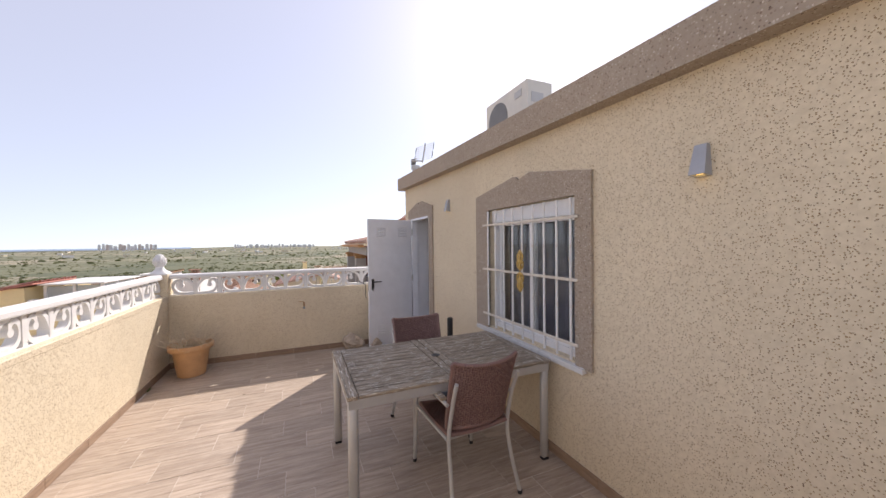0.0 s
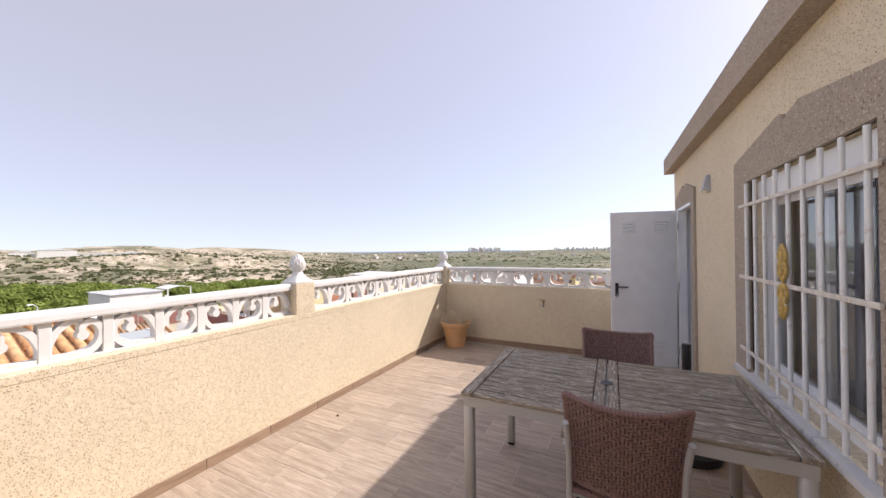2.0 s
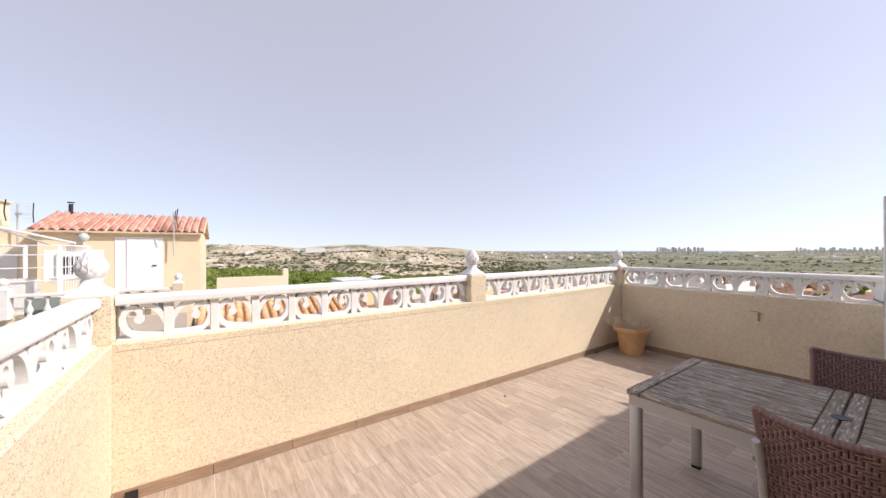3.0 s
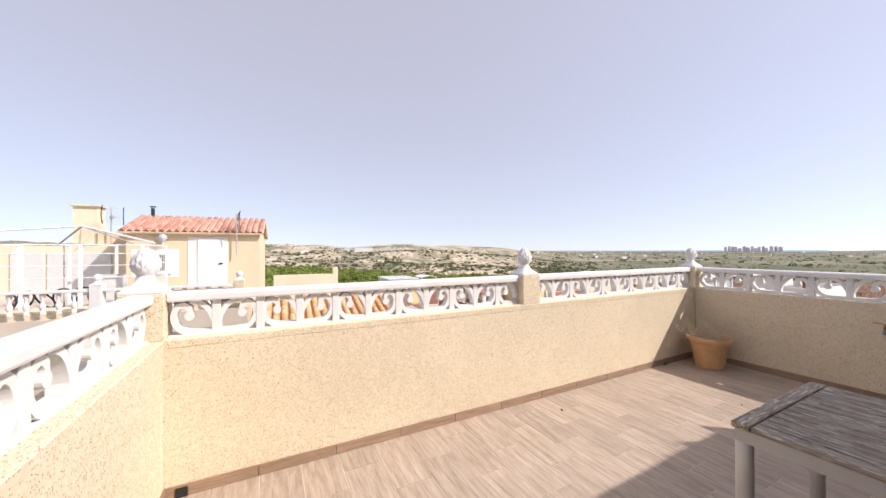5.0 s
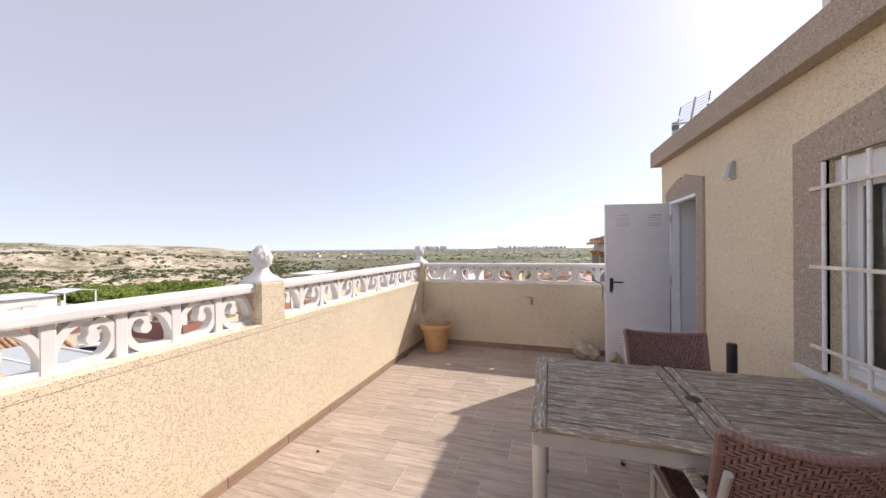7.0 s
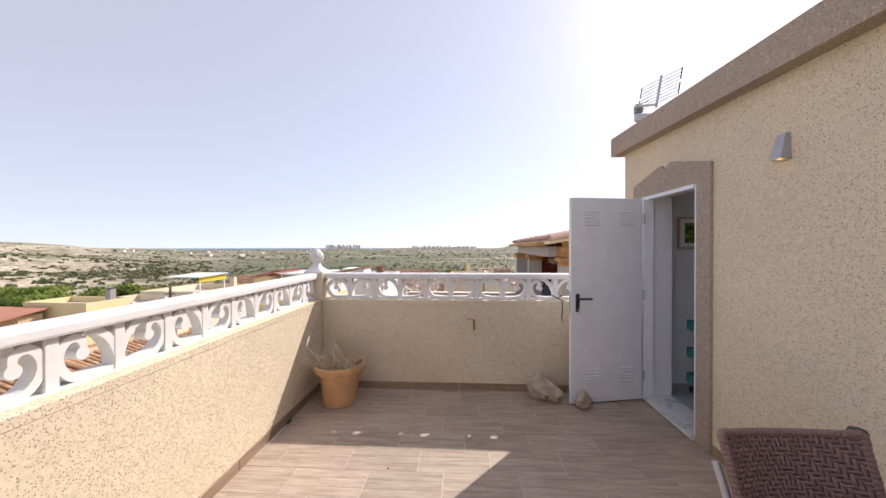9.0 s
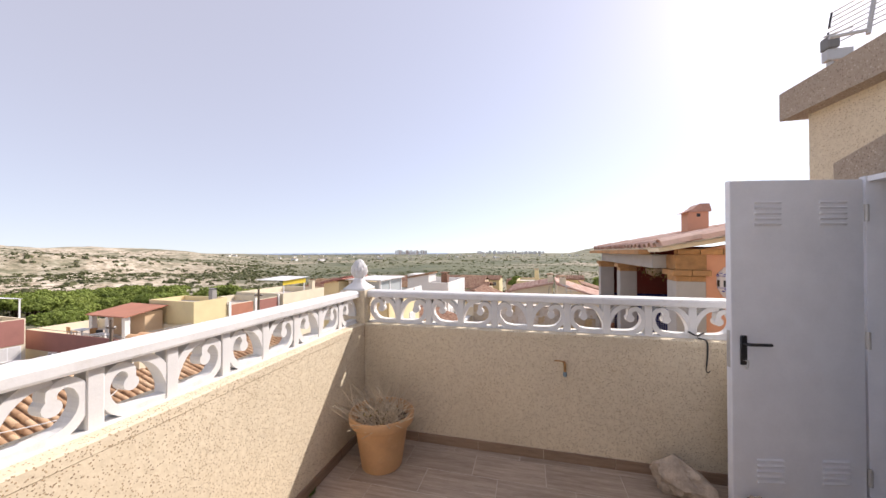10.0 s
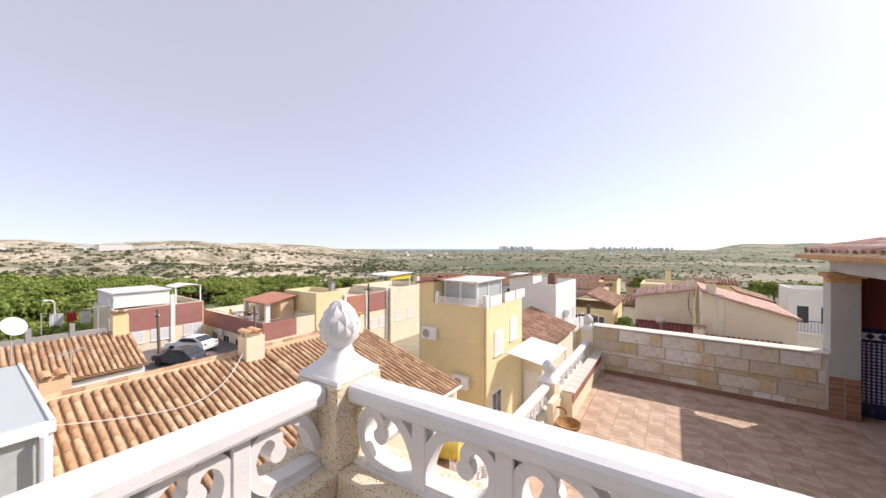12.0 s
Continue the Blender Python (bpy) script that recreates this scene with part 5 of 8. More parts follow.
def yagi(x, y, z, turn=20, mast=1.6):
    e = thing("tv_antenna", "thin rooftop television antenna on a mast", "antenna", "rooftop antennas", pose(x, y, z, 0, 0, turn))
    part("mast", tube(bmesh.new(), [(0, 0, 0), (0, 0, mast)], 0.022, 6), ALU, e)
    part("boom", tube(bmesh.new(), [(0, -0.45, mast - 0.05), (0, 0.45, mast + 0.02)], 0.012, 6), ALU, e)
    r = None
    for k in range(7):
        m = Matrix.Translation((0, -0.42 + k * 0.13, mast - 0.04 + k * 0.01))
        if r is None:
            r = part("element", tube(bmesh.new(), [(-0.28, 0, 0), (0.28, 0, 0)], 0.007, 5), ALU, e)
            r.matrix_basis = m
        else:
            again("element", r, e, m)
    for s in (-1, 1):
        part("reflector", tube(bmesh.new(), [(s * 0.02, 0.45, mast - 0.02), (s * 0.32, 0.50, mast + 0.30)], 0.008, 5), ALU, e)
        part("reflector", tube(bmesh.new(), [(s * 0.02, 0.45, mast), (s * 0.32, 0.50, mast - 0.26)], 0.008, 5), ALU, e)


def dish(x, y, z, turn, r=0.4, drop=0.0):
    e = thing("satellite_dish", "white satellite dish on a short mast", "satellite dish", "satellite dishes", pose(x, y, z))
    part("mast", tube(bmesh.new(), [(0, 0, -drop), (0, 0, 0.7)], 0.025, 8), ALU, e)
    d = smooth(part("bowl", lathe(bmesh.new(), [(0.02, 0.0), (r * 0.6, 0.05), (r, 0.14), (r, 0.15), (r * 0.6, 0.06), (0.02, 0.01)], 24, cap=False), SHUTTER, e))
    d.matrix_basis = pose(0, 0, 0.75, 62, 0, turn)
    a = part("feed_arm", tube(bmesh.new(), [(0, 0.0, 0.0), (0, r * 0.5, 0.32)], 0.012, 6), ALU, e)
    a.matrix_basis = pose(0, 0, 0.75, 62, 0, turn)


def chimney(parent, x, y, z0, z1, wall, tile, w=0.32):
    part("chimney", slab(x - w, x + w, y - w, y + w, z0, z1), wall, parent)
    c = scene.objects[parent.children[-1].name]
    for s in (-0.5, 0.5):
        part("chimney_hood", slab(x + s * w - 0.05, x + s * w + 0.05, y - w + 0.04, y + w - 0.04, z1, z1 + 0.12), wall, c)
    vs, fs = barrel(2 * w + 0.16, 0.14, 0.13)
    for s in (-0.5, 0.5):
        me = bpy.data.meshes.new("cap_tile")
        me.from_pydata(vs, [], fs)
        me.materials.append(tile)
        o = new("cap_tile", me)
        o.parent = c
        o.matrix_basis = pose(x - w - 0.08, y + s * w, z1 + 0.12)


# ---- the house next door, north: terrace and porch ----
NZ = -0.87


def north_terrace():
    g = tagged(new("terrace_floor"), "terracotta-tiled terrace floor next door", "terrace floor", "", "structure")
    part("bed", slab(-2.2, 4.2, 6.16, 13.2, NZ - 0.3, NZ - 0.012), CLAY_PINK, g)
    terra = clay("pale_terracotta_floor", (0.46, 0.32, 0.225), (0.54, 0.39, 0.28), (0.61, 0.46, 0.345))
    t, first = 0.41, None
    for i in range(8):
        for j in range(17):
            x, y = -1.95 + i * t, 6.2 + j * t
            if y + t > 12.75 or x + t > 1.5:
                continue
            m = Matrix.Translation((x, y, NZ))
            if first is None:
                b = bmesh.new()
                for k in range(4):
                    for s in (0, 1):
                        a0 = k * t / 4 + 0.002
                        a1 = (k + 1) * t / 4 - 0.002
                        lo, hi = (0.002, t / 2 - 0.001) if s == 0 else (t / 2 + 0.001, t - 0.002)
                        sh = t / 8
                        ya, yb = (0, sh) if s == 0 else (sh, 0)
                        q = [b.verts.new(p) for p in ((lo, a0 - sh / 2 + ya, 0), (hi, a0 - sh / 2 + yb, 0), (hi, a1 - sh / 2 + yb, 0), (lo, a1 - sh / 2 + ya, 0))]
                        b.faces.new(q)
                        w = [b.verts.new(v.co - Vector((0, 0, 0.01))) for v in q]
                        for e in range(4):
                            b.faces.new((q[e], w[e], w[(e + 1) % 4], q[(e + 1) % 4]))
                first = part("floor_tile", b, terra, g)
                first.matrix_basis = m
            else:
                again("floor_tile", first, g, m)
    part("edge_tiles", slab(-2.2, -1.955, 6.16, 12.72, NZ - 0.011, NZ + 0.002), terra, g)
    part("edge_tiles", slab(1.34, 4.2, 6.16, 13.0, NZ - 0.011, NZ - 0.001), terra, g)
    setting("wall_next_door_west", slab(-2.46, -2.2, 6.16, 13.0, -8.0, -0.55), CREAM, "cream side wall of the terrace next door", "wall")
    # brick-capped ledge inside it
    led = tagged(new("brick_ledge"), "low ledge faced with ochre brick beside the balustrade", "ledge", "", "structure")
    part("core", slab(-2.2, -2.06, 10.35, 12.70, NZ, -0.48), CREAM, led)
    one = None
    for i in range(10):
        for j in range(1):
            m = Matrix.Translation((-2.058, 10.36 + i * 0.233, -0.62))
            if one is None:
                one = part("brick", slab(0, 0.012, 0, 0.225, 0, 0.115, 0.003), BRICK_RED, led)
                one.matrix_basis = m
            else:
                again("brick", one, led, m)
    for i in range(10):
        part("capstone", slab(-2.205, -2.03, 10.36 + i * 0.234, 10.36 + i * 0.234 + 0.228, -0.48, -0.455, 0.004), GROUT, led) if i == 0 else again("capstone", led.children[-1] if led.children[-1].name.startswith("capstone") else [c for c in led.children if c.name.startswith("capstone")][0], led, Matrix.Translation((0, i * 0.234, 0)))
    for y in (10.1, 12.86):
        p = thing("balustrade_post", "white post with pine-cone finial next door", "post", "posts of the terrace next door", pose(-2.33, y, -0.55))
        part("pillar", slab(-0.12, 0.12, -0.12, 0.12, 0, 0.30 if y < 12 else 0.52, 0.004), CREAM, p)
        f = again("finial", scene.objects["finial"], p, Matrix.Translation((0, 0, 0.30 if y < 12 else 0.52)))
    balustrade((-2.33, 6.2, -0.55), 90, 3.78, 14, False, "white cast balustrade of the terrace next door")
    balustrade((-2.33, 10.22, -0.55), 90, 2.52, 9, False, "white cast balustrade of the terrace next door")
    # stone-faced end wall
    sw = tagged(new("stone_wall"), "terrace end wall faced with golden and white sandstone", "stone wall", "", "structure")
    part("core", slab(-2.2, 1.12, 12.72, 12.94, -8.0, 0.06), GROUT, sw)
    part("coping", slab(-2.22, 1.12, 12.66, 12.97, 0.06, 0.088, 0.006), plain("cream_coping", (0.68, 0.60, 0.52), 0.8, vary=0.1, scale=4), sw)
    part("skirting", slab(-2.0, 1.12, 12.695, 12.719, NZ, NZ + 0.075), CLAY_BROWN, sw)
    stone = clay("sandstone", (0.52, 0.42, 0.28), (0.66, 0.60, 0.50), (0.80, 0.77, 0.71))
    nt = stone.node_tree
    b = nt.nodes["Principled BSDF"]
    old = b.inputs["Base Color"].links[0].from_socket
    v = coords(nt)
    veins = ramp(nt, noise_tex(nt, v, 2.6, 7.0, 0.62), [(0.54, (0, 0, 0)), (0.63, (0.75, 0.75, 0.75))])
    ochre = ramp(nt, noise_tex(nt, v, 14.0, 5.0), [(0.3, (0.46, 0.29, 0.09)), (0.7, (0.58, 0.42, 0.20))])
    nt.links.new(blend(nt, 'MIX', veins, old, ochre), b.inputs["Base Color"])
    rng = random.Random(11)
    z = NZ + 0.085
    for h in (0.105, 0.215, 0.075, 0.215, 0.23):
        x = -2.19
        while x < 1.06:
            w = min(rng.uniform(0.42, 0.80) if h > 0.12 else rng.uniform(0.13, 0.32) if h > 0.1 else rng.uniform(0.3, 0.85), 1.10 - x)
            if w > 0.06:
                b = slab(0, w - 0.010, -rng.uniform(0.018, 0.03), -0.001, 0, h - 0.010, 0.005)
                part("stone", b, stone, sw).location = (x, 12.72, z)
            x += w
        z += h


north_terrace()


def brick_capital(parent, x, y, z, w=0.20):
    k = None
    for row, (g, n) in enumerate(((0.0, 2), (0.045, 2))):
        for s in range(4):
            a = s * 90
            for i in range(n):
                m = Matrix.Translation((x, y, z + row * 0.075)) @ pose(0, 0, 0, 0, 0, a) @ Matrix.Translation((-(w + g) + i * (w + g) + 0.004, -(w + g), 0))
                if k is None:
                    k = part("brick", slab(0, w, 0, 0.10, 0, 0.07, 0.004), BRICK, parent)
                    k.matrix_basis = m
                else:
                    again("brick", k, parent, m @ Matrix.Diagonal(((w + g - 0.006) / w, 1, 1, 1)))


def porch():
    e = thing("porch", "salmon and grey porch with pink clay-tiled roof next door", "porch")
    for x, y, w in ((1.28, 12.83, 0.155), (1.34, 10.85, 0.15), (1.54, 8.46, 0.165)):
        c = part("pillar", slab(x - w, x + w, y - w, y + w, NZ, 1.16, 0.006), GREY_PILLAR, e)
        if y > 12:
            one = None
            for j in range(8):
                for i in range(2):
                    m = Matrix.Translation((x - w - 0.01 + i * (w + 0.01), y - w - 0.011, NZ + 0.01 + j * 0.077))
                    if one is None:
                        one = part("brick", slab(0, w - 0.002, 0, 0.01, 0, 0.067, 0.003), BRICK_RED, c)
                        one.matrix_basis = m
                    else:
                        again("brick", one, c, m)
        brick_capital(c, x, y, 1.16, w)
    part("pillar_block", slab(1.37, 1.71, 8.29, 8.63, 1.312, 1.50), BRICK, e)
    part("beam", slab(1.20, 1.42, 8.63, 13.0, 1.312, 1.50, 0.005), GREY_PILLAR, e, "grey beam under the eave")
    part("south_wall", slab(1.71, 6.5, 8.32, 8.52, -8.0, 1.50), SALMON, e)
    part("corner_wall", slab(1.40, 1.71, 8.30, 8.52, -8.0, NZ), SALMON, e)
    one = None
    for i in range(14):
        m = Matrix.Translation((1.40 + i * 0.245, 8.285, 1.505))
        if one is None:
            one = part("trim_brick", slab(0, 0.238, 0, 0.15, 0, 0.07, 0.004), BRICK, e)
            one.matrix_basis = m
        else:
            again("trim_brick", one, e, m)
    for i in range(22):
        again("trim_brick", one, e, pose(1.17, 8.60 + i * 0.245, 1.505, 0, 0, 90))
    part("gable_fill", extrude([(1.42, 1.50), (6.3, 1.50), (6.3, 2.40), (1.6, 1.56)], 0.2, "y", 8.32), SALMON, e)
    part("north_wall", slab(1.30, 6.5, 13.00, 13.2, -8.0, 1.66), OXBLOOD, e)
    part("back_wall", slab(4.2, 4.4, 8.52, 13.0, NZ, 2.0), OXBLOOD, e)
    tile_roof(e, (6.2, 8.12, 2.50), (0, 1, 0), (-1, 0, -0.18), 5.75, 5.15, CLAY_PINK, 0.235, 0.36, 300, 0.05, CREAM)
    ridge_bm = bmesh.new()
    vs, fs = barrel(0.45, 0.13, 0.115)
    for yv in (8.12, 13.83):
        for k in range(12):
            me = bpy.data.meshes.new("verge_tile")
            me.from_pydata(vs, [], fs)
            me.materials.append(CLAY_PINK)
            o = new("verge_tile", me)
            o.parent = e
            x = 1.14 + k * 0.42
            o.matrix_basis = pose(x, yv, 1.61 + 0.18 * (x - 1.14), 0, -13.0, 0)
    ridge_bm.free()
    ch = part("chimney", slab(3.18, 3.62, 13.05, 13.5, 1.9, 2.56, 0.01), SALMON, e, "salmon rendered chimney with tiled hood")
    part("hood", extrude([(3.06, 2.50), (3.25, 2.58), (3.42, 2.72), (3.62, 2.72), (3.66, 2.58), (3.66, 2.52), (3.18, 2.52)], 0.52, "y", 13.02), CLAY_PINK, ch)
    part("vent", slab(3.36, 3.44, 13.046, 13.052, 2.40, 2.48), BLACK, ch)
    # tile dado
    m, nt, b = nodes_of("blue_white_tile", 0.25)
    v = coords(nt)
    chk = node(nt, "ShaderNodeTexChecker", Scale=26.0)
    chk.inputs["Color1"].default_value, chk.inputs["Color2"].default_value = (0.75, 0.75, 0.76, 1), (0.02, 0.025, 0.16, 1)
    rot = nt.nodes.new("ShaderNodeMapping")
    rot.inputs["Rotation"].default_value = (radians(45), radians(45), radians(45))
    nt.links.new(v, rot.inputs[0])
    vor = node(nt, "ShaderNodeTexVoronoi", Scale=20.0, Randomness=0.0)
    vor.distance = 'MANHATTAN'
    nt.links.new(v, vor.inputs["Vector"])
    nt.links.new(ramp(nt, vor.outputs["Distance"], [(0.40, (0.02, 0.025, 0.16)), (0.46, (0.74, 0.74, 0.76)), (0.66, (0.74, 0.74, 0.76)), (0.72, (0.03, 0.04, 0.2))]), b.inputs["Base Color"])
    navy = plain("navy_glazed_tile", (0.015, 0.02, 0.10), 0.25, vary=0.15)
    d1 = part("tile_dado", slab(1.30, 4.2, 12.985, 12.998, NZ + 0.22, 0.26), m, e, "blue and white patterned tiles")
    part("tile_dado", slab(4.185, 4.199, 8.52, 12.985, NZ + 0.22, 0.26), m, e)
    part("tile_border", slab(1.30, 4.185, 12.98, 12.998, NZ, NZ + 0.22), navy, e)
    part("tile_border", slab(4.18, 4.199, 8.52, 12.98, NZ, NZ + 0.22), navy, e)
    part("tile_border", slab(1.30, 4.185, 12.98, 12.998, 0.26, 0.30), navy, e)
    part("tile_border", slab(4.18, 4.199, 8.52, 12.98, 0.26, 0.30), navy, e)
    part("tile_border", slab(1.30, 4.185, 12.98, 12.998, 0.405, 0.47), navy, e)
    part("tile_border", slab(4.18, 4.199, 8.52, 12.98, 0.405, 0.47), navy, e)
    white = plain("white_glazed_tile", (0.74, 0.74, 0.76), 0.25, vary=0.05)
    part("tile_frieze", slab(1.30, 4.185, 12.985, 12.998, 0.30, 0.405), white, e)
    part("tile_frieze", slab(4.185, 4.199, 8.52, 12.985, 0.30, 0.405), white, e)
    dm = None
    for i in range(22):
        mm = pose(1.36 + i * 0.125, 12.984, 0.352, 0, 45, 0)
        if dm is None:
            dm = part("diamond_tile", slab(-0.036, 0.036, -0.006, 0.0, -0.036, 0.036), navy, e)
            dm.matrix_basis = mm
        else:
            again("diamond_tile", dm, e, mm)
    for i in range(34):
        again("diamond_tile", dm, e, pose(4.184, 8.6 + i * 0.125, 0.352, 0, 0, 90) @ pose(0, 0, 0, 0, 45, 0))
    # hanging plant under the beam
    bm = bmesh.new()
    rng = random.Random(9)
    for i in range(160):
        p = Vector((1.85 + rng.gauss(0, 0.16), 10.9 + rng.gauss(0, 0.2), 1.18 + rng.gauss(0, 0.07)))
        d = Vector((rng.gauss(0, 1), rng.gauss(0, 1), rng.gauss(-0.6, 0.7))).normalized() * 0.09
        q = d.cross(Vector((0.3, 0.2, 1))).normalized() * 0.016
        bm.faces.new([bm.verts.new(c) for c in (p, p + d * 0.5 + q, p + d, p + d * 0.5 - q)])
    hp = thing("hanging_plant", "dry hanging plant under the porch roof", "plant")
    part("leaves", bm, LEAF_DRY, hp)
    part("basket", lathe(bmesh.new(), [(0.05, 1.06), (0.15, 1.12), (0.17, 1.20), (0.15, 1.20)], 14, (1.85, 10.9, 0)), STRAW, hp)
    part("cord", tube(bmesh.new(), [(1.85, 10.9, 1.18), (1.85, 10.9, 1.60)], 0.006, 5), STRAW, hp)


porch()


def ceramic_lantern():
    e = thing("ceramic_lantern", "blue and white pierced ceramic wall lantern", "wall lantern", at=pose(1.917, 8.32, 0.97))
    cer = plain("white_glazed_ceramic", (0.72, 0.70, 0.70), 0.25, vary=0.05)
    blue = plain("cobalt_glaze", (0.04, 0.05, 0.32), 0.25, vary=0.3, scale=30)
    prof = [(0.015, 0.0), (0.03, 0.01), (0.06, 0.06), (0.088, 0.12), (0.094, 0.20), (0.092, 0.26), (0.098, 0.27), (0.075, 0.31), (0.035, 0.35), (0.012, 0.375)]
    b = bmesh.new()
    rows = [[b.verts.new((r * math.cos(math.pi + math.pi * i / 16), r * 0.9 * math.sin(math.pi + math.pi * i / 16), z)) for i in range(17)] for r, z in prof]
    for a, c in zip(rows, rows[1:]):
        for i in range(16):
            b.faces.new((a[i], a[i + 1], c[i + 1], c[i]))
    smooth(part("body", b, cer, e), 60)
    for i in range(4):
        a = math.pi + math.pi * (i + 0.5) / 4
        w = part("pierced_opening", slab(-0.016, 0.016, -0.003, 0.003, 0.135, 0.215, 0.002), BLACK, e)
        w.matrix_basis = pose(0.0945 * math.cos(a), 0.0865 * math.sin(a), 0, 0, 0, math.degrees(a) + 90)
    rng = random.Random(4)
    for i in range(14):
        a = math.pi * (1.08 + 0.84 * rng.random())
        z = rng.choice((0.08, 0.10, 0.285, 0.30, 0.245))
        r = np.interp(z, [p[1] for p in prof], [p[0] for p in prof]) + 0.001
        s = part("glaze_stroke", slab(-0.014, 0.014, -0.002, 0.002, -0.006, 0.006), blue, e)
        s.matrix_basis = pose(r * math.cos(a), r * 0.9 * math.sin(a), z, 0, rng.uniform(-40, 40), math.degrees(a) + 90)
    for z in (0.12, 0.268):
        r = np.interp(z, [p[1] for p in prof], [p[0] for p in prof]) + 0.001
        part("glaze_band", tube(bmesh.new(), [(r * math.cos(math.pi + math.pi * i / 12), r * 0.9 * math.sin(math.pi + math.pi * i / 12), z) for i in range(13)], 0.004, 5), blue, e)


ceramic_lantern()


def plastic_chair(at):
    e = thing("plastic_chair", "white slatted plastic garden chair in the porch", "chair", "white plastic chairs in the porch", at)
    for x in (-0.22, 0.22):
        for y in (-0.2, 0.22):
            part("leg", slab(x - 0.02, x + 0.02, y - 0.02, y + 0.02, 0, 0.42, 0.005), WHITE_FRAME, e)
        part("armrest", slab(x - 0.025, x + 0.025, -0.22, 0.22, 0.62, 0.65, 0.008), WHITE_FRAME, e)
        part("arm_post", slab(x - 0.015, x + 0.015, 0.16, 0.20, 0.44, 0.62), WHITE_FRAME, e)
    part("seat", slab(-0.24, 0.24, -0.22, 0.24, 0.42, 0.445, 0.008), WHITE_FRAME, e)
    for k in range(7):
        part("back_slat", tube(bmesh.new(), spline([(-0.21 + k * 0.07, -0.22, 0.44), (-0.20 + k * 0.066, -0.27, 0.65), (-0.17 + k * 0.056, -0.31, 0.86 - 0.012 * (k - 3) ** 2)], 3), 0.015, 6), WHITE_FRAME, e)
    part("back_rim", tube(bmesh.new(), spline([(-0.24, -0.21, 0.44), (-0.25, -0.27, 0.65), (-0.2, -0.31, 0.80), (0, -0.33, 0.90), (0.2, -0.31, 0.80), (0.25, -0.27, 0.65), (0.24, -0.21, 0.44)], 4), 0.018, 7), WHITE_FRAME, e)
    return e


c0 = plastic_chair(pose(2.25, 9.75, NZ, 0, 0, 160))
copy_thing(c0, pose(2.6, 10.7, NZ, 0, 0, 60))


def basin():
    e = thing("wall_fountain", "small rusty wall fountain with bowl and tap", "fountain", at=pose(-2.10, 9.75, -0.87))
    part("back_plate", slab(-0.10, -0.02, -0.16, 0.16, 0.0, 0.52, 0.006), CREAM, e)
    smooth(part("bowl", lathe(bmesh.new(), [(0.03, 0.0), (0.05, 0.05), (0.14, 0.12), (0.165, 0.17), (0.17, 0.18), (0.155, 0.18), (0.12, 0.13), (0.02, 0.08)], 20, (0.13, 0, 0.08)), RUST, e))
    part("stem", lathe(bmesh.new(), [(0.05, 0.0), (0.03, 0.03), (0.03, 0.09)], 12, (0.13, 0, 0.0)), RUST, e)
    part("tap", tube(bmesh.new(), spline([(-0.02, 0, 0.42), (0.06, 0, 0.43), (0.10, 0, 0.40), (0.10, 0, 0.36)], 4), 0.014, 8), RUST, e)
    part("tap_handle", slab(0.03, 0.06, -0.03, 0.03, 0.445, 0.455), RUST, e)


basin()


# ---- roofs and houses to the west ----
def foreground_roof():
    e = thing("tiled_house", "low cream house with weathered clay-tiled roof", "house", "houses of the neighbourhood")
    part("wall", extrude([(-13.1, -12.5), (-7.75, -12.5), (-7.75, -3.60), (-13.1, -2.2)], 10.3, "y", 5.9), CREAM, e)
    tile_roof(e, (-13.0, 5.85, -2.0), (0, 1, 0), (5.4, 0, -1.46), 5.5, 5.6, CLAY, 0.185, 0.36, 300, 0.07)
    tile_roof(e, (-13.0, 11.55, -2.08), (0, 1, 0), (5.4, 0, -1.46), 4.65, 5.6, CLAY, 0.185, 0.36, 0, 0.07)
    part("ridge_mortar", slab(-13.3, -13.0, 5.8, 16.2, -2.6, -1.90, 0.02), PEACH, e)
    one = None
    vs, fs = barrel(0.42, 0.12, 0.11)
    me = bpy.data.meshes.new("ridge_tile")
    me.from_pydata(vs, [], fs)
    me.materials.append(CLAY)
    for k in range(26):
        o = new("ridge_tile", me)
        o.parent = e
        o.matrix_basis = pose(-13.15, 5.85 + k * 0.4, -1.91, 0, -2, 90)
    for k in range(14):
        o = new("verge_tile", me)
        o.parent = e
        o.matrix_basis = pose(-7.7 - k * 0.385, 11.48, -3.38 + k * 0.104, 0, -15, 180)
    chimney(e, -12.75, 10.95, -2.4, -1.30, CREAM, CLAY_ORANGE, 0.30)
    chimney(e, -12.8, 15.5, -2.4, -1.45, CREAM, CLAY_ORANGE, 0.28)
    part("gutter", tube(bmesh.new(), [(-7.55, 5.9, -3.62), (-7.55, 16.2, -3.62)], 0.06, 8), SHUTTER, e)


foreground_roof()


def orange_roof():
    e = thing("tiled_house", "cream house with bright orange clay-tiled roof", "house", "houses of the neighbourhood")
    part("wall", extrude([(-12.4, -12.5), (-8.2, -12.5), (-8.2, -1.55), (-12.4, -0.45)], 4.2, "y", -0.1), CREAM, e)
    tile_roof(e, (-12.4, -0.2, -0.28), (0, 1, 0), (4.4, 0, -1.15), 4.4, 4.6, CLAY_ORANGE, 0.25, 0.38, 200, 0.07)
    part("party_wall", slab(-14.4, -14.1, 0.26, 2.75, -6, 0.46), CREAM, e)
    part("wall_stub", slab(-14.4, -14.1, 2.55, 2.75, 0.46, 0.75), CREAM, e)


orange_roof()


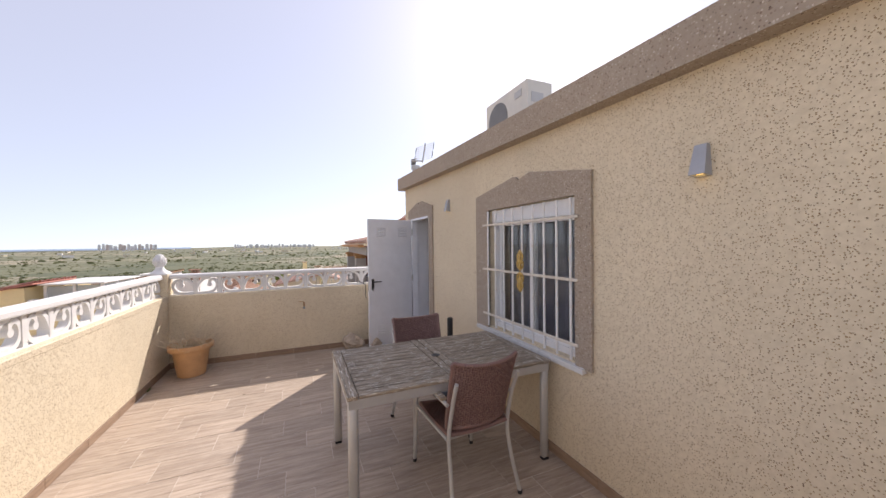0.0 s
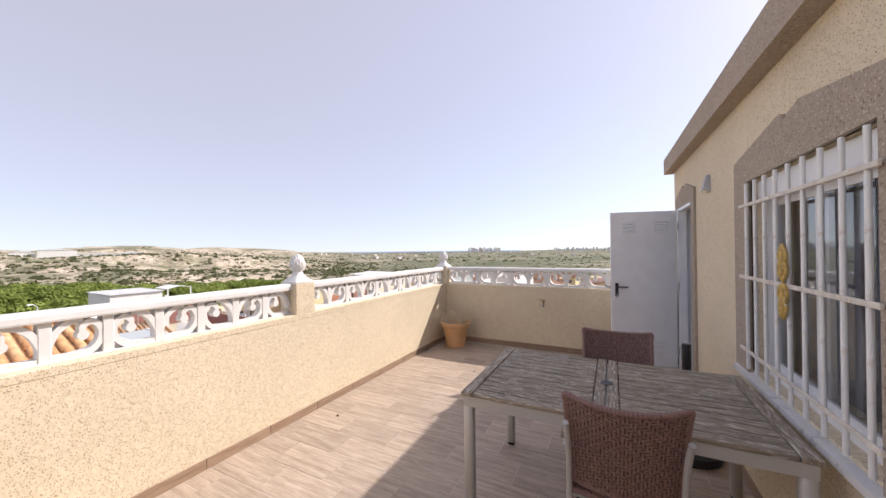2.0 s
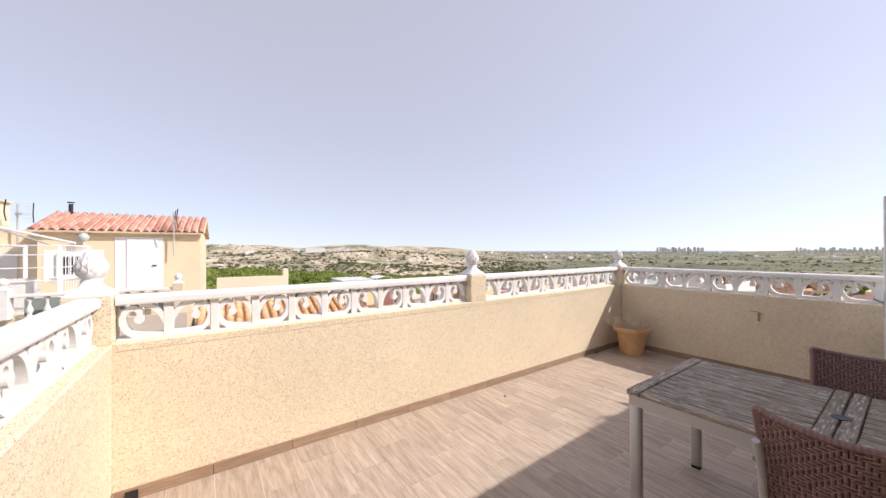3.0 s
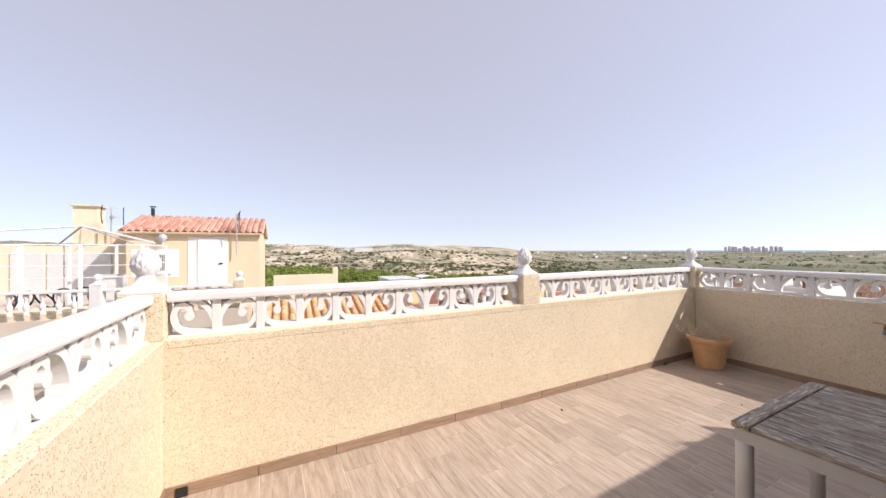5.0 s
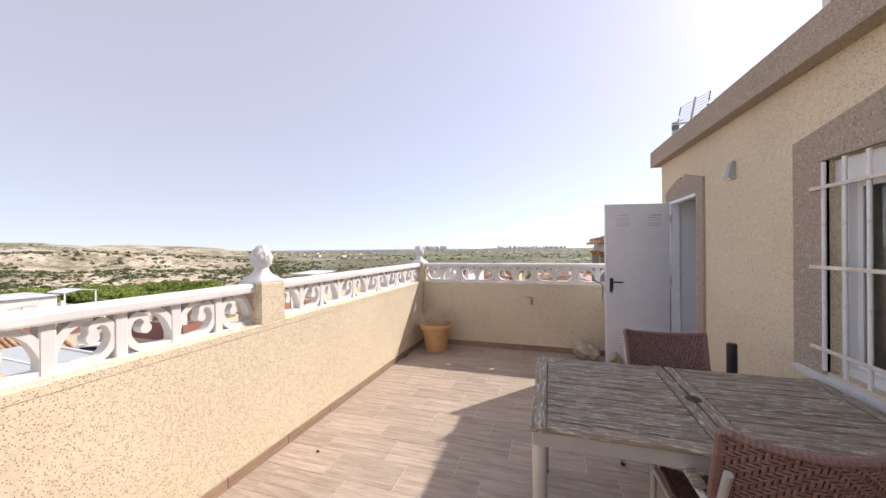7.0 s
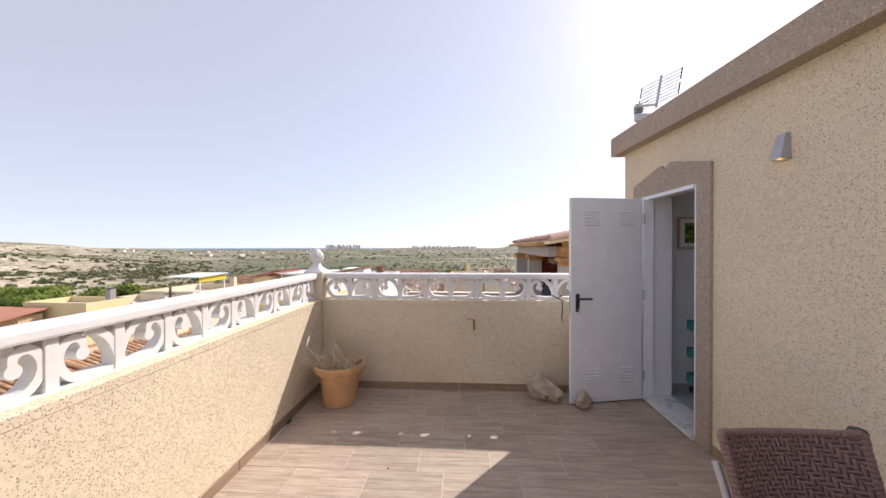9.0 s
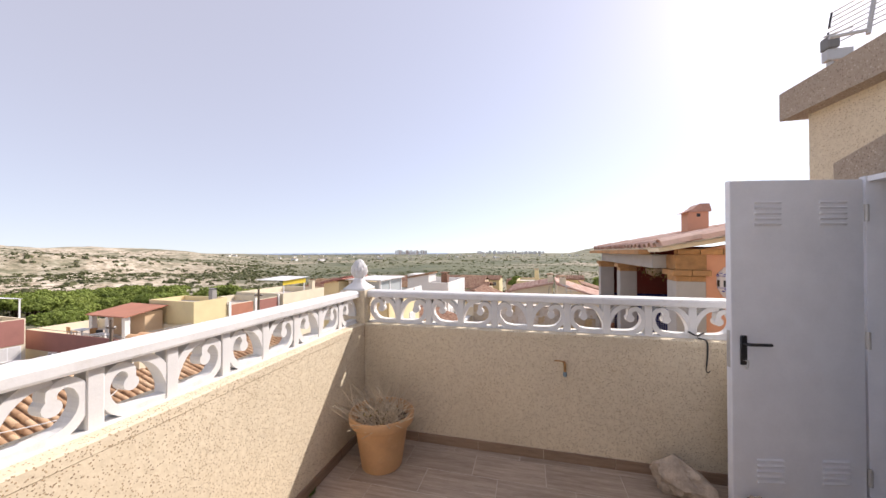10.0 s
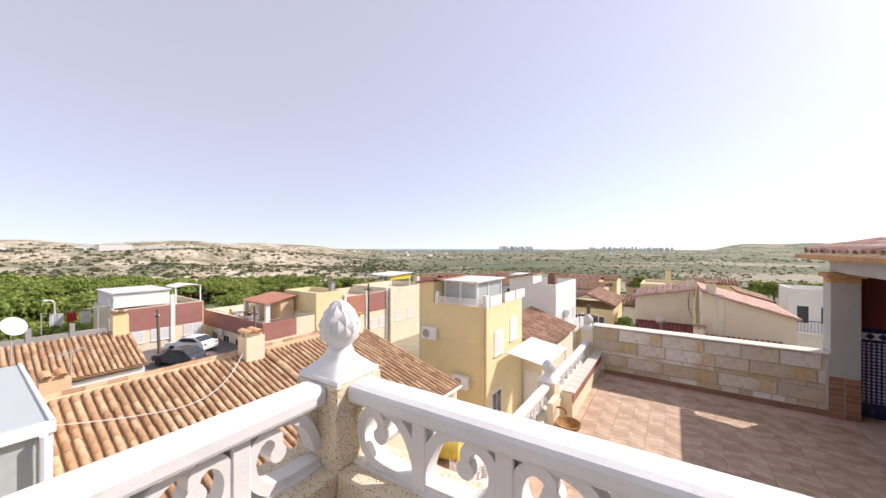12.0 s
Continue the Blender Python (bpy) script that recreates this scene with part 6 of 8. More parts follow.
def sun_room():
    e = thing("glass_sunroom", "white-framed sunroom with milky roof panels", "sunroom")
    y1 = 6.12
    part("wall", slab(-14.0, -9.6, 2.5, y1 - 0.1, -9.0, -2.9), CREAM, e)
    for k in range(4):
        part("roof_panel", slab(-14.2, -9.35, y1 - 0.97 - k * 0.95, y1 - 0.04 - k * 0.95, -1.235, -1.21), FROSTED, e)
        part("rafter", slab(-14.2, -9.35, y1 - 1.01 - k * 0.95, y1 - 0.96 - k * 0.95, -1.26, -1.19), WHITE_FRAME, e)
    part("edge_beam", slab(-14.25, -9.30, y1 - 0.05, y1 + 0.02, -1.32, -1.17, 0.01), WHITE_FRAME, e)
    part("front_beam", slab(-9.36, -9.26, 2.4, y1 + 0.02, -1.36, -1.17, 0.01), WHITE_FRAME, e)
    for y in (y1 - 0.05, y1 - 1.5, y1 - 2.95):
        part("post", slab(-9.42, -9.32, y - 0.06, y + 0.04, -2.9, -1.36), WHITE_FRAME, e)
    part("downpipe", tube(bmesh.new(), [(-9.24, y1 - 0.12, -1.36), (-9.24, y1 - 0.12, -6.0)], 0.05, 8), WHITE_FRAME, e)
    part("glazing", slab(-9.40, -9.38, 2.5, y1 - 0.1, -2.9, -1.36), FROSTED, e)
    part("side_wall", slab(-14.0, -9.45, y1 - 0.08, y1 - 0.02, -2.9, -1.34), CREAM, e)


sun_room()


def roof_a():
    e = thing("tiled_house", "white house with brown clay-tiled roof and chimney", "house", "houses of the neighbourhood")
    part("wall", extrude([(-25.5, -12.5), (-21.5, -12.5), (-21.5, -3.95), (-24.5, -2.8), (-25.5, -2.9)], 8.3, "y", 2.0), WHITE_WALL, e)
    tile_roof(e, (-24.5, 1.8, -2.62), (0, 1, 0), (3.2, 0, -1.13), 8.6, 3.4, CLAY, 0.21, 0.36, 0, 0.07)
    chimney(e, -24.3, 10.0, -3.2, -1.75, YELLOW, CLAY, 0.3)
    for y in (5.5, 7.2, 8.8):
        opening(e, "E", (-21.5, y), -5.6, 1.1, 1.0)
    chimney(e, -18.2, 7.1, -4.5, -2.75, PEACH, CLAY_ORANGE, 0.36)


roof_a()
yagi(-19.0, 7.6, -4.4, 40, 2.3)
yagi(-24.2, 9.2, -2.7, 10, 1.5)
dish(-22.5, 5.6, -3.2, 150, 0.5)
dish(-21.6, 6.41, -2.1, 120, 0.38, 6.0)
setting("house_wall_low", slab(-19.5, -16.5, 4.0, 7.9, -12.5, -4.4), WHITE_WALL, "low white outbuilding", "wall")


def row_houses():
    # red-banded terrace houses across the street
    e = house_block("row_house", "cream row house with red-brown band and corrugated roof", -50, -42, 13.3, 20.2, -12.5, -4.6, CREAM, 0.7)
    for a, b in ((14.2, 17.2), (17.8, 20.1)):
        part("red_band", slab(-42, -41.94, a, b, -6.0, -3.95), RED_BAND, e)
    for y in (14.6, 16.6, 19.2):
        opening(e, "E", (-42, y), -7.2, 1.5, 1.1, True)
    part("pier", slab(-42, -41.86, 17.35, 17.65, -12.5, -2.9), WHITE_WALL, e)
    for k in range(16):
        part("roof_sheet", slab(-49.5, -43.2, 13.4 + k * 0.28, 13.4 + k * 0.28 + 0.25, -2.55 + 0.02 * (k % 2), -2.5 + 0.02 * (k % 2)), SHEET, e)
    part("upper_wall", slab(-49.3, -43.4, 13.5, 17.7, -3.9, -2.6), WHITE_WALL, e)
    part("canopy", extrude([(18.2, -2.45), (19.4, -2.2), (20.6, -2.4), (20.6, -2.36), (19.4, -2.14), (18.2, -2.40)], 3.0, "x", -46.5), WHITE_FRAME, e)
    for y in (18.3, 20.5):
        part("canopy_post", slab(-43.7, -43.6, y - 0.05, y + 0.05, -4.6, -2.4), WHITE_FRAME, e)
    # second house, corner with terrace
    e = house_block("row_house", "cream corner house with red band and roof terrace", -45, -32, 21.3, 26.7, -12.5, -6.2, CREAM, 0.9)
    part("red_band", slab(-44.9, -32.0, 21.24, 21.3, -6.9, -5.25), RED_BAND, e)
    part("red_band", slab(-32.0, -31.94, 21.24, 24.6, -6.9, -5.25), RED_BAND, e)
    part("railing", tube(bmesh.new(), [(-44.9, 21.3, -5.05), (-32.0, 21.3, -5.05), (-32.0, 26.6, -5.05)], 0.03, 6), CONCRETE, e)
    for x in (-42, -39.3, -36.6):
        opening(e, "S", (21.3, x), -8.6, 1.3, 1.2)
    for y in (22.5, 25.4):
        opening(e, "E", (-32, y), -9.2, 1.2, 1.2, True)
    # roof shed on it
    part("roof_shed_wall", slab(-40.0, -35.5, 25.0, 26.5, -6.18, -3.9), PEACH, e)
    for x in (-40, -37.8, -35.6):
        part("shed_pier", slab(x - 0.2, x + 0.2, 23.4, 23.8, -6.18, -4.1), WHITE_WALL, e)
    part("shed_roof", extrude([(23.2, -4.1), (26.7, -3.55), (26.7, -3.45), (23.2, -4.0)], 5.2, "x", -40.3), ORANGE_BAND, e)
    ac_unit(-40.2, 21.25, -7.4, "S")
    ac_unit(-35.0, 21.25, -7.6, "S")
    ac_unit(-31.95, 22.1, -7.9, "E")
    ac_unit(-31.95, 23.3, -7.8, "E")
    # yellow stair tower and the rest of the row
    e = house_block("row_house", "yellow house with plain blind gable wall", -38, -32, 26.9, 30.4, -12.5, -3.6, YELLOW, 0.5)
    chimney(e, -33, 29.6, -3.6, -2.3, CONCRETE, CONCRETE, 0.25)
    e = house_block("row_house", "cream house with orange-red band and white piers", -39, -32, 30.5, 37.5, -12.5, -4.6, CREAM, 0.7)
    part("red_band", slab(-32, -31.94, 30.7, 33.6, -6.2, -3.95), ORANGE_BAND, e)
    part("red_band", slab(-32, -31.94, 34.2, 37.3, -6.2, -3.95), RED_BAND, e)
    for y in (30.6, 33.9, 37.4):
        part("pier", slab(-32, -31.82, y - 0.14, y + 0.14, -12.5, -3.6), WHITE_WALL, e)
    for y in (31.6, 33.0, 35.2, 36.6):
        opening(e, "E", (-32, y), -8.4, 1.1, 1.2, True)
    e = house_block("row_house", "cream house with yellow awning on its terrace", -39, -31.5, 37.7, 46, -12.5, -4.4, CREAM, 0.8)
    part("awning", extrude([(38.3, -2.05), (42.9, -1.85), (42.9, -1.80), (38.3, -2.0)], 4.6, "x", -36.5), SHEET, e)
    part("awning_cloth", slab(-32.2, -32.16, 38.4, 42.6, -2.62, -2.05), AWNING, e)
    for y in (38.6, 42.4):
        part("awning_post", slab(-32.3, -32.2, y - 0.05, y + 0.05, -4.4, -2.05), WHITE_FRAME, e)
    for y in (39.0, 41.5, 44.5):
        opening(e, "E", (-31.5, y), -8.0, 1.1, 1.3, True)
    chimney(e, -33, 45, -4.4, -2.6, CREAM, CLAY, 0.3)
    # fence line further along
    b = thing("boundary_wall", "long grey rendered boundary wall with posts", "wall")
    part("wall", slab(-42.2, -42.0, -6, 13.2, -12.5, -5.3), CONCRETE, b)
    for k in range(9):
        part("post", slab(-42.25, -41.95, -5.5 + k * 2.3, -5.2 + k * 2.3, -12.5, -4.6), CONCRETE, b)
    b = thing("red_wall", "low red-brown street wall", "wall")
    part("wall", slab(-38.2, -38.0, 0, 13.0, -12.5, -6.8), RED_BAND, b)
    road = setting("road", slab(-41.5, -27.0, 0, 21.0, -12.5, -7.9), ASPHALT, "worn grey street between the houses", "street")


row_houses()


def terrace_clutter():
    def table_at(x, y, z):
        e = thing("terrace_table", "small table on a roof terrace", "table", "roof terrace furniture", pose(x, y, z))
        part("top", slab(-0.8, 0.8, -0.45, 0.45, 0.70, 0.74), SHUTTER, e)
        for a in (-0.7, 0.7):
            for c in (-0.38, 0.38):
                part("leg", slab(a - 0.03, a + 0.03, c - 0.03, c + 0.03, 0, 0.70), SHUTTER, e)
    table_at(-37.0, 22.6, -6.18)
    table_at(-41.0, 23.3, -6.18)
    for i, (x, y, c) in enumerate(((-42.2, 23.2, BRICK), (-39.6, 23.4, BRICK), (-36.2, 22.2, WHITE_FRAME), (-37.9, 22.8, BLACK))):
        e = thing("terrace_chair", "simple garden chair on a roof terrace", "chair", "roof terrace furniture", pose(x, y, -6.18, 0, 0, 70 * i))
        part("seat", slab(-0.25, 0.25, -0.25, 0.25, 0.40, 0.46), c, e)
        part("backrest", slab(-0.25, 0.25, -0.28, -0.23, 0.46, 0.95), c, e)
        for a in (-0.22, 0.22):
            for d in (-0.22, 0.22):
                part("leg", slab(a - 0.02, a + 0.02, d - 0.02, d + 0.02, 0, 0.40), c, e)


terrace_clutter()


def pole(x, y, z0, z1, lean=0.0):
    e = thing("utility_pole", "weathered wooden utility pole", "utility pole", "utility poles", pose(x, y, z0))
    part("post", tube(bmesh.new(), [(0, 0, 0), (lean, lean * 0.3, z1 - z0)], [0.16, 0.10], 10), WOOD_POLE, e)
    part("crossarm", slab(lean - 0.5, lean + 0.5, lean * 0.3 - 0.06, lean * 0.3 + 0.06, z1 - z0 - 0.7, z1 - z0 - 0.58), WOOD_POLE, e)
    for s in (-0.4, 0, 0.4):
        part("insulator", lathe(bmesh.new(), [(0.04, 0), (0.05, 0.06), (0.02, 0.12)], 8, (lean + s, lean * 0.3, z1 - z0 - 0.58)), WHITE_FRAME, e)


pole(-37.5, 15.4, -12.5, -3.6, -0.5)
pole(-31.3, 20.2, -10.7, -3.4)
pole(-28.5, 31.0, -12.5, -2.2)


def car(at, paint, label):
    e = thing("car", label, "car", "parked cars", at)
    prof = [(-2.0, 0.35), (-2.05, 0.62), (-1.95, 0.80), (-1.0, 0.92), (-0.35, 1.36), (0.9, 1.42), (1.65, 1.02), (2.0, 0.95), (2.08, 0.55), (2.0, 0.33)]
    b = extrude(prof, 1.66, "y", -0.83)
    for v in b.verts:
        if v.co.z > 1.0:
            v.co.y *= 0.84
    smooth(part("body", b, paint, e), 30)
    for s in (-1, 1):
        w = extrude([(-0.80, 0.96), (-0.30, 1.30), (0.85, 1.35), (1.40, 1.02)], 0.01, "y", s * 0.775 - 0.005)
        part("side_window", w, DARK_GLASS, e)
        for x in (-1.3, 1.3):
            t = part("tyre", lathe(bmesh.new(), [(0.19, -0.1), (0.31, -0.1), (0.32, 0.0), (0.31, 0.1), (0.19, 0.1)], 18), BLACK, e)
            t.matrix_basis = pose(x, s * 0.77, 0.32, 90, 0, 0)
            part("rim", lathe(bmesh.new(), [(0.19, -0.09), (0.19, 0.09)], 12), ALU, t)
    ws = bmesh.new()
    q = [ws.verts.new(p) for p in ((-0.98, -0.72, 0.95), (-0.98, 0.72, 0.95), (-0.38, 0.62, 1.355), (-0.38, -0.62, 1.355))]
    ws.faces.new(q)
    bmesh.ops.translate(ws, verts=ws.verts[:], vec=(-0.012, 0, 0.012))
    part("windscreen", ws, DARK_GLASS, e)
    rw = bmesh.new()
    q = [rw.verts.new(p) for p in ((0.95, -0.62, 1.41), (0.95, 0.62, 1.41), (1.60, 0.70, 1.06), (1.60, -0.70, 1.06))]
    rw.faces.new(q)
    bmesh.ops.translate(rw, verts=rw.verts[:], vec=(0.012, 0, 0.012))
    part("rear_window", rw, DARK_GLASS, e)
    for s in (-0.6, 0.6):
        part("headlight", slab(-2.07, -2.0, s - 0.16, s + 0.16, 0.62, 0.76, 0.02), SHUTTER, e)
        part("tail_light", slab(2.02, 2.09, s - 0.14, s + 0.14, 0.72, 0.90, 0.02), RED_BAND, e)


car(pose(-38.0, 17.8, -7.9, 0, 0, 25), WHITE_FRAME, "white hatchback parked in the street")
car(pose(-34.4, 15.8, -7.9, 0, 0, 20), plain("dark_grey_car_paint", (0.07, 0.075, 0.085), 0.3, 0.3), "dark grey car parked in the street")


# ---- yellow house and others to the north-west ----
def yellow_house():
    e = house_block("town_house", "yellow three-storey house with glazed roof room", -11.5, -7.69, 18.6, 22.8, -12.5, -1.75, YELLOW, 0.75)
    part("stair_tower", slab(-11.5, -10.6, 18.6, 22.8, -1.0, 0.02), YELLOW, e)
    tile_roof(e, (-10.3, 18.5, 0.20), (0, 1, 0), (-1.35, 0, -0.28), 2.6, 1.4, CLAY_RED, 0.24, 0.36, 0, 0.05)
    part("canopy", slab(-10.4, -8.3, 18.9, 22.0, 0.06, 0.12), SHEET, e)
    for x, y in ((-10.3, 19.2), (-9.4, 19.2), (-8.5, 19.2), (-8.5, 20.3), (-8.5, 21.8)):
        part("room_post", slab(x - 0.05, x + 0.05, y - 0.05, y + 0.05, -1.72, 0.06), WHITE_FRAME, e)
    part("room_glass", slab(-10.3, -8.5, 19.19, 19.21, -1.0, 0.0), FROSTED, e)
    part("room_glass", slab(-8.51, -8.49, 19.2, 21.8, -1.0, 0.0), FROSTED, e)
    part("room_panel", slab(-10.3, -8.5, 19.17, 19.23, -1.72, -1.0), WHITE_FRAME, e)
    for k in range(5):
        part("rail_slat", slab(-10.5, -7.95, 18.62, 18.66, -0.98 + k * 0.07, -0.94 + k * 0.07), WHITE_FRAME, e)
    for x in (-10.4, -7.78):
        part("rail_pier", slab(x - 0.1, x + 0.1, 18.58, 18.8, -1.0, -0.45), WHITE_WALL, e)
    for k, y in enumerate((19.6, 21.2, 22.6)):
        part("parapet_rail", slab(-7.75, -7.66, y - 0.65, y + 0.55, -1.0, -0.55), WHITE_WALL, e)
    for z in (-2.6, -4.3, -6.0):
        part("string_course", slab(-11.5, -7.69, 18.585, 18.6, z, z + 0.03), CREAM, e)
    part("downpipe", tube(bmesh.new(), [(-7.85, 18.54, -1.1), (-7.85, 18.54, -9.0)], 0.05, 8), YELLOW, e)
    opening(e, "E", (-7.69, 19.8), -3.3, 0.9, 1.1, True)
    opening(e, "E", (-7.69, 21.6), -3.0, 0.9, 1.1, True)
    opening(e, "E", (-7.69, 19.6), -6.2, 1.0, 1.2)
    ac_unit(-10.7, 18.58, -2.75, "S")
    ac_unit(-8.9, 18.58, -4.75, "S")
    # low wing with tiled roof, white awning and patio
    e = thing("patio_house", "low house wing with tiled roof and white slatted patio awning", "house", "houses of the neighbourhood")
    part("wall", slab(-9.5, -6.6, 22.9, 29.5, -12.5, -4.2), CREAM, e)
    tile_roof(e, (-9.5, 22.9, -2.7), (0, 1, 0), (3.0, 0, -1.0), 6.6, 3.3, CLAY_BROWN, 0.26, 0.38, 0, 0.06)
    for k in range(18):
        part("awning_slat", slab(-7.4, -5.45, 20.1 + k * 0.19, 20.1 + k * 0.19 + 0.15, -3.32, -3.28), WHITE_FRAME, e).matrix_basis = Matrix.Translation((-7.4, 0, -3.3)) @ pose(0, 0, 0, 0, 9, 0) @ Matrix.Translation((7.4, 0, 3.3))
    for y in (20.2, 23.4):
        part("awning_post", slab(-5.57, -5.49, y - 0.04, y + 0.04, -8.0, -3.62), WHITE_FRAME, e)
    part("patio", slab(-7.6, -4.2, 15.5, 23.5, -8.2, -7.0), FLAT_ROOF, e)
    part("patio_wall", slab(-4.3, -4.2, 15.5, 23.5, -7.0, -6.2), WHITE_WALL, e)
    part("patio_fence", slab(-7.6, -4.2, 15.5, 15.6, -7.0, -5.9), WHITE_FRAME, e)
    opening(e, "S", (22.9, -7.2), -6.9, 0.8, 1.9, False, True)
    # planters on the patio
    for x, y in ((-5.2, 19.2), (-5.6, 18.4), (-6.9, 17.0)):
        p = thing("potted_plant", "leafy green potted plant on the patio", "plant", "patio plants", pose(x, y, -7.0))
        part("pot", lathe(bmesh.new(), [(0.14, 0), (0.19, 0.3), (0.17, 0.3)], 14), TERRACOTTA, p)
        b = bmesh.new()
        rng = random.Random(int(y * 10))
        for i in range(120):
            c = Vector((rng.gauss(0, 0.16), rng.gauss(0, 0.16), 0.5 + rng.gauss(0, 0.14)))
            d = Vector((rng.gauss(0, 1), rng.gauss(0, 1), rng.gauss(0.3, 0.8))).normalized() * 0.14
            q = d.cross(Vector((0.2, 0.1, 1))).normalized() * 0.03
            b.faces.new([b.verts.new(k) for k in (c, c + d * 0.5 + q, c + d, c + d * 0.5 - q)])
        part("leaves", b, LEAF_GREEN, p)


LEAF_GREEN = plain("bright_leaf", (0.10, 0.17, 0.03), 0.6, vary=0.4, scale=3, relief=0.0)
yellow_house()


def white_houses():
    e = house_block("town_house", "white house with blind gable and roof terrace", -11.5, -7.9, 30.0, 36.0, -12.5, -1.6, WHITE_WALL, 0.6)
    part("stair_tower", slab(-11.5, -9.6, 30.0, 32.0, -1.0, -0.35), WHITE_WALL, e)
    tile_roof(e, (-9.5, 29.9, -0.25), (0, 1, 0), (-2.1, 0, -0.4), 2.2, 2.1, CLAY, 0.26, 0.38, 0, 0.06)
    chimney(e, -8.6, 31.5, -1.6, -0.4, CLAY_BROWN, CLAY_BROWN, 0.28)
    for y in (31.2, 33.4, 35.2):
        opening(e, "E", (-7.9, y), -4.4, 1.0, 1.2, True)
        part("balcony", slab(-7.9, -7.2, y - 0.7, y + 0.7, -4.9, -4.75), WHITE_WALL, e)
        part("balcony_rail", slab(-7.24, -7.2, y - 0.7, y + 0.7, -4.75, -3.9), WHITE_FRAME, e)
    ac_unit(-7.88, 32.3, -3.6, "E")
    e = house_block("town_house", "yellow houses with brown tiled roofs behind", -12.5, -5.2, 38.0, 44.0, -12.5, -3.8, YELLOW)
    tile_roof(e, (-7.4, 37.8, -2.5), (0, 1, 0), (2.4, 0, -0.9), 6.4, 2.6, CLAY_BROWN, 0.3, 0.4, 0)
    tile_roof(e, (-7.4, 37.8, -2.5), (0, 1, 0), (-2.4, 0, -0.9), 6.4, 2.6, CLAY_BROWN, 0.3, 0.4, 0)
    for x in (-8.2, -6.4):
        opening(e, "S", (38.0, x), -5.6, 1.0, 1.2)
    # houses behind the stone wall
    e = thing("town_house", "cream house with pitched tiled roof and blind wall", "house", "houses of the neighbourhood")
    part("wall", extrude([(-3.46, -12.5), (0.41, -12.5), (0.41, -1.56), (-3.46, -2.34)], 5.6, "y", 37.1), CREAM, e)
    tile_roof(e, (0.56, 36.85, -1.43), (0, 1, 0), (-1, 0, -0.202), 6.1, 4.34, CLAY_PINK, 0.26, 0.4, 0)
    chimney(e, 0.26, 37.70, -1.96, -0.81, CREAM, CLAY, 0.25)
    part("cable", tube(bmesh.new(), spline([(0.16, 37.08, -1.76), (0.09, 37.07, -2.76), (0.31, 37.07, -3.56)], 6), 0.015, 5), BLACK, e)
    e = thing("roof_terrace", "dark red tiled lower roof between the cream houses", "roof", "houses of the neighbourhood")
    part("wall", slab(-3.41, 4.56, 29.70, 32.85, -12.5, -4.82), CREAM, e)
    part("wall", slab(-3.41, 0.51, 32.85, 37.07, -12.5, -4.82), CREAM, e)
    tile_roof(e, (-3.41, 37.06, -4.32), (1, 0, 0), (0, -1, -0.16), 3.87, 7.20, CLAY_DARK_RED, 0.26, 0.4, 0)
    tile_roof(e, (0.56, 32.84, -3.97), (1, 0, 0), (0, -1, -0.25), 3.95, 3.0, CLAY_DARK_RED, 0.26, 0.4, 0)
    part("flashing", slab(-3.41, 0.41, 37.00, 37.08, -4.37, -4.15), CLAY_DARK_RED, e)
    chimney(e, 0.51, 32.40, -4.77, -3.47, CREAM, CLAY, 0.28)
    e = thing("town_house", "cream house with long sloping pink tiled roof", "house", "houses of the neighbourhood")
    part("wall", extrude([(0.72, -12.5), (5.07, -12.5), (5.07, -2.51), (0.72, -1.25)], 6.5, "y", 32.9), CREAM, e)
    tile_roof(e, (0.69, 32.70, -1.13), (0, 1, 0), (1, 0, -0.298), 6.9, 4.74, CLAY_PINK, 0.26, 0.4, 0)
    chimney(e, 1.19, 33.50, -1.65, -0.70, CREAM, CLAY, 0.25)
    e = house_block("town_house", "yellow house with tiled eaves further back", 1.58, 5.2, 56.7, 62.70, -11.5, -2.61, YELLOW)
    tile_roof(e, (1.38, 58.30, -2.11), (1, 0, 0), (0, -1.8, -0.45), 4.02, 1.9, CLAY_BROWN, 0.3, 0.4, 0)
    opening(e, "S", (56.7, 3.79), -3.76, 0.9, 0.6)
    e = house_block("town_house", "plain yellow flat-roofed house further back", -4.28, 0.87, 53.9, 59.90, -11.5, -3.02, YELLOW, 0.3)
    chimney(e, -1.43, 55.90, -3.02, -1.22, YELLOW, CLAY, 0.3)
    e = house_block("town_house", "yellow house with stepped tiled roof", 4.33, 6.76, 48.3, 54.30, -11.5, -3.48, YELLOW)
    tile_roof(e, (4.23, 48.10, -2.55), (0, 1, 0), (1, 0, -0.300), 6.2, 2.88, CLAY_BROWN, 0.3, 0.4, 0)
    e = house_block("town_house", "white flat-roofed house with balconies", 7.28, 13.28, 45.5, 49.00, -12.5, -2.31, WHITE_WALL, 0.6)
    for x in (8.08, 9.48, 11.68):
        opening(e, "S", (45.5, x), -4.61, 0.8, 1.5)
    part("balcony", slab(7.18, 10.68, 44.70, 45.50, -5.36, -5.21), WHITE_WALL, e)
    for k in range(18):
        part("balcony_bar", slab(7.23 + k * 0.195, 7.25 + k * 0.195, 44.72, 44.74, -5.21, -4.31), BLACK, e)
    part("balcony_rail", slab(7.18, 10.68, 44.71, 44.75, -4.31, -4.26), BLACK, e)
    yagi(1.4, 31.78, -4.16, 30, 3.0)
    yagi(1.75, 32.06, -4.16, 70, 2.6)
    dish(-1.61, 35.0, -4.51, 190, 0.34)
    pole(-4.9, 26.0, -12.5, -1.6)
    pole(5.9, 25.0, -12.5, -1.0)
    rng = random.Random(21)
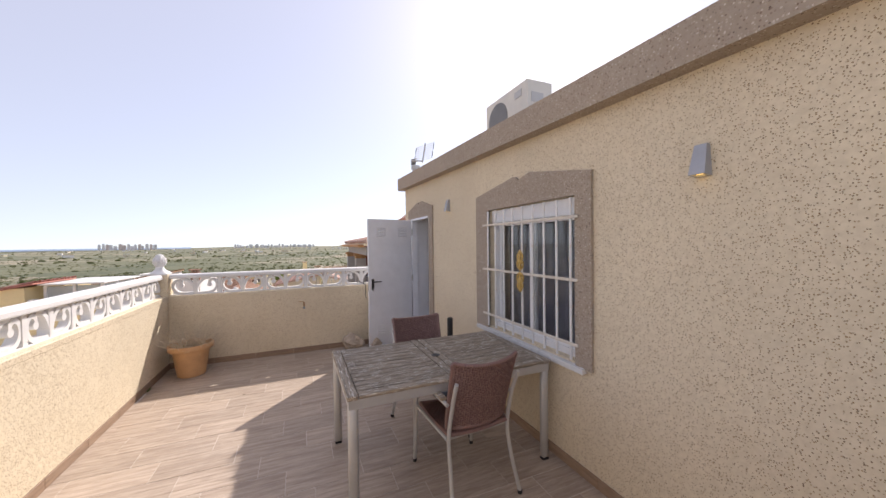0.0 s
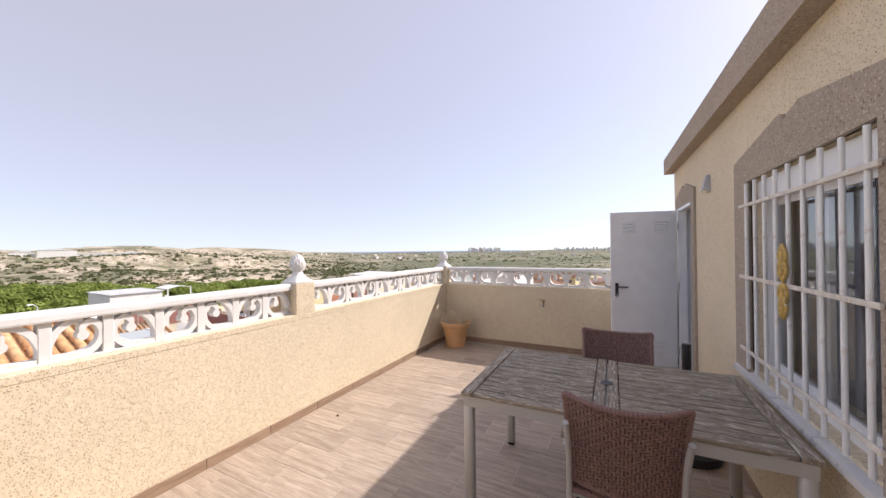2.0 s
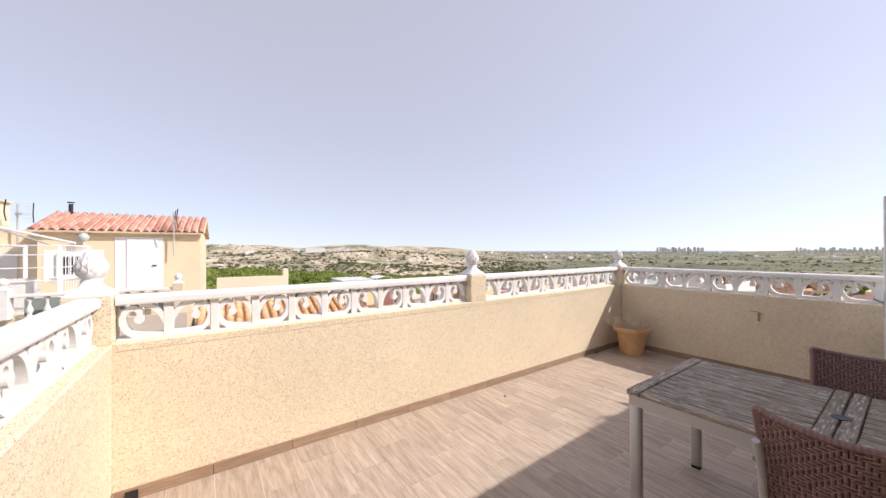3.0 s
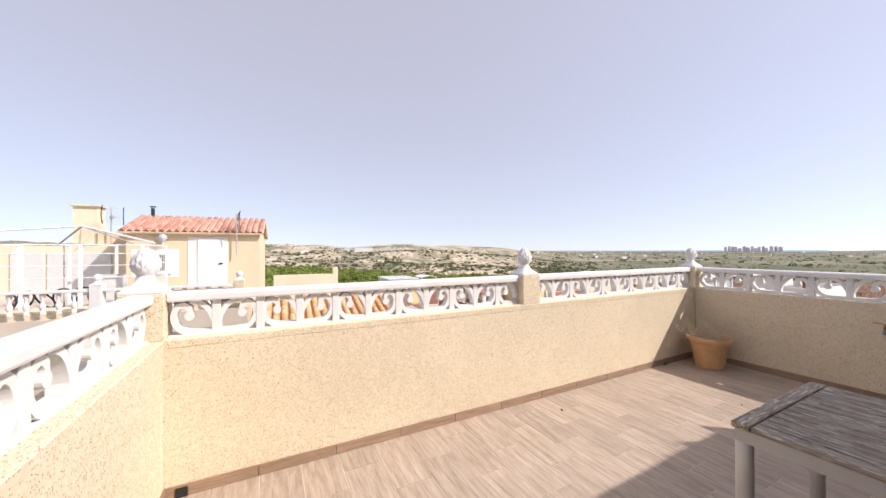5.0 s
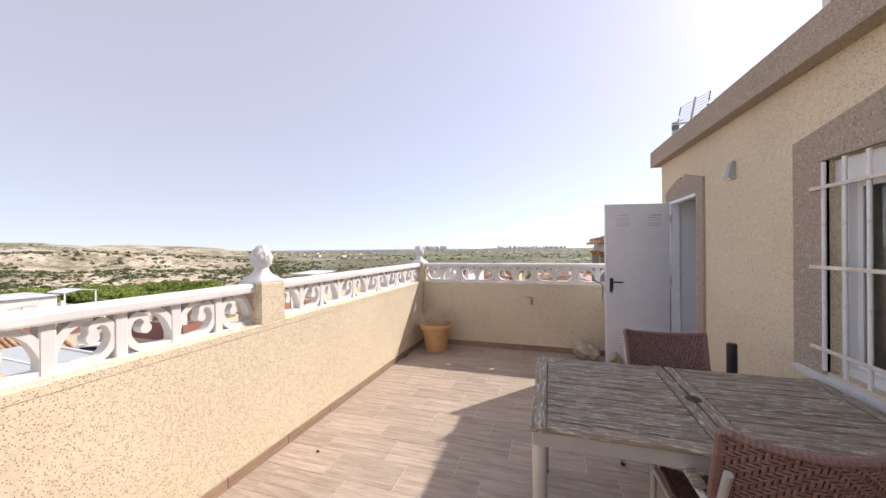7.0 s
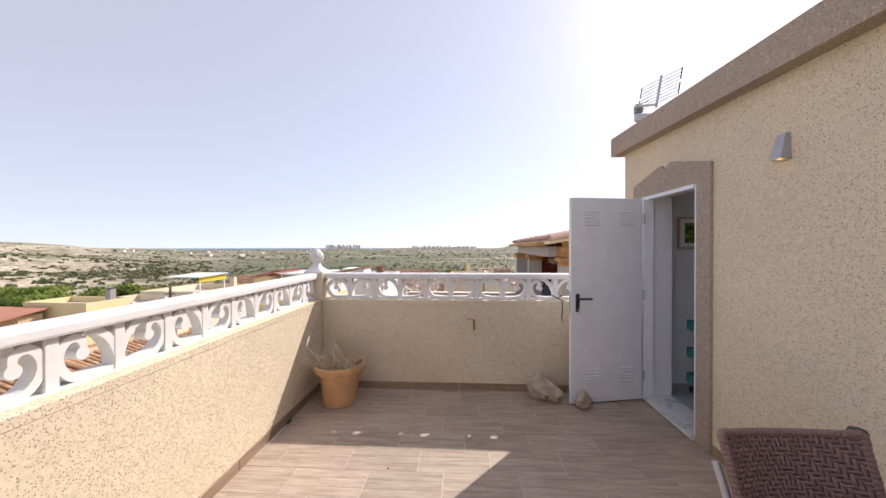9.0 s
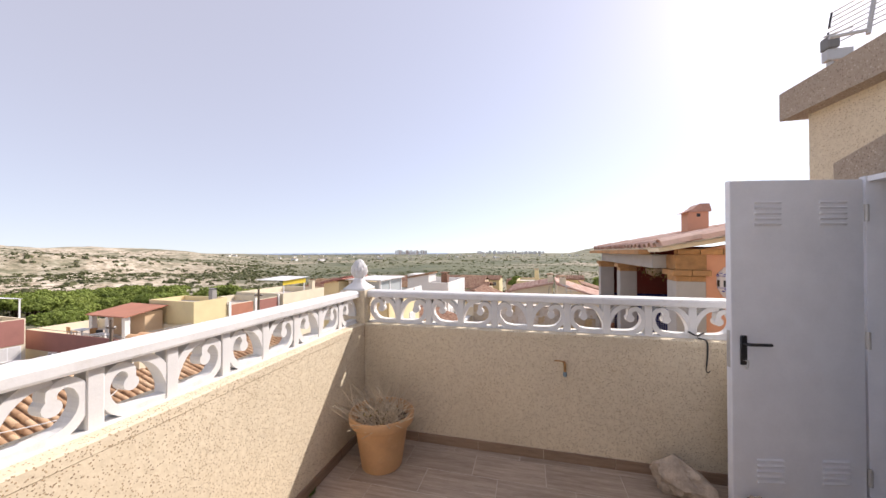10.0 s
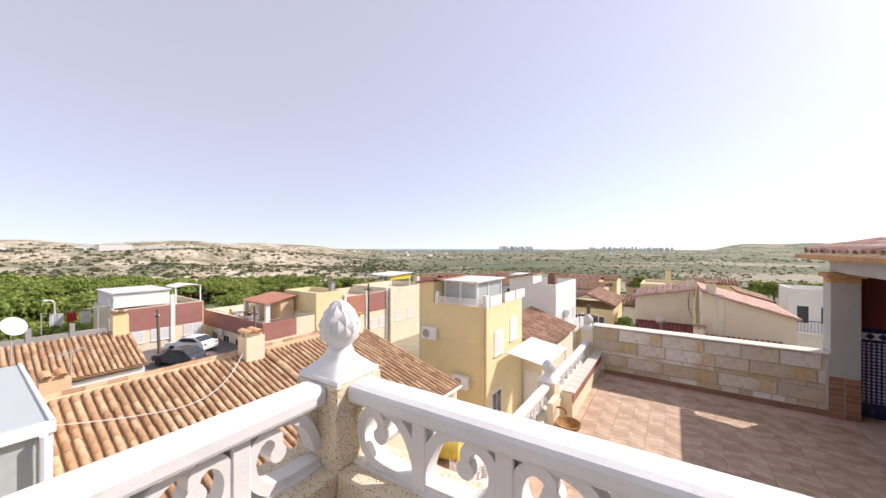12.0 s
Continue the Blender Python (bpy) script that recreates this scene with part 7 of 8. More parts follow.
    for i in range(26):
        az, r = radians(rng.uniform(-4, 38)), rng.uniform(52, 120)
        x, y = -r * math.sin(az), r * math.cos(az)
        if x < -26 and y < 60:
            continue
        w, d = rng.uniform(5, 8), rng.uniform(5, 9)
        zt = -4.2 - r * 0.030 + rng.uniform(-0.8, 0.5)
        e = house_block("town_house", "small cream or yellow house with tiled roof in the valley", x - w / 2, x + w / 2, y, y + d, terrain_z(x, y) - 1.0, zt, rng.choice((CREAM, YELLOW, WHITE_WALL, PEACH)))
        mat = rng.choice((CLAY_BROWN, CLAY, CLAY_PINK))
        tile_roof(e, (x - w / 2 - 0.2, y + d / 2, zt + 1.1), (1, 0, 0), (0, -d / 2 - 0.3, -1.15), w + 0.4, d / 2 + 0.4, mat, 0.42, 0.5, 0)
        tile_roof(e, (x - w / 2 - 0.2, y + d / 2, zt + 1.1), (1, 0, 0), (0, d / 2 + 0.3, -1.15), w + 0.4, d / 2 + 0.4, mat, 0.42, 0.5, 0)
        for k in (-0.25, 0.25):
            opening(e, "S", (y, x + k * w), zt - 1.9, 1.0, 1.1)


white_houses()


# ---- the house and terrace to the south-west ----
PALE_PEACH = plain("pale_peach_wall", (0.74, 0.59, 0.41), 0.9, vary=0.06, scale=0.9, fine=12, relief=0.3)


def grid_antenna(x, y, z, turn, mast):
    """A tall mast with a grid reflector and dark end rods."""
    e = thing("tv_antenna", "grey grid television antenna with dark end rods on a mast", "antenna", "roof antennas", pose(x, y, z, 0, 0, turn))
    part("mast", tube(bmesh.new(), [(0, 0, 0), (0, 0, mast)], 0.025, 8), ALU, e)
    part("clamp", slab(-0.05, 0.12, -0.04, 0.04, mast - 0.42, mast - 0.32, 0.005), ALU, e)
    for k in range(7):
        part("rod", tube(bmesh.new(), [(0.10, -0.42, mast - 0.62 + k * 0.11), (0.10, 0.42, mast - 0.62 + k * 0.11)], 0.007, 5), ALU, e)
    for q in (-1, 1):
        part("end_rod", tube(bmesh.new(), spline([(0.10, q * 0.42, mast - 0.66), (0.06, q * 0.44, mast - 0.3), (0.10, q * 0.42, mast + 0.10)], 4), 0.018, 6), BLACK, e)
    part("dipole", tube(bmesh.new(), [(0.22, -0.16, mast - 0.36), (0.22, 0.16, mast - 0.36)], 0.012, 6), ALU, e)


def red_roof_house():
    e = thing("neighbour_house", "peach house with red clay-tiled roof and white door", "house", "houses of the neighbourhood")
    part("wall", slab(-20.5, -16.0, -4.9, -0.35, -8.0, 2.20), PALE_PEACH, e)
    tile_roof(e, (-18.0, -5.1, 2.98), (0, 1, 0), (2.2, 0, -0.74), 4.9, 2.35, CLAY_RED, 0.25, 0.38, 200, 0.07, PALE_PEACH)
    tile_roof(e, (-18.0, -5.1, 2.98), (0, 1, 0), (-2.4, 0, -0.80), 4.9, 2.55, CLAY_RED, 0.25, 0.38, 0, 0.07, PALE_PEACH)
    part("gable", extrude([(-20.4, 2.20), (-16.05, 2.20), (-18.0, 2.90)], 4.5, "y", -4.88), PALE_PEACH, e)
    part("door_surround", slab(-16.0, -15.985, -2.95, -1.55, 0.0, 2.03), WHITE_WALL, e)
    opening(e, "E", (-15.985, -2.15), 0.02, 0.92, 1.94, False, True)
    part("handle", slab(-15.945, -15.90, -1.86, -1.72, 0.92, 0.96), BLACK, e)
    part("window_surround", slab(-16.0, -15.985, -4.75, -3.25, 0.42, 1.55), WHITE_WALL, e)
    opening(e, "E", (-15.985, -4.0), 0.62, 0.95, 0.75)
    for k in range(9):
        part("window_bar", slab(-15.93, -15.91, -4.42 + k * 0.105, -4.40 + k * 0.105, 0.60, 1.40), WHITE_FRAME, e)
    part("flue", tube(bmesh.new(), [(-18.4, -4.75, 2.5), (-18.4, -4.75, 3.42)], 0.07, 10), BLACK, e)
    part("flue_cap", lathe(bmesh.new(), [(0.11, 3.46), (0.11, 3.50)], 10, (-18.4, -4.75, 0)), BLACK, e)
    gl = thing("globe_lamp", "white globe wall lamp beside the door", "wall lamp", at=pose(-15.99, -3.72, 2.0))
    smooth(part("globe", lathe(bmesh.new(), [(0.02, -0.15), (0.10, -0.12), (0.15, -0.03), (0.15, 0.03), (0.10, 0.12), (0.02, 0.15)], 18, (0.20, 0, 0)), FROSTED, gl))
    part("arm", tube(bmesh.new(), spline([(0.0, 0, -0.30), (0.12, 0, -0.30), (0.20, 0, -0.24), (0.20, 0, -0.15)], 3), 0.02, 7), WHITE_FRAME, gl)
    grid_antenna(-15.8, -1.2, 1.3, 100, 1.75)
    e = thing("neighbour_house", "cream building with chimney stack behind the pergola", "house", "houses of the neighbourhood")
    part("wall", slab(-24.0, -17.5, -12.5, -5.0, -8.0, 1.75), CREAM, e)
    part("chimney", slab(-18.6, -17.9, -7.2, -6.45, 1.75, 3.35), CREAM, e)
    part("cap", slab(-18.7, -17.8, -7.3, -6.35, 3.35, 3.40), CREAM, e)
    part("block", slab(-22.0, -17.8, -6.4, -4.95, 1.75, 2.30), PALE_PEACH, e)
    for y in (-8.3, -7.3, -6.3):
        part("shed_door", slab(-17.5, -17.46, y - 0.45, y + 0.45, -0.3, 1.45), SHUTTER, e)
    part("terrace_deck", slab(-17.5, -11.1, -12.5, -0.4, -8.0, -0.30), FLAT_ROOF, e)
    grid_antenna(-17.6, -5.9, 1.75, 60, 1.5)
    yagi(-13.6, -5.6, -0.3, 60, 2.0)
    # turned-baluster parapet
    b = thing("terrace_parapet", "parapet with white turned balusters and green screen", "balustrade")
    part("wall", slab(-11.3, -12.5, -11.0, -0.3, -8.0, -0.14), STUCCO, b)
    part("rail", slab(-11.25, -11.05, -12.5, -0.75, 0.38, 0.45, 0.01), WHITE_CAST, b)
    bal = None
    for k in range(34):
        y = -10.85 + k * 0.295
        if abs(y + 3.9) < 0.2 or y > -0.8:
            continue
        if bal is None:
            bal = smooth(part("baluster", lathe(bmesh.new(), [(0.055, -0.14), (0.055, -0.08), (0.035, -0.05), (0.065, 0.03), (0.06, 0.09), (0.03, 0.17), (0.03, 0.24), (0.055, 0.30), (0.055, 0.38)], 12), WHITE_CAST, b))
            bal.location = (-11.15, y, 0)
        else:
            again("baluster", bal, b, Matrix.Translation((-11.15, y, 0)))
    for y in (-3.9, -0.6):
        part("pier", slab(-11.28, -11.02, y - 0.13, y + 0.13, -0.14, 0.55, 0.01), WHITE_CAST if y < -1 else STUCCO, b)
        f = again("finial", scene.objects["finial"], b, Matrix.Translation((-11.15, y, 0.55)))
    part("screen", slab(-11.6, -11.57, -3.7, -0.8, -0.3, 0.30), plain("grey_green_screen", (0.22, 0.27, 0.25), 0.8), b)
    # white pergola cage
    p = thing("pergola_cage", "white metal pergola cage with sagging roof bars", "pergola")
    ys = [-9.5, -8.3, -7.1, -5.9, -4.7, -3.3]
    for y in ys:
        for x in (-12.3, -14.6):
            part("post", slab(x - 0.035, x + 0.035, y - 0.035, y + 0.035, -0.3, 1.66), WHITE_FRAME, p)
        part("cross_tube", tube(bmesh.new(), [(-12.3, y, 1.66), (-14.6, y, 1.66)], 0.025, 6), WHITE_FRAME, p)
    for z in (0.35, 0.7, 1.05, 1.4, 1.66):
        part("side_tube", tube(bmesh.new(), [(-12.3, -9.5, z), (-12.3, -3.3, z)], 0.014, 6), WHITE_FRAME, p)
        part("end_tube", tube(bmesh.new(), [(-12.3, -3.3, z), (-14.6, -3.3, z)], 0.014, 6), WHITE_FRAME, p)
    for k in range(12):
        part("mesh_rod", tube(bmesh.new(), [(-12.3 - k * 0.2, -3.3, -0.2), (-12.3 - k * 0.2, -3.3, 1.66)], 0.007, 5), WHITE_FRAME, p)
    part("ridge_bar", tube(bmesh.new(), [(-12.3, -9.5, 1.70), (-12.9, -4.9, 2.24)], 0.03, 6), WHITE_FRAME, p)
    part("ridge_bar", tube(bmesh.new(), [(-12.9, -4.9, 2.24), (-12.3, -3.0, 1.72)], 0.03, 6), WHITE_FRAME, p)
    part("strut", tube(bmesh.new(), [(-12.9, -4.9, 2.24), (-14.0, -5.9, 1.70)], 0.025, 6), CONCRETE, p)
    part("strut", tube(bmesh.new(), [(-12.9, -4.9, 2.24), (-14.0, -4.0, 1.70)], 0.025, 6), CONCRETE, p)
    bk = thing("junk_heap", "heap of dark bicycle parts and tools behind the balusters", "clutter")
    rng = random.Random(8)
    for k in range(7):
        w = part("wheel", tube(bmesh.new(), [(0.3 * math.cos(a * math.pi / 10), 0, 0.3 * math.sin(a * math.pi / 10)) for a in range(21)], 0.025, 6), BLACK, bk)
        w.matrix_basis = pose(-12.6 - 0.2 * k, -6.9 + k * 0.35, 0.02, rng.uniform(-30, 30), 0, rng.uniform(40, 120))
    sh = thing("sheet_stack", "stack of grey corrugated sheets leaning upright", "metal sheets")
    for k in range(4):
        part("sheet", slab(-12.9 - k * 0.05, -12.87 - k * 0.05, -4.6, -3.9, -0.3, 0.75 - 0.04 * k), SHUTTER, sh)
    # tiled eave below the parapet
    lo = thing("low_eave", "small tiled canopy over a window below the parapet", "canopy")
    tile_roof(lo, (-11.0, -12.5, -0.85), (0, 1, 0), (1.3, 0, -0.35), 7.0, 1.35, CLAY_PINK, 0.25, 0.38, 0, 0.06)


red_roof_house()


# ---- trees ----
def needles(name, dark, light):
    m, nt, b = nodes_of(name, 0.8)
    g = nt.nodes.new("ShaderNodeNewGeometry")
    o = nt.nodes.new("ShaderNodeObjectInfo")
    col = ramp(nt, g.outputs["Random Per Island"], [(0.0, dark), (1.0, light)])
    col = blend(nt, 'MULTIPLY', 1.0, col, ramp(nt, o.outputs["Random"], [(0.0, (0.72, 0.78, 0.7)), (1.0, (1, 1, 1))]))
    nt.links.new(col, b.inputs["Base Color"])
    tr = nt.nodes.new("ShaderNodeBsdfTranslucent")
    nt.links.new(col, tr.inputs["Color"])
    mx = nt.nodes.new("ShaderNodeMixShader")
    mx.inputs[0].default_value = 0.4
    nt.links.new(b.outputs[0], mx.inputs[1])
    nt.links.new(tr.outputs[0], mx.inputs[2])
    nt.links.new(mx.outputs[0], nt.nodes["Material Output"].inputs["Surface"])
    return m


PINE = needles("pine_needles", (0.16, 0.20, 0.035), (0.36, 0.43, 0.10))
SHRUB = needles("shrub_leaves", (0.075, 0.09, 0.035), (0.21, 0.21, 0.10))
BARK = plain("bark", (0.14, 0.09, 0.06), 0.95, vary=0.3, scale=6, relief=1.0)


def crown_mesh(seed, lobes, size, leaf, count):
    rng = random.Random(seed)
    verts, faces = [], []
    for c, r in lobes:
        for i in range(count):
            d = Vector((rng.gauss(0, 1), rng.gauss(0, 1), rng.gauss(0, 1))).normalized()
            if d.z < -0.35:
                d.z *= -0.5
            p = Vector(c) + Vector((d.x * r, d.y * r, d.z * r * 0.62)) * rng.uniform(0.72, 1.06)
            n = (d + Vector((rng.gauss(0, 0.5), rng.gauss(0, 0.5), rng.gauss(0.2, 0.4)))).normalized()
            a = n.orthogonal().normalized()
            a = Matrix.Rotation(rng.uniform(0, 6.28), 3, n) @ a
            b = n.cross(a)
            s = leaf * rng.uniform(0.6, 1.4)
            k = len(verts)
            verts += [p + a * s, p + b * s * 0.7 - n * s * 0.25, p - a * s, p - b * s * 0.7 - n * s * 0.25]
            faces.append((k, k + 1, k + 2, k + 3))
    me = bpy.data.meshes.new("crown")
    me.from_pydata(verts, [], faces)
    return me


def pine_tree(seed, label):
    rng = random.Random(seed)
    e = thing("pine_tree", label, "tree", "umbrella pines in the valley")
    lobes = []
    for i in range(9):
        a, r = rng.uniform(0, 6.28), rng.uniform(0.6, 2.6)
        lobes.append(((r * math.cos(a), r * math.sin(a), 3.7 + rng.uniform(-0.5, 0.8) - 0.18 * r), rng.uniform(1.1, 1.9)))
    me = crown_mesh(seed, lobes, 1, 0.24, 330)
    me.materials.append(PINE)
    c = new("crown", me)
    c.parent = e
    b = bmesh.new()
    tube(b, [(0, 0, -1.5), (0.1, 0.05, 1.5), (0.05, 0.1, 3.0)], [0.28, 0.2, 0.14], 8)
    for k in range(5):
        l = lobes[k][0]
        tube(b, [(0.06, 0.08, 2.0 + 0.2 * k), (l[0] * 0.5, l[1] * 0.5, 3.0), (l[0], l[1], l[2])], [0.10, 0.07, 0.03], 6)
    part("trunk", b, BARK, e)
    return e


def trees():
    protos = [pine_tree(s, "bright green umbrella pine with broad dense crown") for s in (1, 2, 3, 4)]
    rng = random.Random(77)
    spots = []
    for i in range(2600):
        az = rng.uniform(54, 122)
        r = math.sqrt(rng.uniform(54 ** 2, 165 ** 2)) if az > 72 else rng.uniform(105, 165)
        if 58 < az < 66 and r < 105:
            continue
        x, y = -r * math.sin(radians(az)), r * math.cos(radians(az))
        if all((x - a) ** 2 + (y - b) ** 2 > 4.6 ** 2 for a, b in spots):
            spots.append((x, y))
    spots = spots[:430]
    spots += [(-66, 33), (-70, 37), (-64, 44), (-72, 52), (-60, 60), (-55, 66), (-68, 60), (-58, 74)]
    for k, (x, y) in enumerate(spots):
        s = rng.uniform(0.95, 1.4)
        m = pose(x, y, terrain_z(x, y) - 0.9, 0, 0, rng.uniform(0, 360))
        if k < 4:
            protos[k].matrix_basis = m
        else:
            q = protos[k % 4]
            keep = q.scale.copy()
            q.scale = (s, s, s * rng.uniform(0.9, 1.1))
            copy_thing(q, m)
            q.scale = keep
    # scrub over hills and plain
    verts, faces = [], []
    rng = random.Random(5)
    def tuft(x, y, z, s):
        for i in range(9):
            d = Vector((rng.gauss(0, 1), rng.gauss(0, 1), abs(rng.gauss(0.3, 0.6)))).normalized()
            p = Vector((x, y, z)) + Vector((d.x * s, d.y * s, d.z * s * 0.8)) * rng.uniform(0.4, 1.0)
            a = d.orthogonal().normalized()
            a = Matrix.Rotation(rng.uniform(0, 6.28), 3, d) @ a
            b = d.cross(a)
            w = s * rng.uniform(0.35, 0.6)
            k = len(verts)
            verts.extend([p + a * w, p + b * w * 0.8, p - a * w, p - b * w * 0.8])
            faces.append((k, k + 1, k + 2, k + 3))
    for i in range(22000):
        az = rng.uniform(-25, 128)
        hill = az > 45
        r = 175 * (5.5 if not hill else 3.8) ** rng.random() if i % 3 else rng.uniform(130, 330)
        x, y = -r * math.sin(radians(az)), r * math.cos(radians(az))
        dens = noise.noise(Vector((x * 0.012, y * 0.012, 2.0)))
        if dens < (-0.15 if hill else -0.25):
            continue
        s = rng.uniform(0.35, 1.0) ** 1.4 * (1.35 if hill else 0.8 + (rng.random() < 0.12) * 1.2) * (1 + r / 900)
        tuft(x, y, terrain_z(x, y) - 0.2 * s, s)
    for i in range(700):
        az, r = rng.uniform(-22, 50), rng.uniform(500, 3000)
        x, y = -r * math.sin(radians(az)), r * math.cos(radians(az))
        tuft(x, y, terrain_z(x, y) - 0.5, rng.uniform(2, 5))
    for i in range(2600):
        az, r = rng.uniform(40, 128), rng.uniform(165, 520)
        x, y = -r * math.sin(radians(az)), r * math.cos(radians(az))
        tuft(x, y, terrain_z(x, y) - 0.3, rng.uniform(1.0, 2.6))
    for i in range(900):
        az, r = rng.uniform(0, 120), rng.uniform(56, 150)
        if az < 62 and i % 3:
            continue
        x, y = -r * math.sin(radians(az)), r * math.cos(radians(az))
        tuft(x, y, terrain_z(x, y) - 0.2, rng.uniform(0.6, 1.4))
    me = bpy.data.meshes.new("scrub")
    me.from_pydata(verts, [], faces)
    me.materials.append(SHRUB)
    tagged(new("scrub", me), "dry olive-green scrub over the hills and fields", "shrubs", "", "stuff")
    # round tree and hedge behind the stone wall
    e = thing("garden_tree", "dense round dark green garden tree", "tree")
    me = crown_mesh(31, [((0, 0, 3.2), 1.5), ((0.8, 0.2, 2.8), 1.1), ((-0.8, 0.1, 2.9), 1.1), ((0.1, 0.3, 4.0), 1.1)], 1, 0.22, 330)
    me.materials.append(PINE)
    c = new("crown", me)
    c.parent = e
    part("trunk", tube(bmesh.new(), [(0, 0, -3.0), (0, 0, 2.6)], [0.2, 0.12], 8), BARK, e)
    e.matrix_basis = pose(-6.51, 81.9, -8.64)
    copy_thing(e, pose(-3.65, 31.5, -5.23) @ Matrix.Diagonal((0.42, 0.42, 0.46, 1)))
    for x, y in ((10.99, 81.9), (12.81, 81.9), (14.63, 81.9), (16.31, 81.9), (17.85, 81.9)):
        copy_thing(e, pose(x, y, -8.50, 0, 0, x * 40))


trees()


# ---- far towns ----
def far_town():
    rng = random.Random(14)
    # wall colours lightened to carry the haze of distance
    pale = plain("haze_paled_block", (0.85, 0.83, 0.83), 0.9, vary=0.05, scale=0.02, fine=0.2)
    tan = plain("haze_paled_tan_block", (0.78, 0.66, 0.60), 0.9, vary=0.05, scale=0.02, fine=0.2)
    def block(az, r, w, h, mat, label):
        x, y = -r * math.sin(radians(az)), r * math.cos(radians(az))
        z = terrain_z(x, y)
        e = thing("apartment_block", label, "building", "far apartment blocks", pose(x, y, z, 0, 0, az))
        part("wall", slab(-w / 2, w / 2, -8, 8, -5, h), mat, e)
        for k in range(int(h / 7)):
            # window rows in grey, not dark glass: the same haze as colour
            part("window_band", slab(-w / 2 + 2, w / 2 - 2, -8.3, -8.0, 3 + k * 7, 4.6 + k * 7), CONCRETE, e)
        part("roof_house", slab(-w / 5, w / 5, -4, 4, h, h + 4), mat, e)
    for i in range(15):
        block(19.8 + i * 0.36 + rng.uniform(-0.1, 0.1), 3200, rng.uniform(14, 24), rng.uniform(24, 42), rng.choice((pale, pale, tan)), "distant high-rise apartment block, haze put into its pale colour")
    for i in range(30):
        block(0.2 + i * 0.37 + rng.uniform(-0.1, 0.1), 3700, rng.uniform(14, 26), rng.uniform(18, 36), pale, "distant high-rise apartment block, haze put into its pale colour")
    for i in range(60):
        az, r = rng.uniform(-6, 50), rng.uniform(800, 2800)
        x, y = -r * math.sin(radians(az)), r * math.cos(radians(az))
        w = rng.uniform(6, 18)
        e = thing("farmhouse", "small white farm building in the plain", "building", "farm buildings in the plain", pose(x, y, terrain_z(x, y), 0, 0, rng.uniform(0, 90)))
        part("wall", slab(-w / 2, w / 2, -4, 4, -2, rng.uniform(3, 5.5)), rng.choice((WHITE_WALL, CREAM)), e)
        part("roof", slab(-w / 2 - 0.3, w / 2 + 0.3, -4.3, 4.3, 5.5, 5.8), rng.choice((CLAY, SHEET)), e)
        part("upper_wall", slab(-w / 2 + 0.2, w / 2 - 0.2, -3.8, 3.8, 3, 5.5), WHITE_WALL, e)
    for az, r, w, h in ((78, 430, 22, 5), (80.5, 440, 14, 4), (75, 445, 40, 2.5), (85, 470, 26, 5), (72, 450, 18, 3), (87, 480, 12, 6)):
        x, y = -r * math.sin(radians(az)), r * math.cos(radians(az))
        e = thing("hill_building", "low white building on the dry hill", "building", "buildings on the hill", pose(x, y, terrain_z(x, y), 0, 0, az))
        part("wall", slab(-w / 2, w / 2, -4, 4, -3, h), WHITE_WALL, e)
        part("roof", extrude([(-w / 2 - 0.4, h), (w / 2 + 0.4, h), (0, h + 1.6)], 8.6, "y", -4.3), SHEET, e)


far_town()
# the street grid lies a little askew to the terrace
AWAY = pose(-0.13, -0.04, 0.03, 0, 0, -2.35)
for ob in scene.objects:
    if ob.parent is None and ob not in AT_HOME:
        ob.matrix_basis = AWAY @ ob.matrix_basis


# ---- small things in the lanes and on the floor ----
def yard():
    g = setting("yard", slab(-7.45, -2.75, 12.2, 17.6, -12.5, -5.8), clay("worn_terracotta_paving", (0.50, 0.33, 0.22), (0.60, 0.42, 0.30), (0.68, 0.50, 0.38)), "terracotta-paved yard between the houses", "yard")
    t = thing("water_tank", "yellow plastic water tank lying in the yard", "tank", at=pose(-7.0, 15.35, -5.8, 0, 0, 20))
    yel = plain("sun_faded_yellow_plastic", (0.62, 0.47, 0.08), 0.5, vary=0.12, scale=4)
    drum = smooth(part("drum", lathe(bmesh.new(), [(0.30, -0.52), (0.38, -0.48), (0.40, -0.40), (0.40, 0.40), (0.38, 0.48), (0.30, 0.52)], 28), yel, t), 35)
    drum.matrix_basis = pose(0, 0, 0.46, 0, 90, 0)
    for x in (-0.28, 0.0, 0.28):
        part("hoop", lathe(bmesh.new(), [(0.40, -0.02), (0.412, -0.012), (0.412, 0.012), (0.40, 0.02)], 28), yel, t).matrix_basis = pose(x, 0, 0.46, 0, 90, 0)
    for x in (-0.3, 0.3):
        part("cradle", slab(x - 0.05, x + 0.05, -0.3, 0.3, 0.0, 0.12), CONCRETE, t)
    f = thing("picket_fence", "low white slatted fence across the yard", "fence", at=pose(-6.4, 14.6, -5.8, 0, 0, -12))
    part("rail", slab(0, 1.7, -0.015, 0.015, 0.12, 0.16), WHITE_FRAME, f)
    part("rail", slab(0, 1.7, -0.015, 0.015, 0.46, 0.50), WHITE_FRAME, f)
    first = part("picket", slab(0, 0.06, -0.03, -0.016, 0.0, 0.62, 0.004), WHITE_FRAME, f)
    for k in range(1, 17):
        again("picket", first, f, Matrix.Translation((k * 0.10, 0, 0)))


yard()


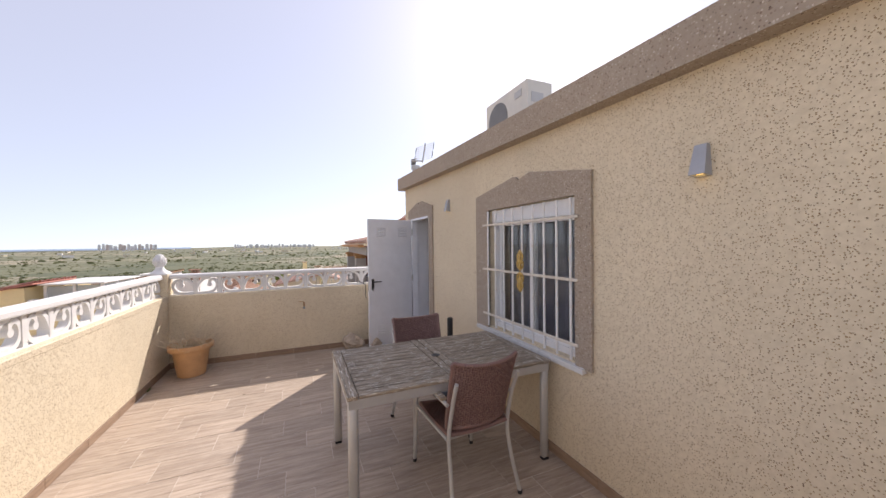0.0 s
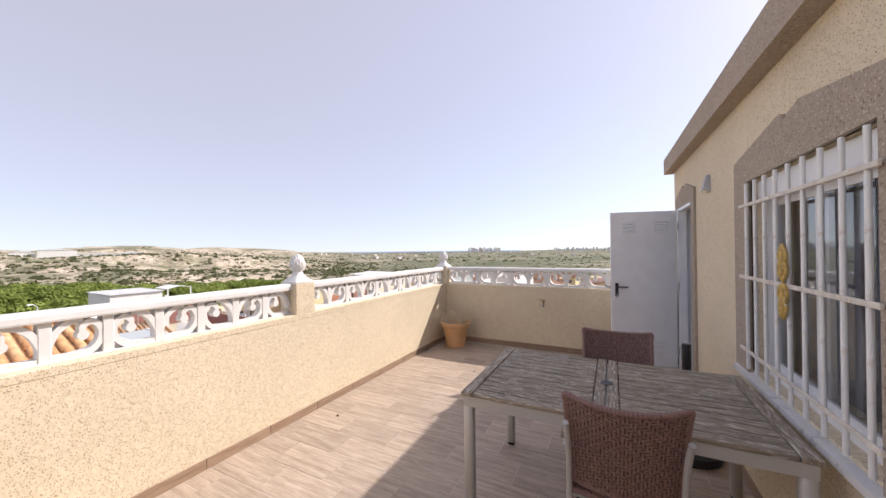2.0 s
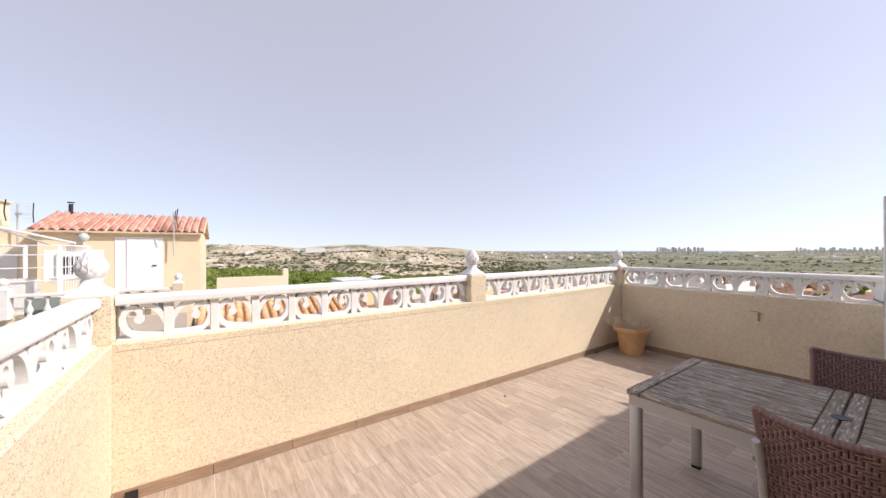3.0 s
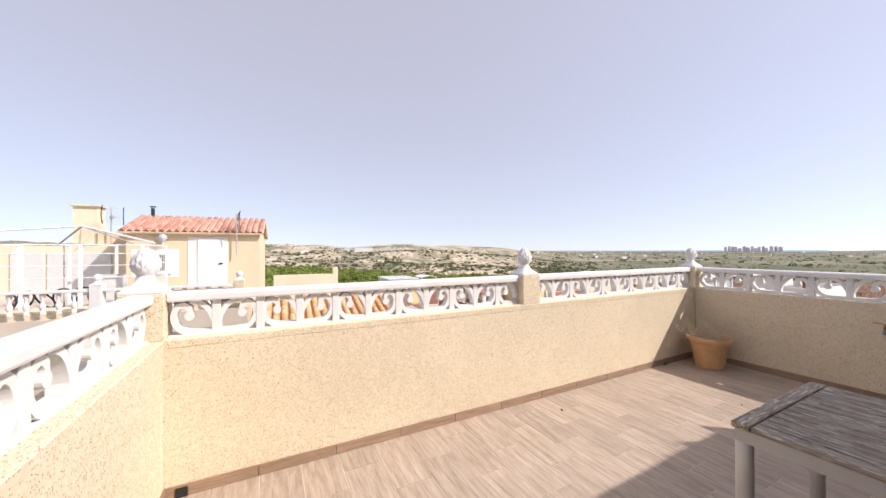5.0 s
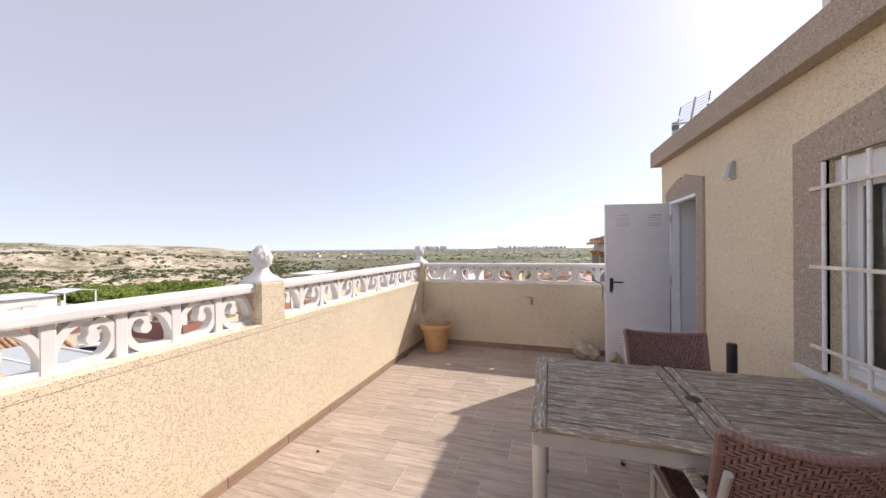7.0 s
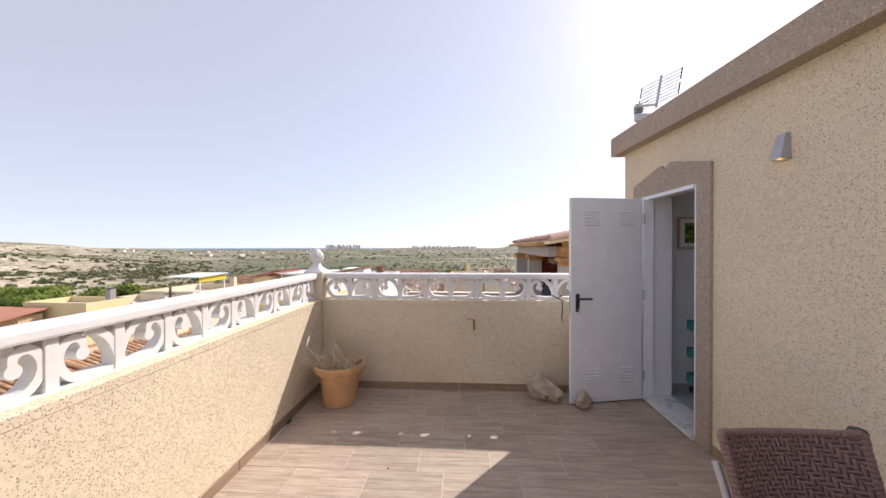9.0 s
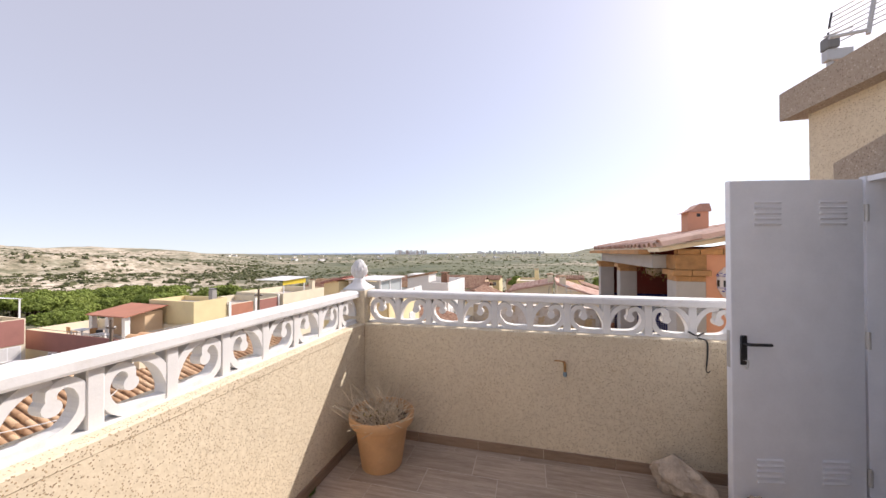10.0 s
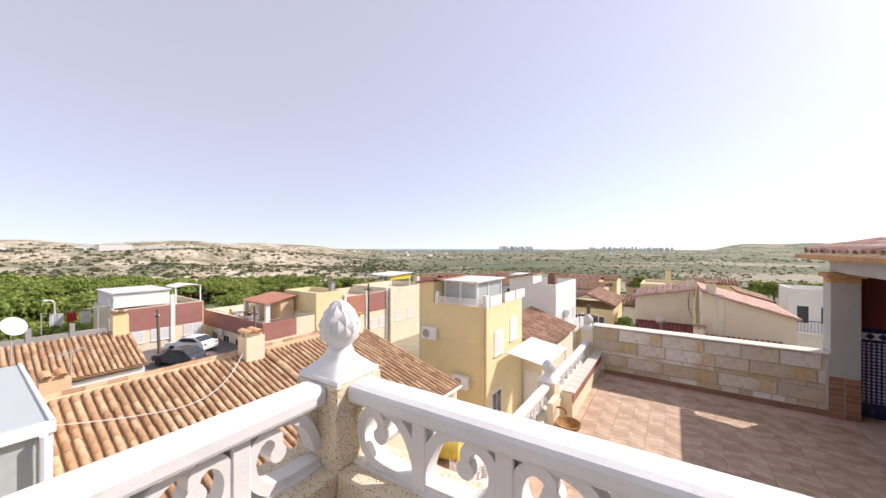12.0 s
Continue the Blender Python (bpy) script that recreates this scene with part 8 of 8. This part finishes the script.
def roof_cable():
    c = thing("roof_cable", "thin pale cable sagging across the clay roof", "cable")
    part("wire", tube(bmesh.new(), spline([(-11.9, 6.3, -2.02), (-11.2, 8.0, -2.28), (-10.9, 9.2, -2.32), (-11.4, 10.2, -2.12), (-12.3, 11.1, -1.75)], 6), 0.012, 5), SHUTTER, c)


roof_cable()


def washing_line():
    e = thing("washing_line", "washing line with coloured laundry behind the boundary wall", "washing line", at=pose(-49.3, 14.2, -6.6))
    for y in (-2.4, 2.4):
        part("post", slab(-0.04, 0.04, y - 0.04, y + 0.04, -4.5, 2.2), ALU, e)
    part("line", tube(bmesh.new(), spline([(0, -2.4, 2.15), (0, 0, 1.95), (0, 2.4, 2.15)], 5), 0.012, 5), SHUTTER, e)
    for k, (y, w, h, c) in enumerate(((-1.9, 0.9, 1.1, (0.75, 0.75, 0.74)), (-0.8, 0.7, 0.9, (0.60, 0.08, 0.07)), (0.1, 0.8, 1.2, (0.76, 0.74, 0.70)), (1.1, 0.6, 0.8, (0.10, 0.30, 0.14)))):
        b = bmesh.new()
        n = 6
        rows = [(b.verts.new((0.03 * math.sin(i * 1.9), y + w * i / n, 2.0)), b.verts.new((0.07 * math.sin(i * 1.9 + 0.6), y + w * i / n, 2.0 - h))) for i in range(n + 1)]
        for p, q in zip(rows, rows[1:]):
            b.faces.new((p[0], q[0], q[1], p[1]))
        bmesh.ops.solidify(b, geom=b.faces[:], thickness=0.02)
        part("cloth", b, plain("laundry_cloth", c, 0.9, vary=0.1), e)


washing_line()


def street_lamp(x, y, z):
    e = thing("street_lamp", "grey street lamp with curved arm", "street lamp", at=pose(x, y, z))
    part("pole", tube(bmesh.new(), spline([(0, 0, 0), (0, 0, 5.2), (0.15, -0.2, 6.0), (0.6, -0.7, 6.2)], 5), 0.07, 8), SHUTTER, e)
    part("head", slab(0.5, 1.05, -0.95, -0.65, 6.12, 6.28, 0.03), WHITE_FRAME, e)


street_lamp(-57.6, 13.9, -10.2)
street_lamp(-33.5, 36.0, -10.8)


def weed():
    e = thing("weed", "small green weed growing from the skirting joint", "weed", at=pose(WX + 0.022, 5.16, 0.0))
    rng = random.Random(2)
    b = bmesh.new()
    for i in range(34):
        a = rng.uniform(-1.4, 1.4)
        d = Vector((math.cos(a), math.sin(a), rng.uniform(0.5, 1.6))).normalized() * rng.uniform(0.02, 0.05)
        q = d.cross(Vector((0.1, 0.3, 1))).normalized() * 0.005
        p = Vector((0, rng.uniform(-0.02, 0.02), 0.001))
        b.faces.new([b.verts.new(c) for c in (p, p + d * 0.6 + q, p + d, p + d * 0.6 - q)])
    part("leaves", b, LEAF_GREEN, e)


weed()
for px, py, size in ((-1.35, 3.025, 0.011), (-0.62, 4.62, 0.006), (1.28, 2.02, 0.006), (0.55, 5.52, 0.008), (0.62, 5.49, 0.005)):
    grit = tagged(link("grit", boulder((size, size * 0.8, size * 0.7), px * 7 + 3, 0.4), ROCK if py > 5 else SOIL), "small crumb of grit lying on the terrace tiles", "grit", "crumbs of grit on the terrace")
    grit.matrix_basis = pose(px, py, 0.0005)


# ---- small pieces of floors and walls ----
floor_tiles()
skirting()
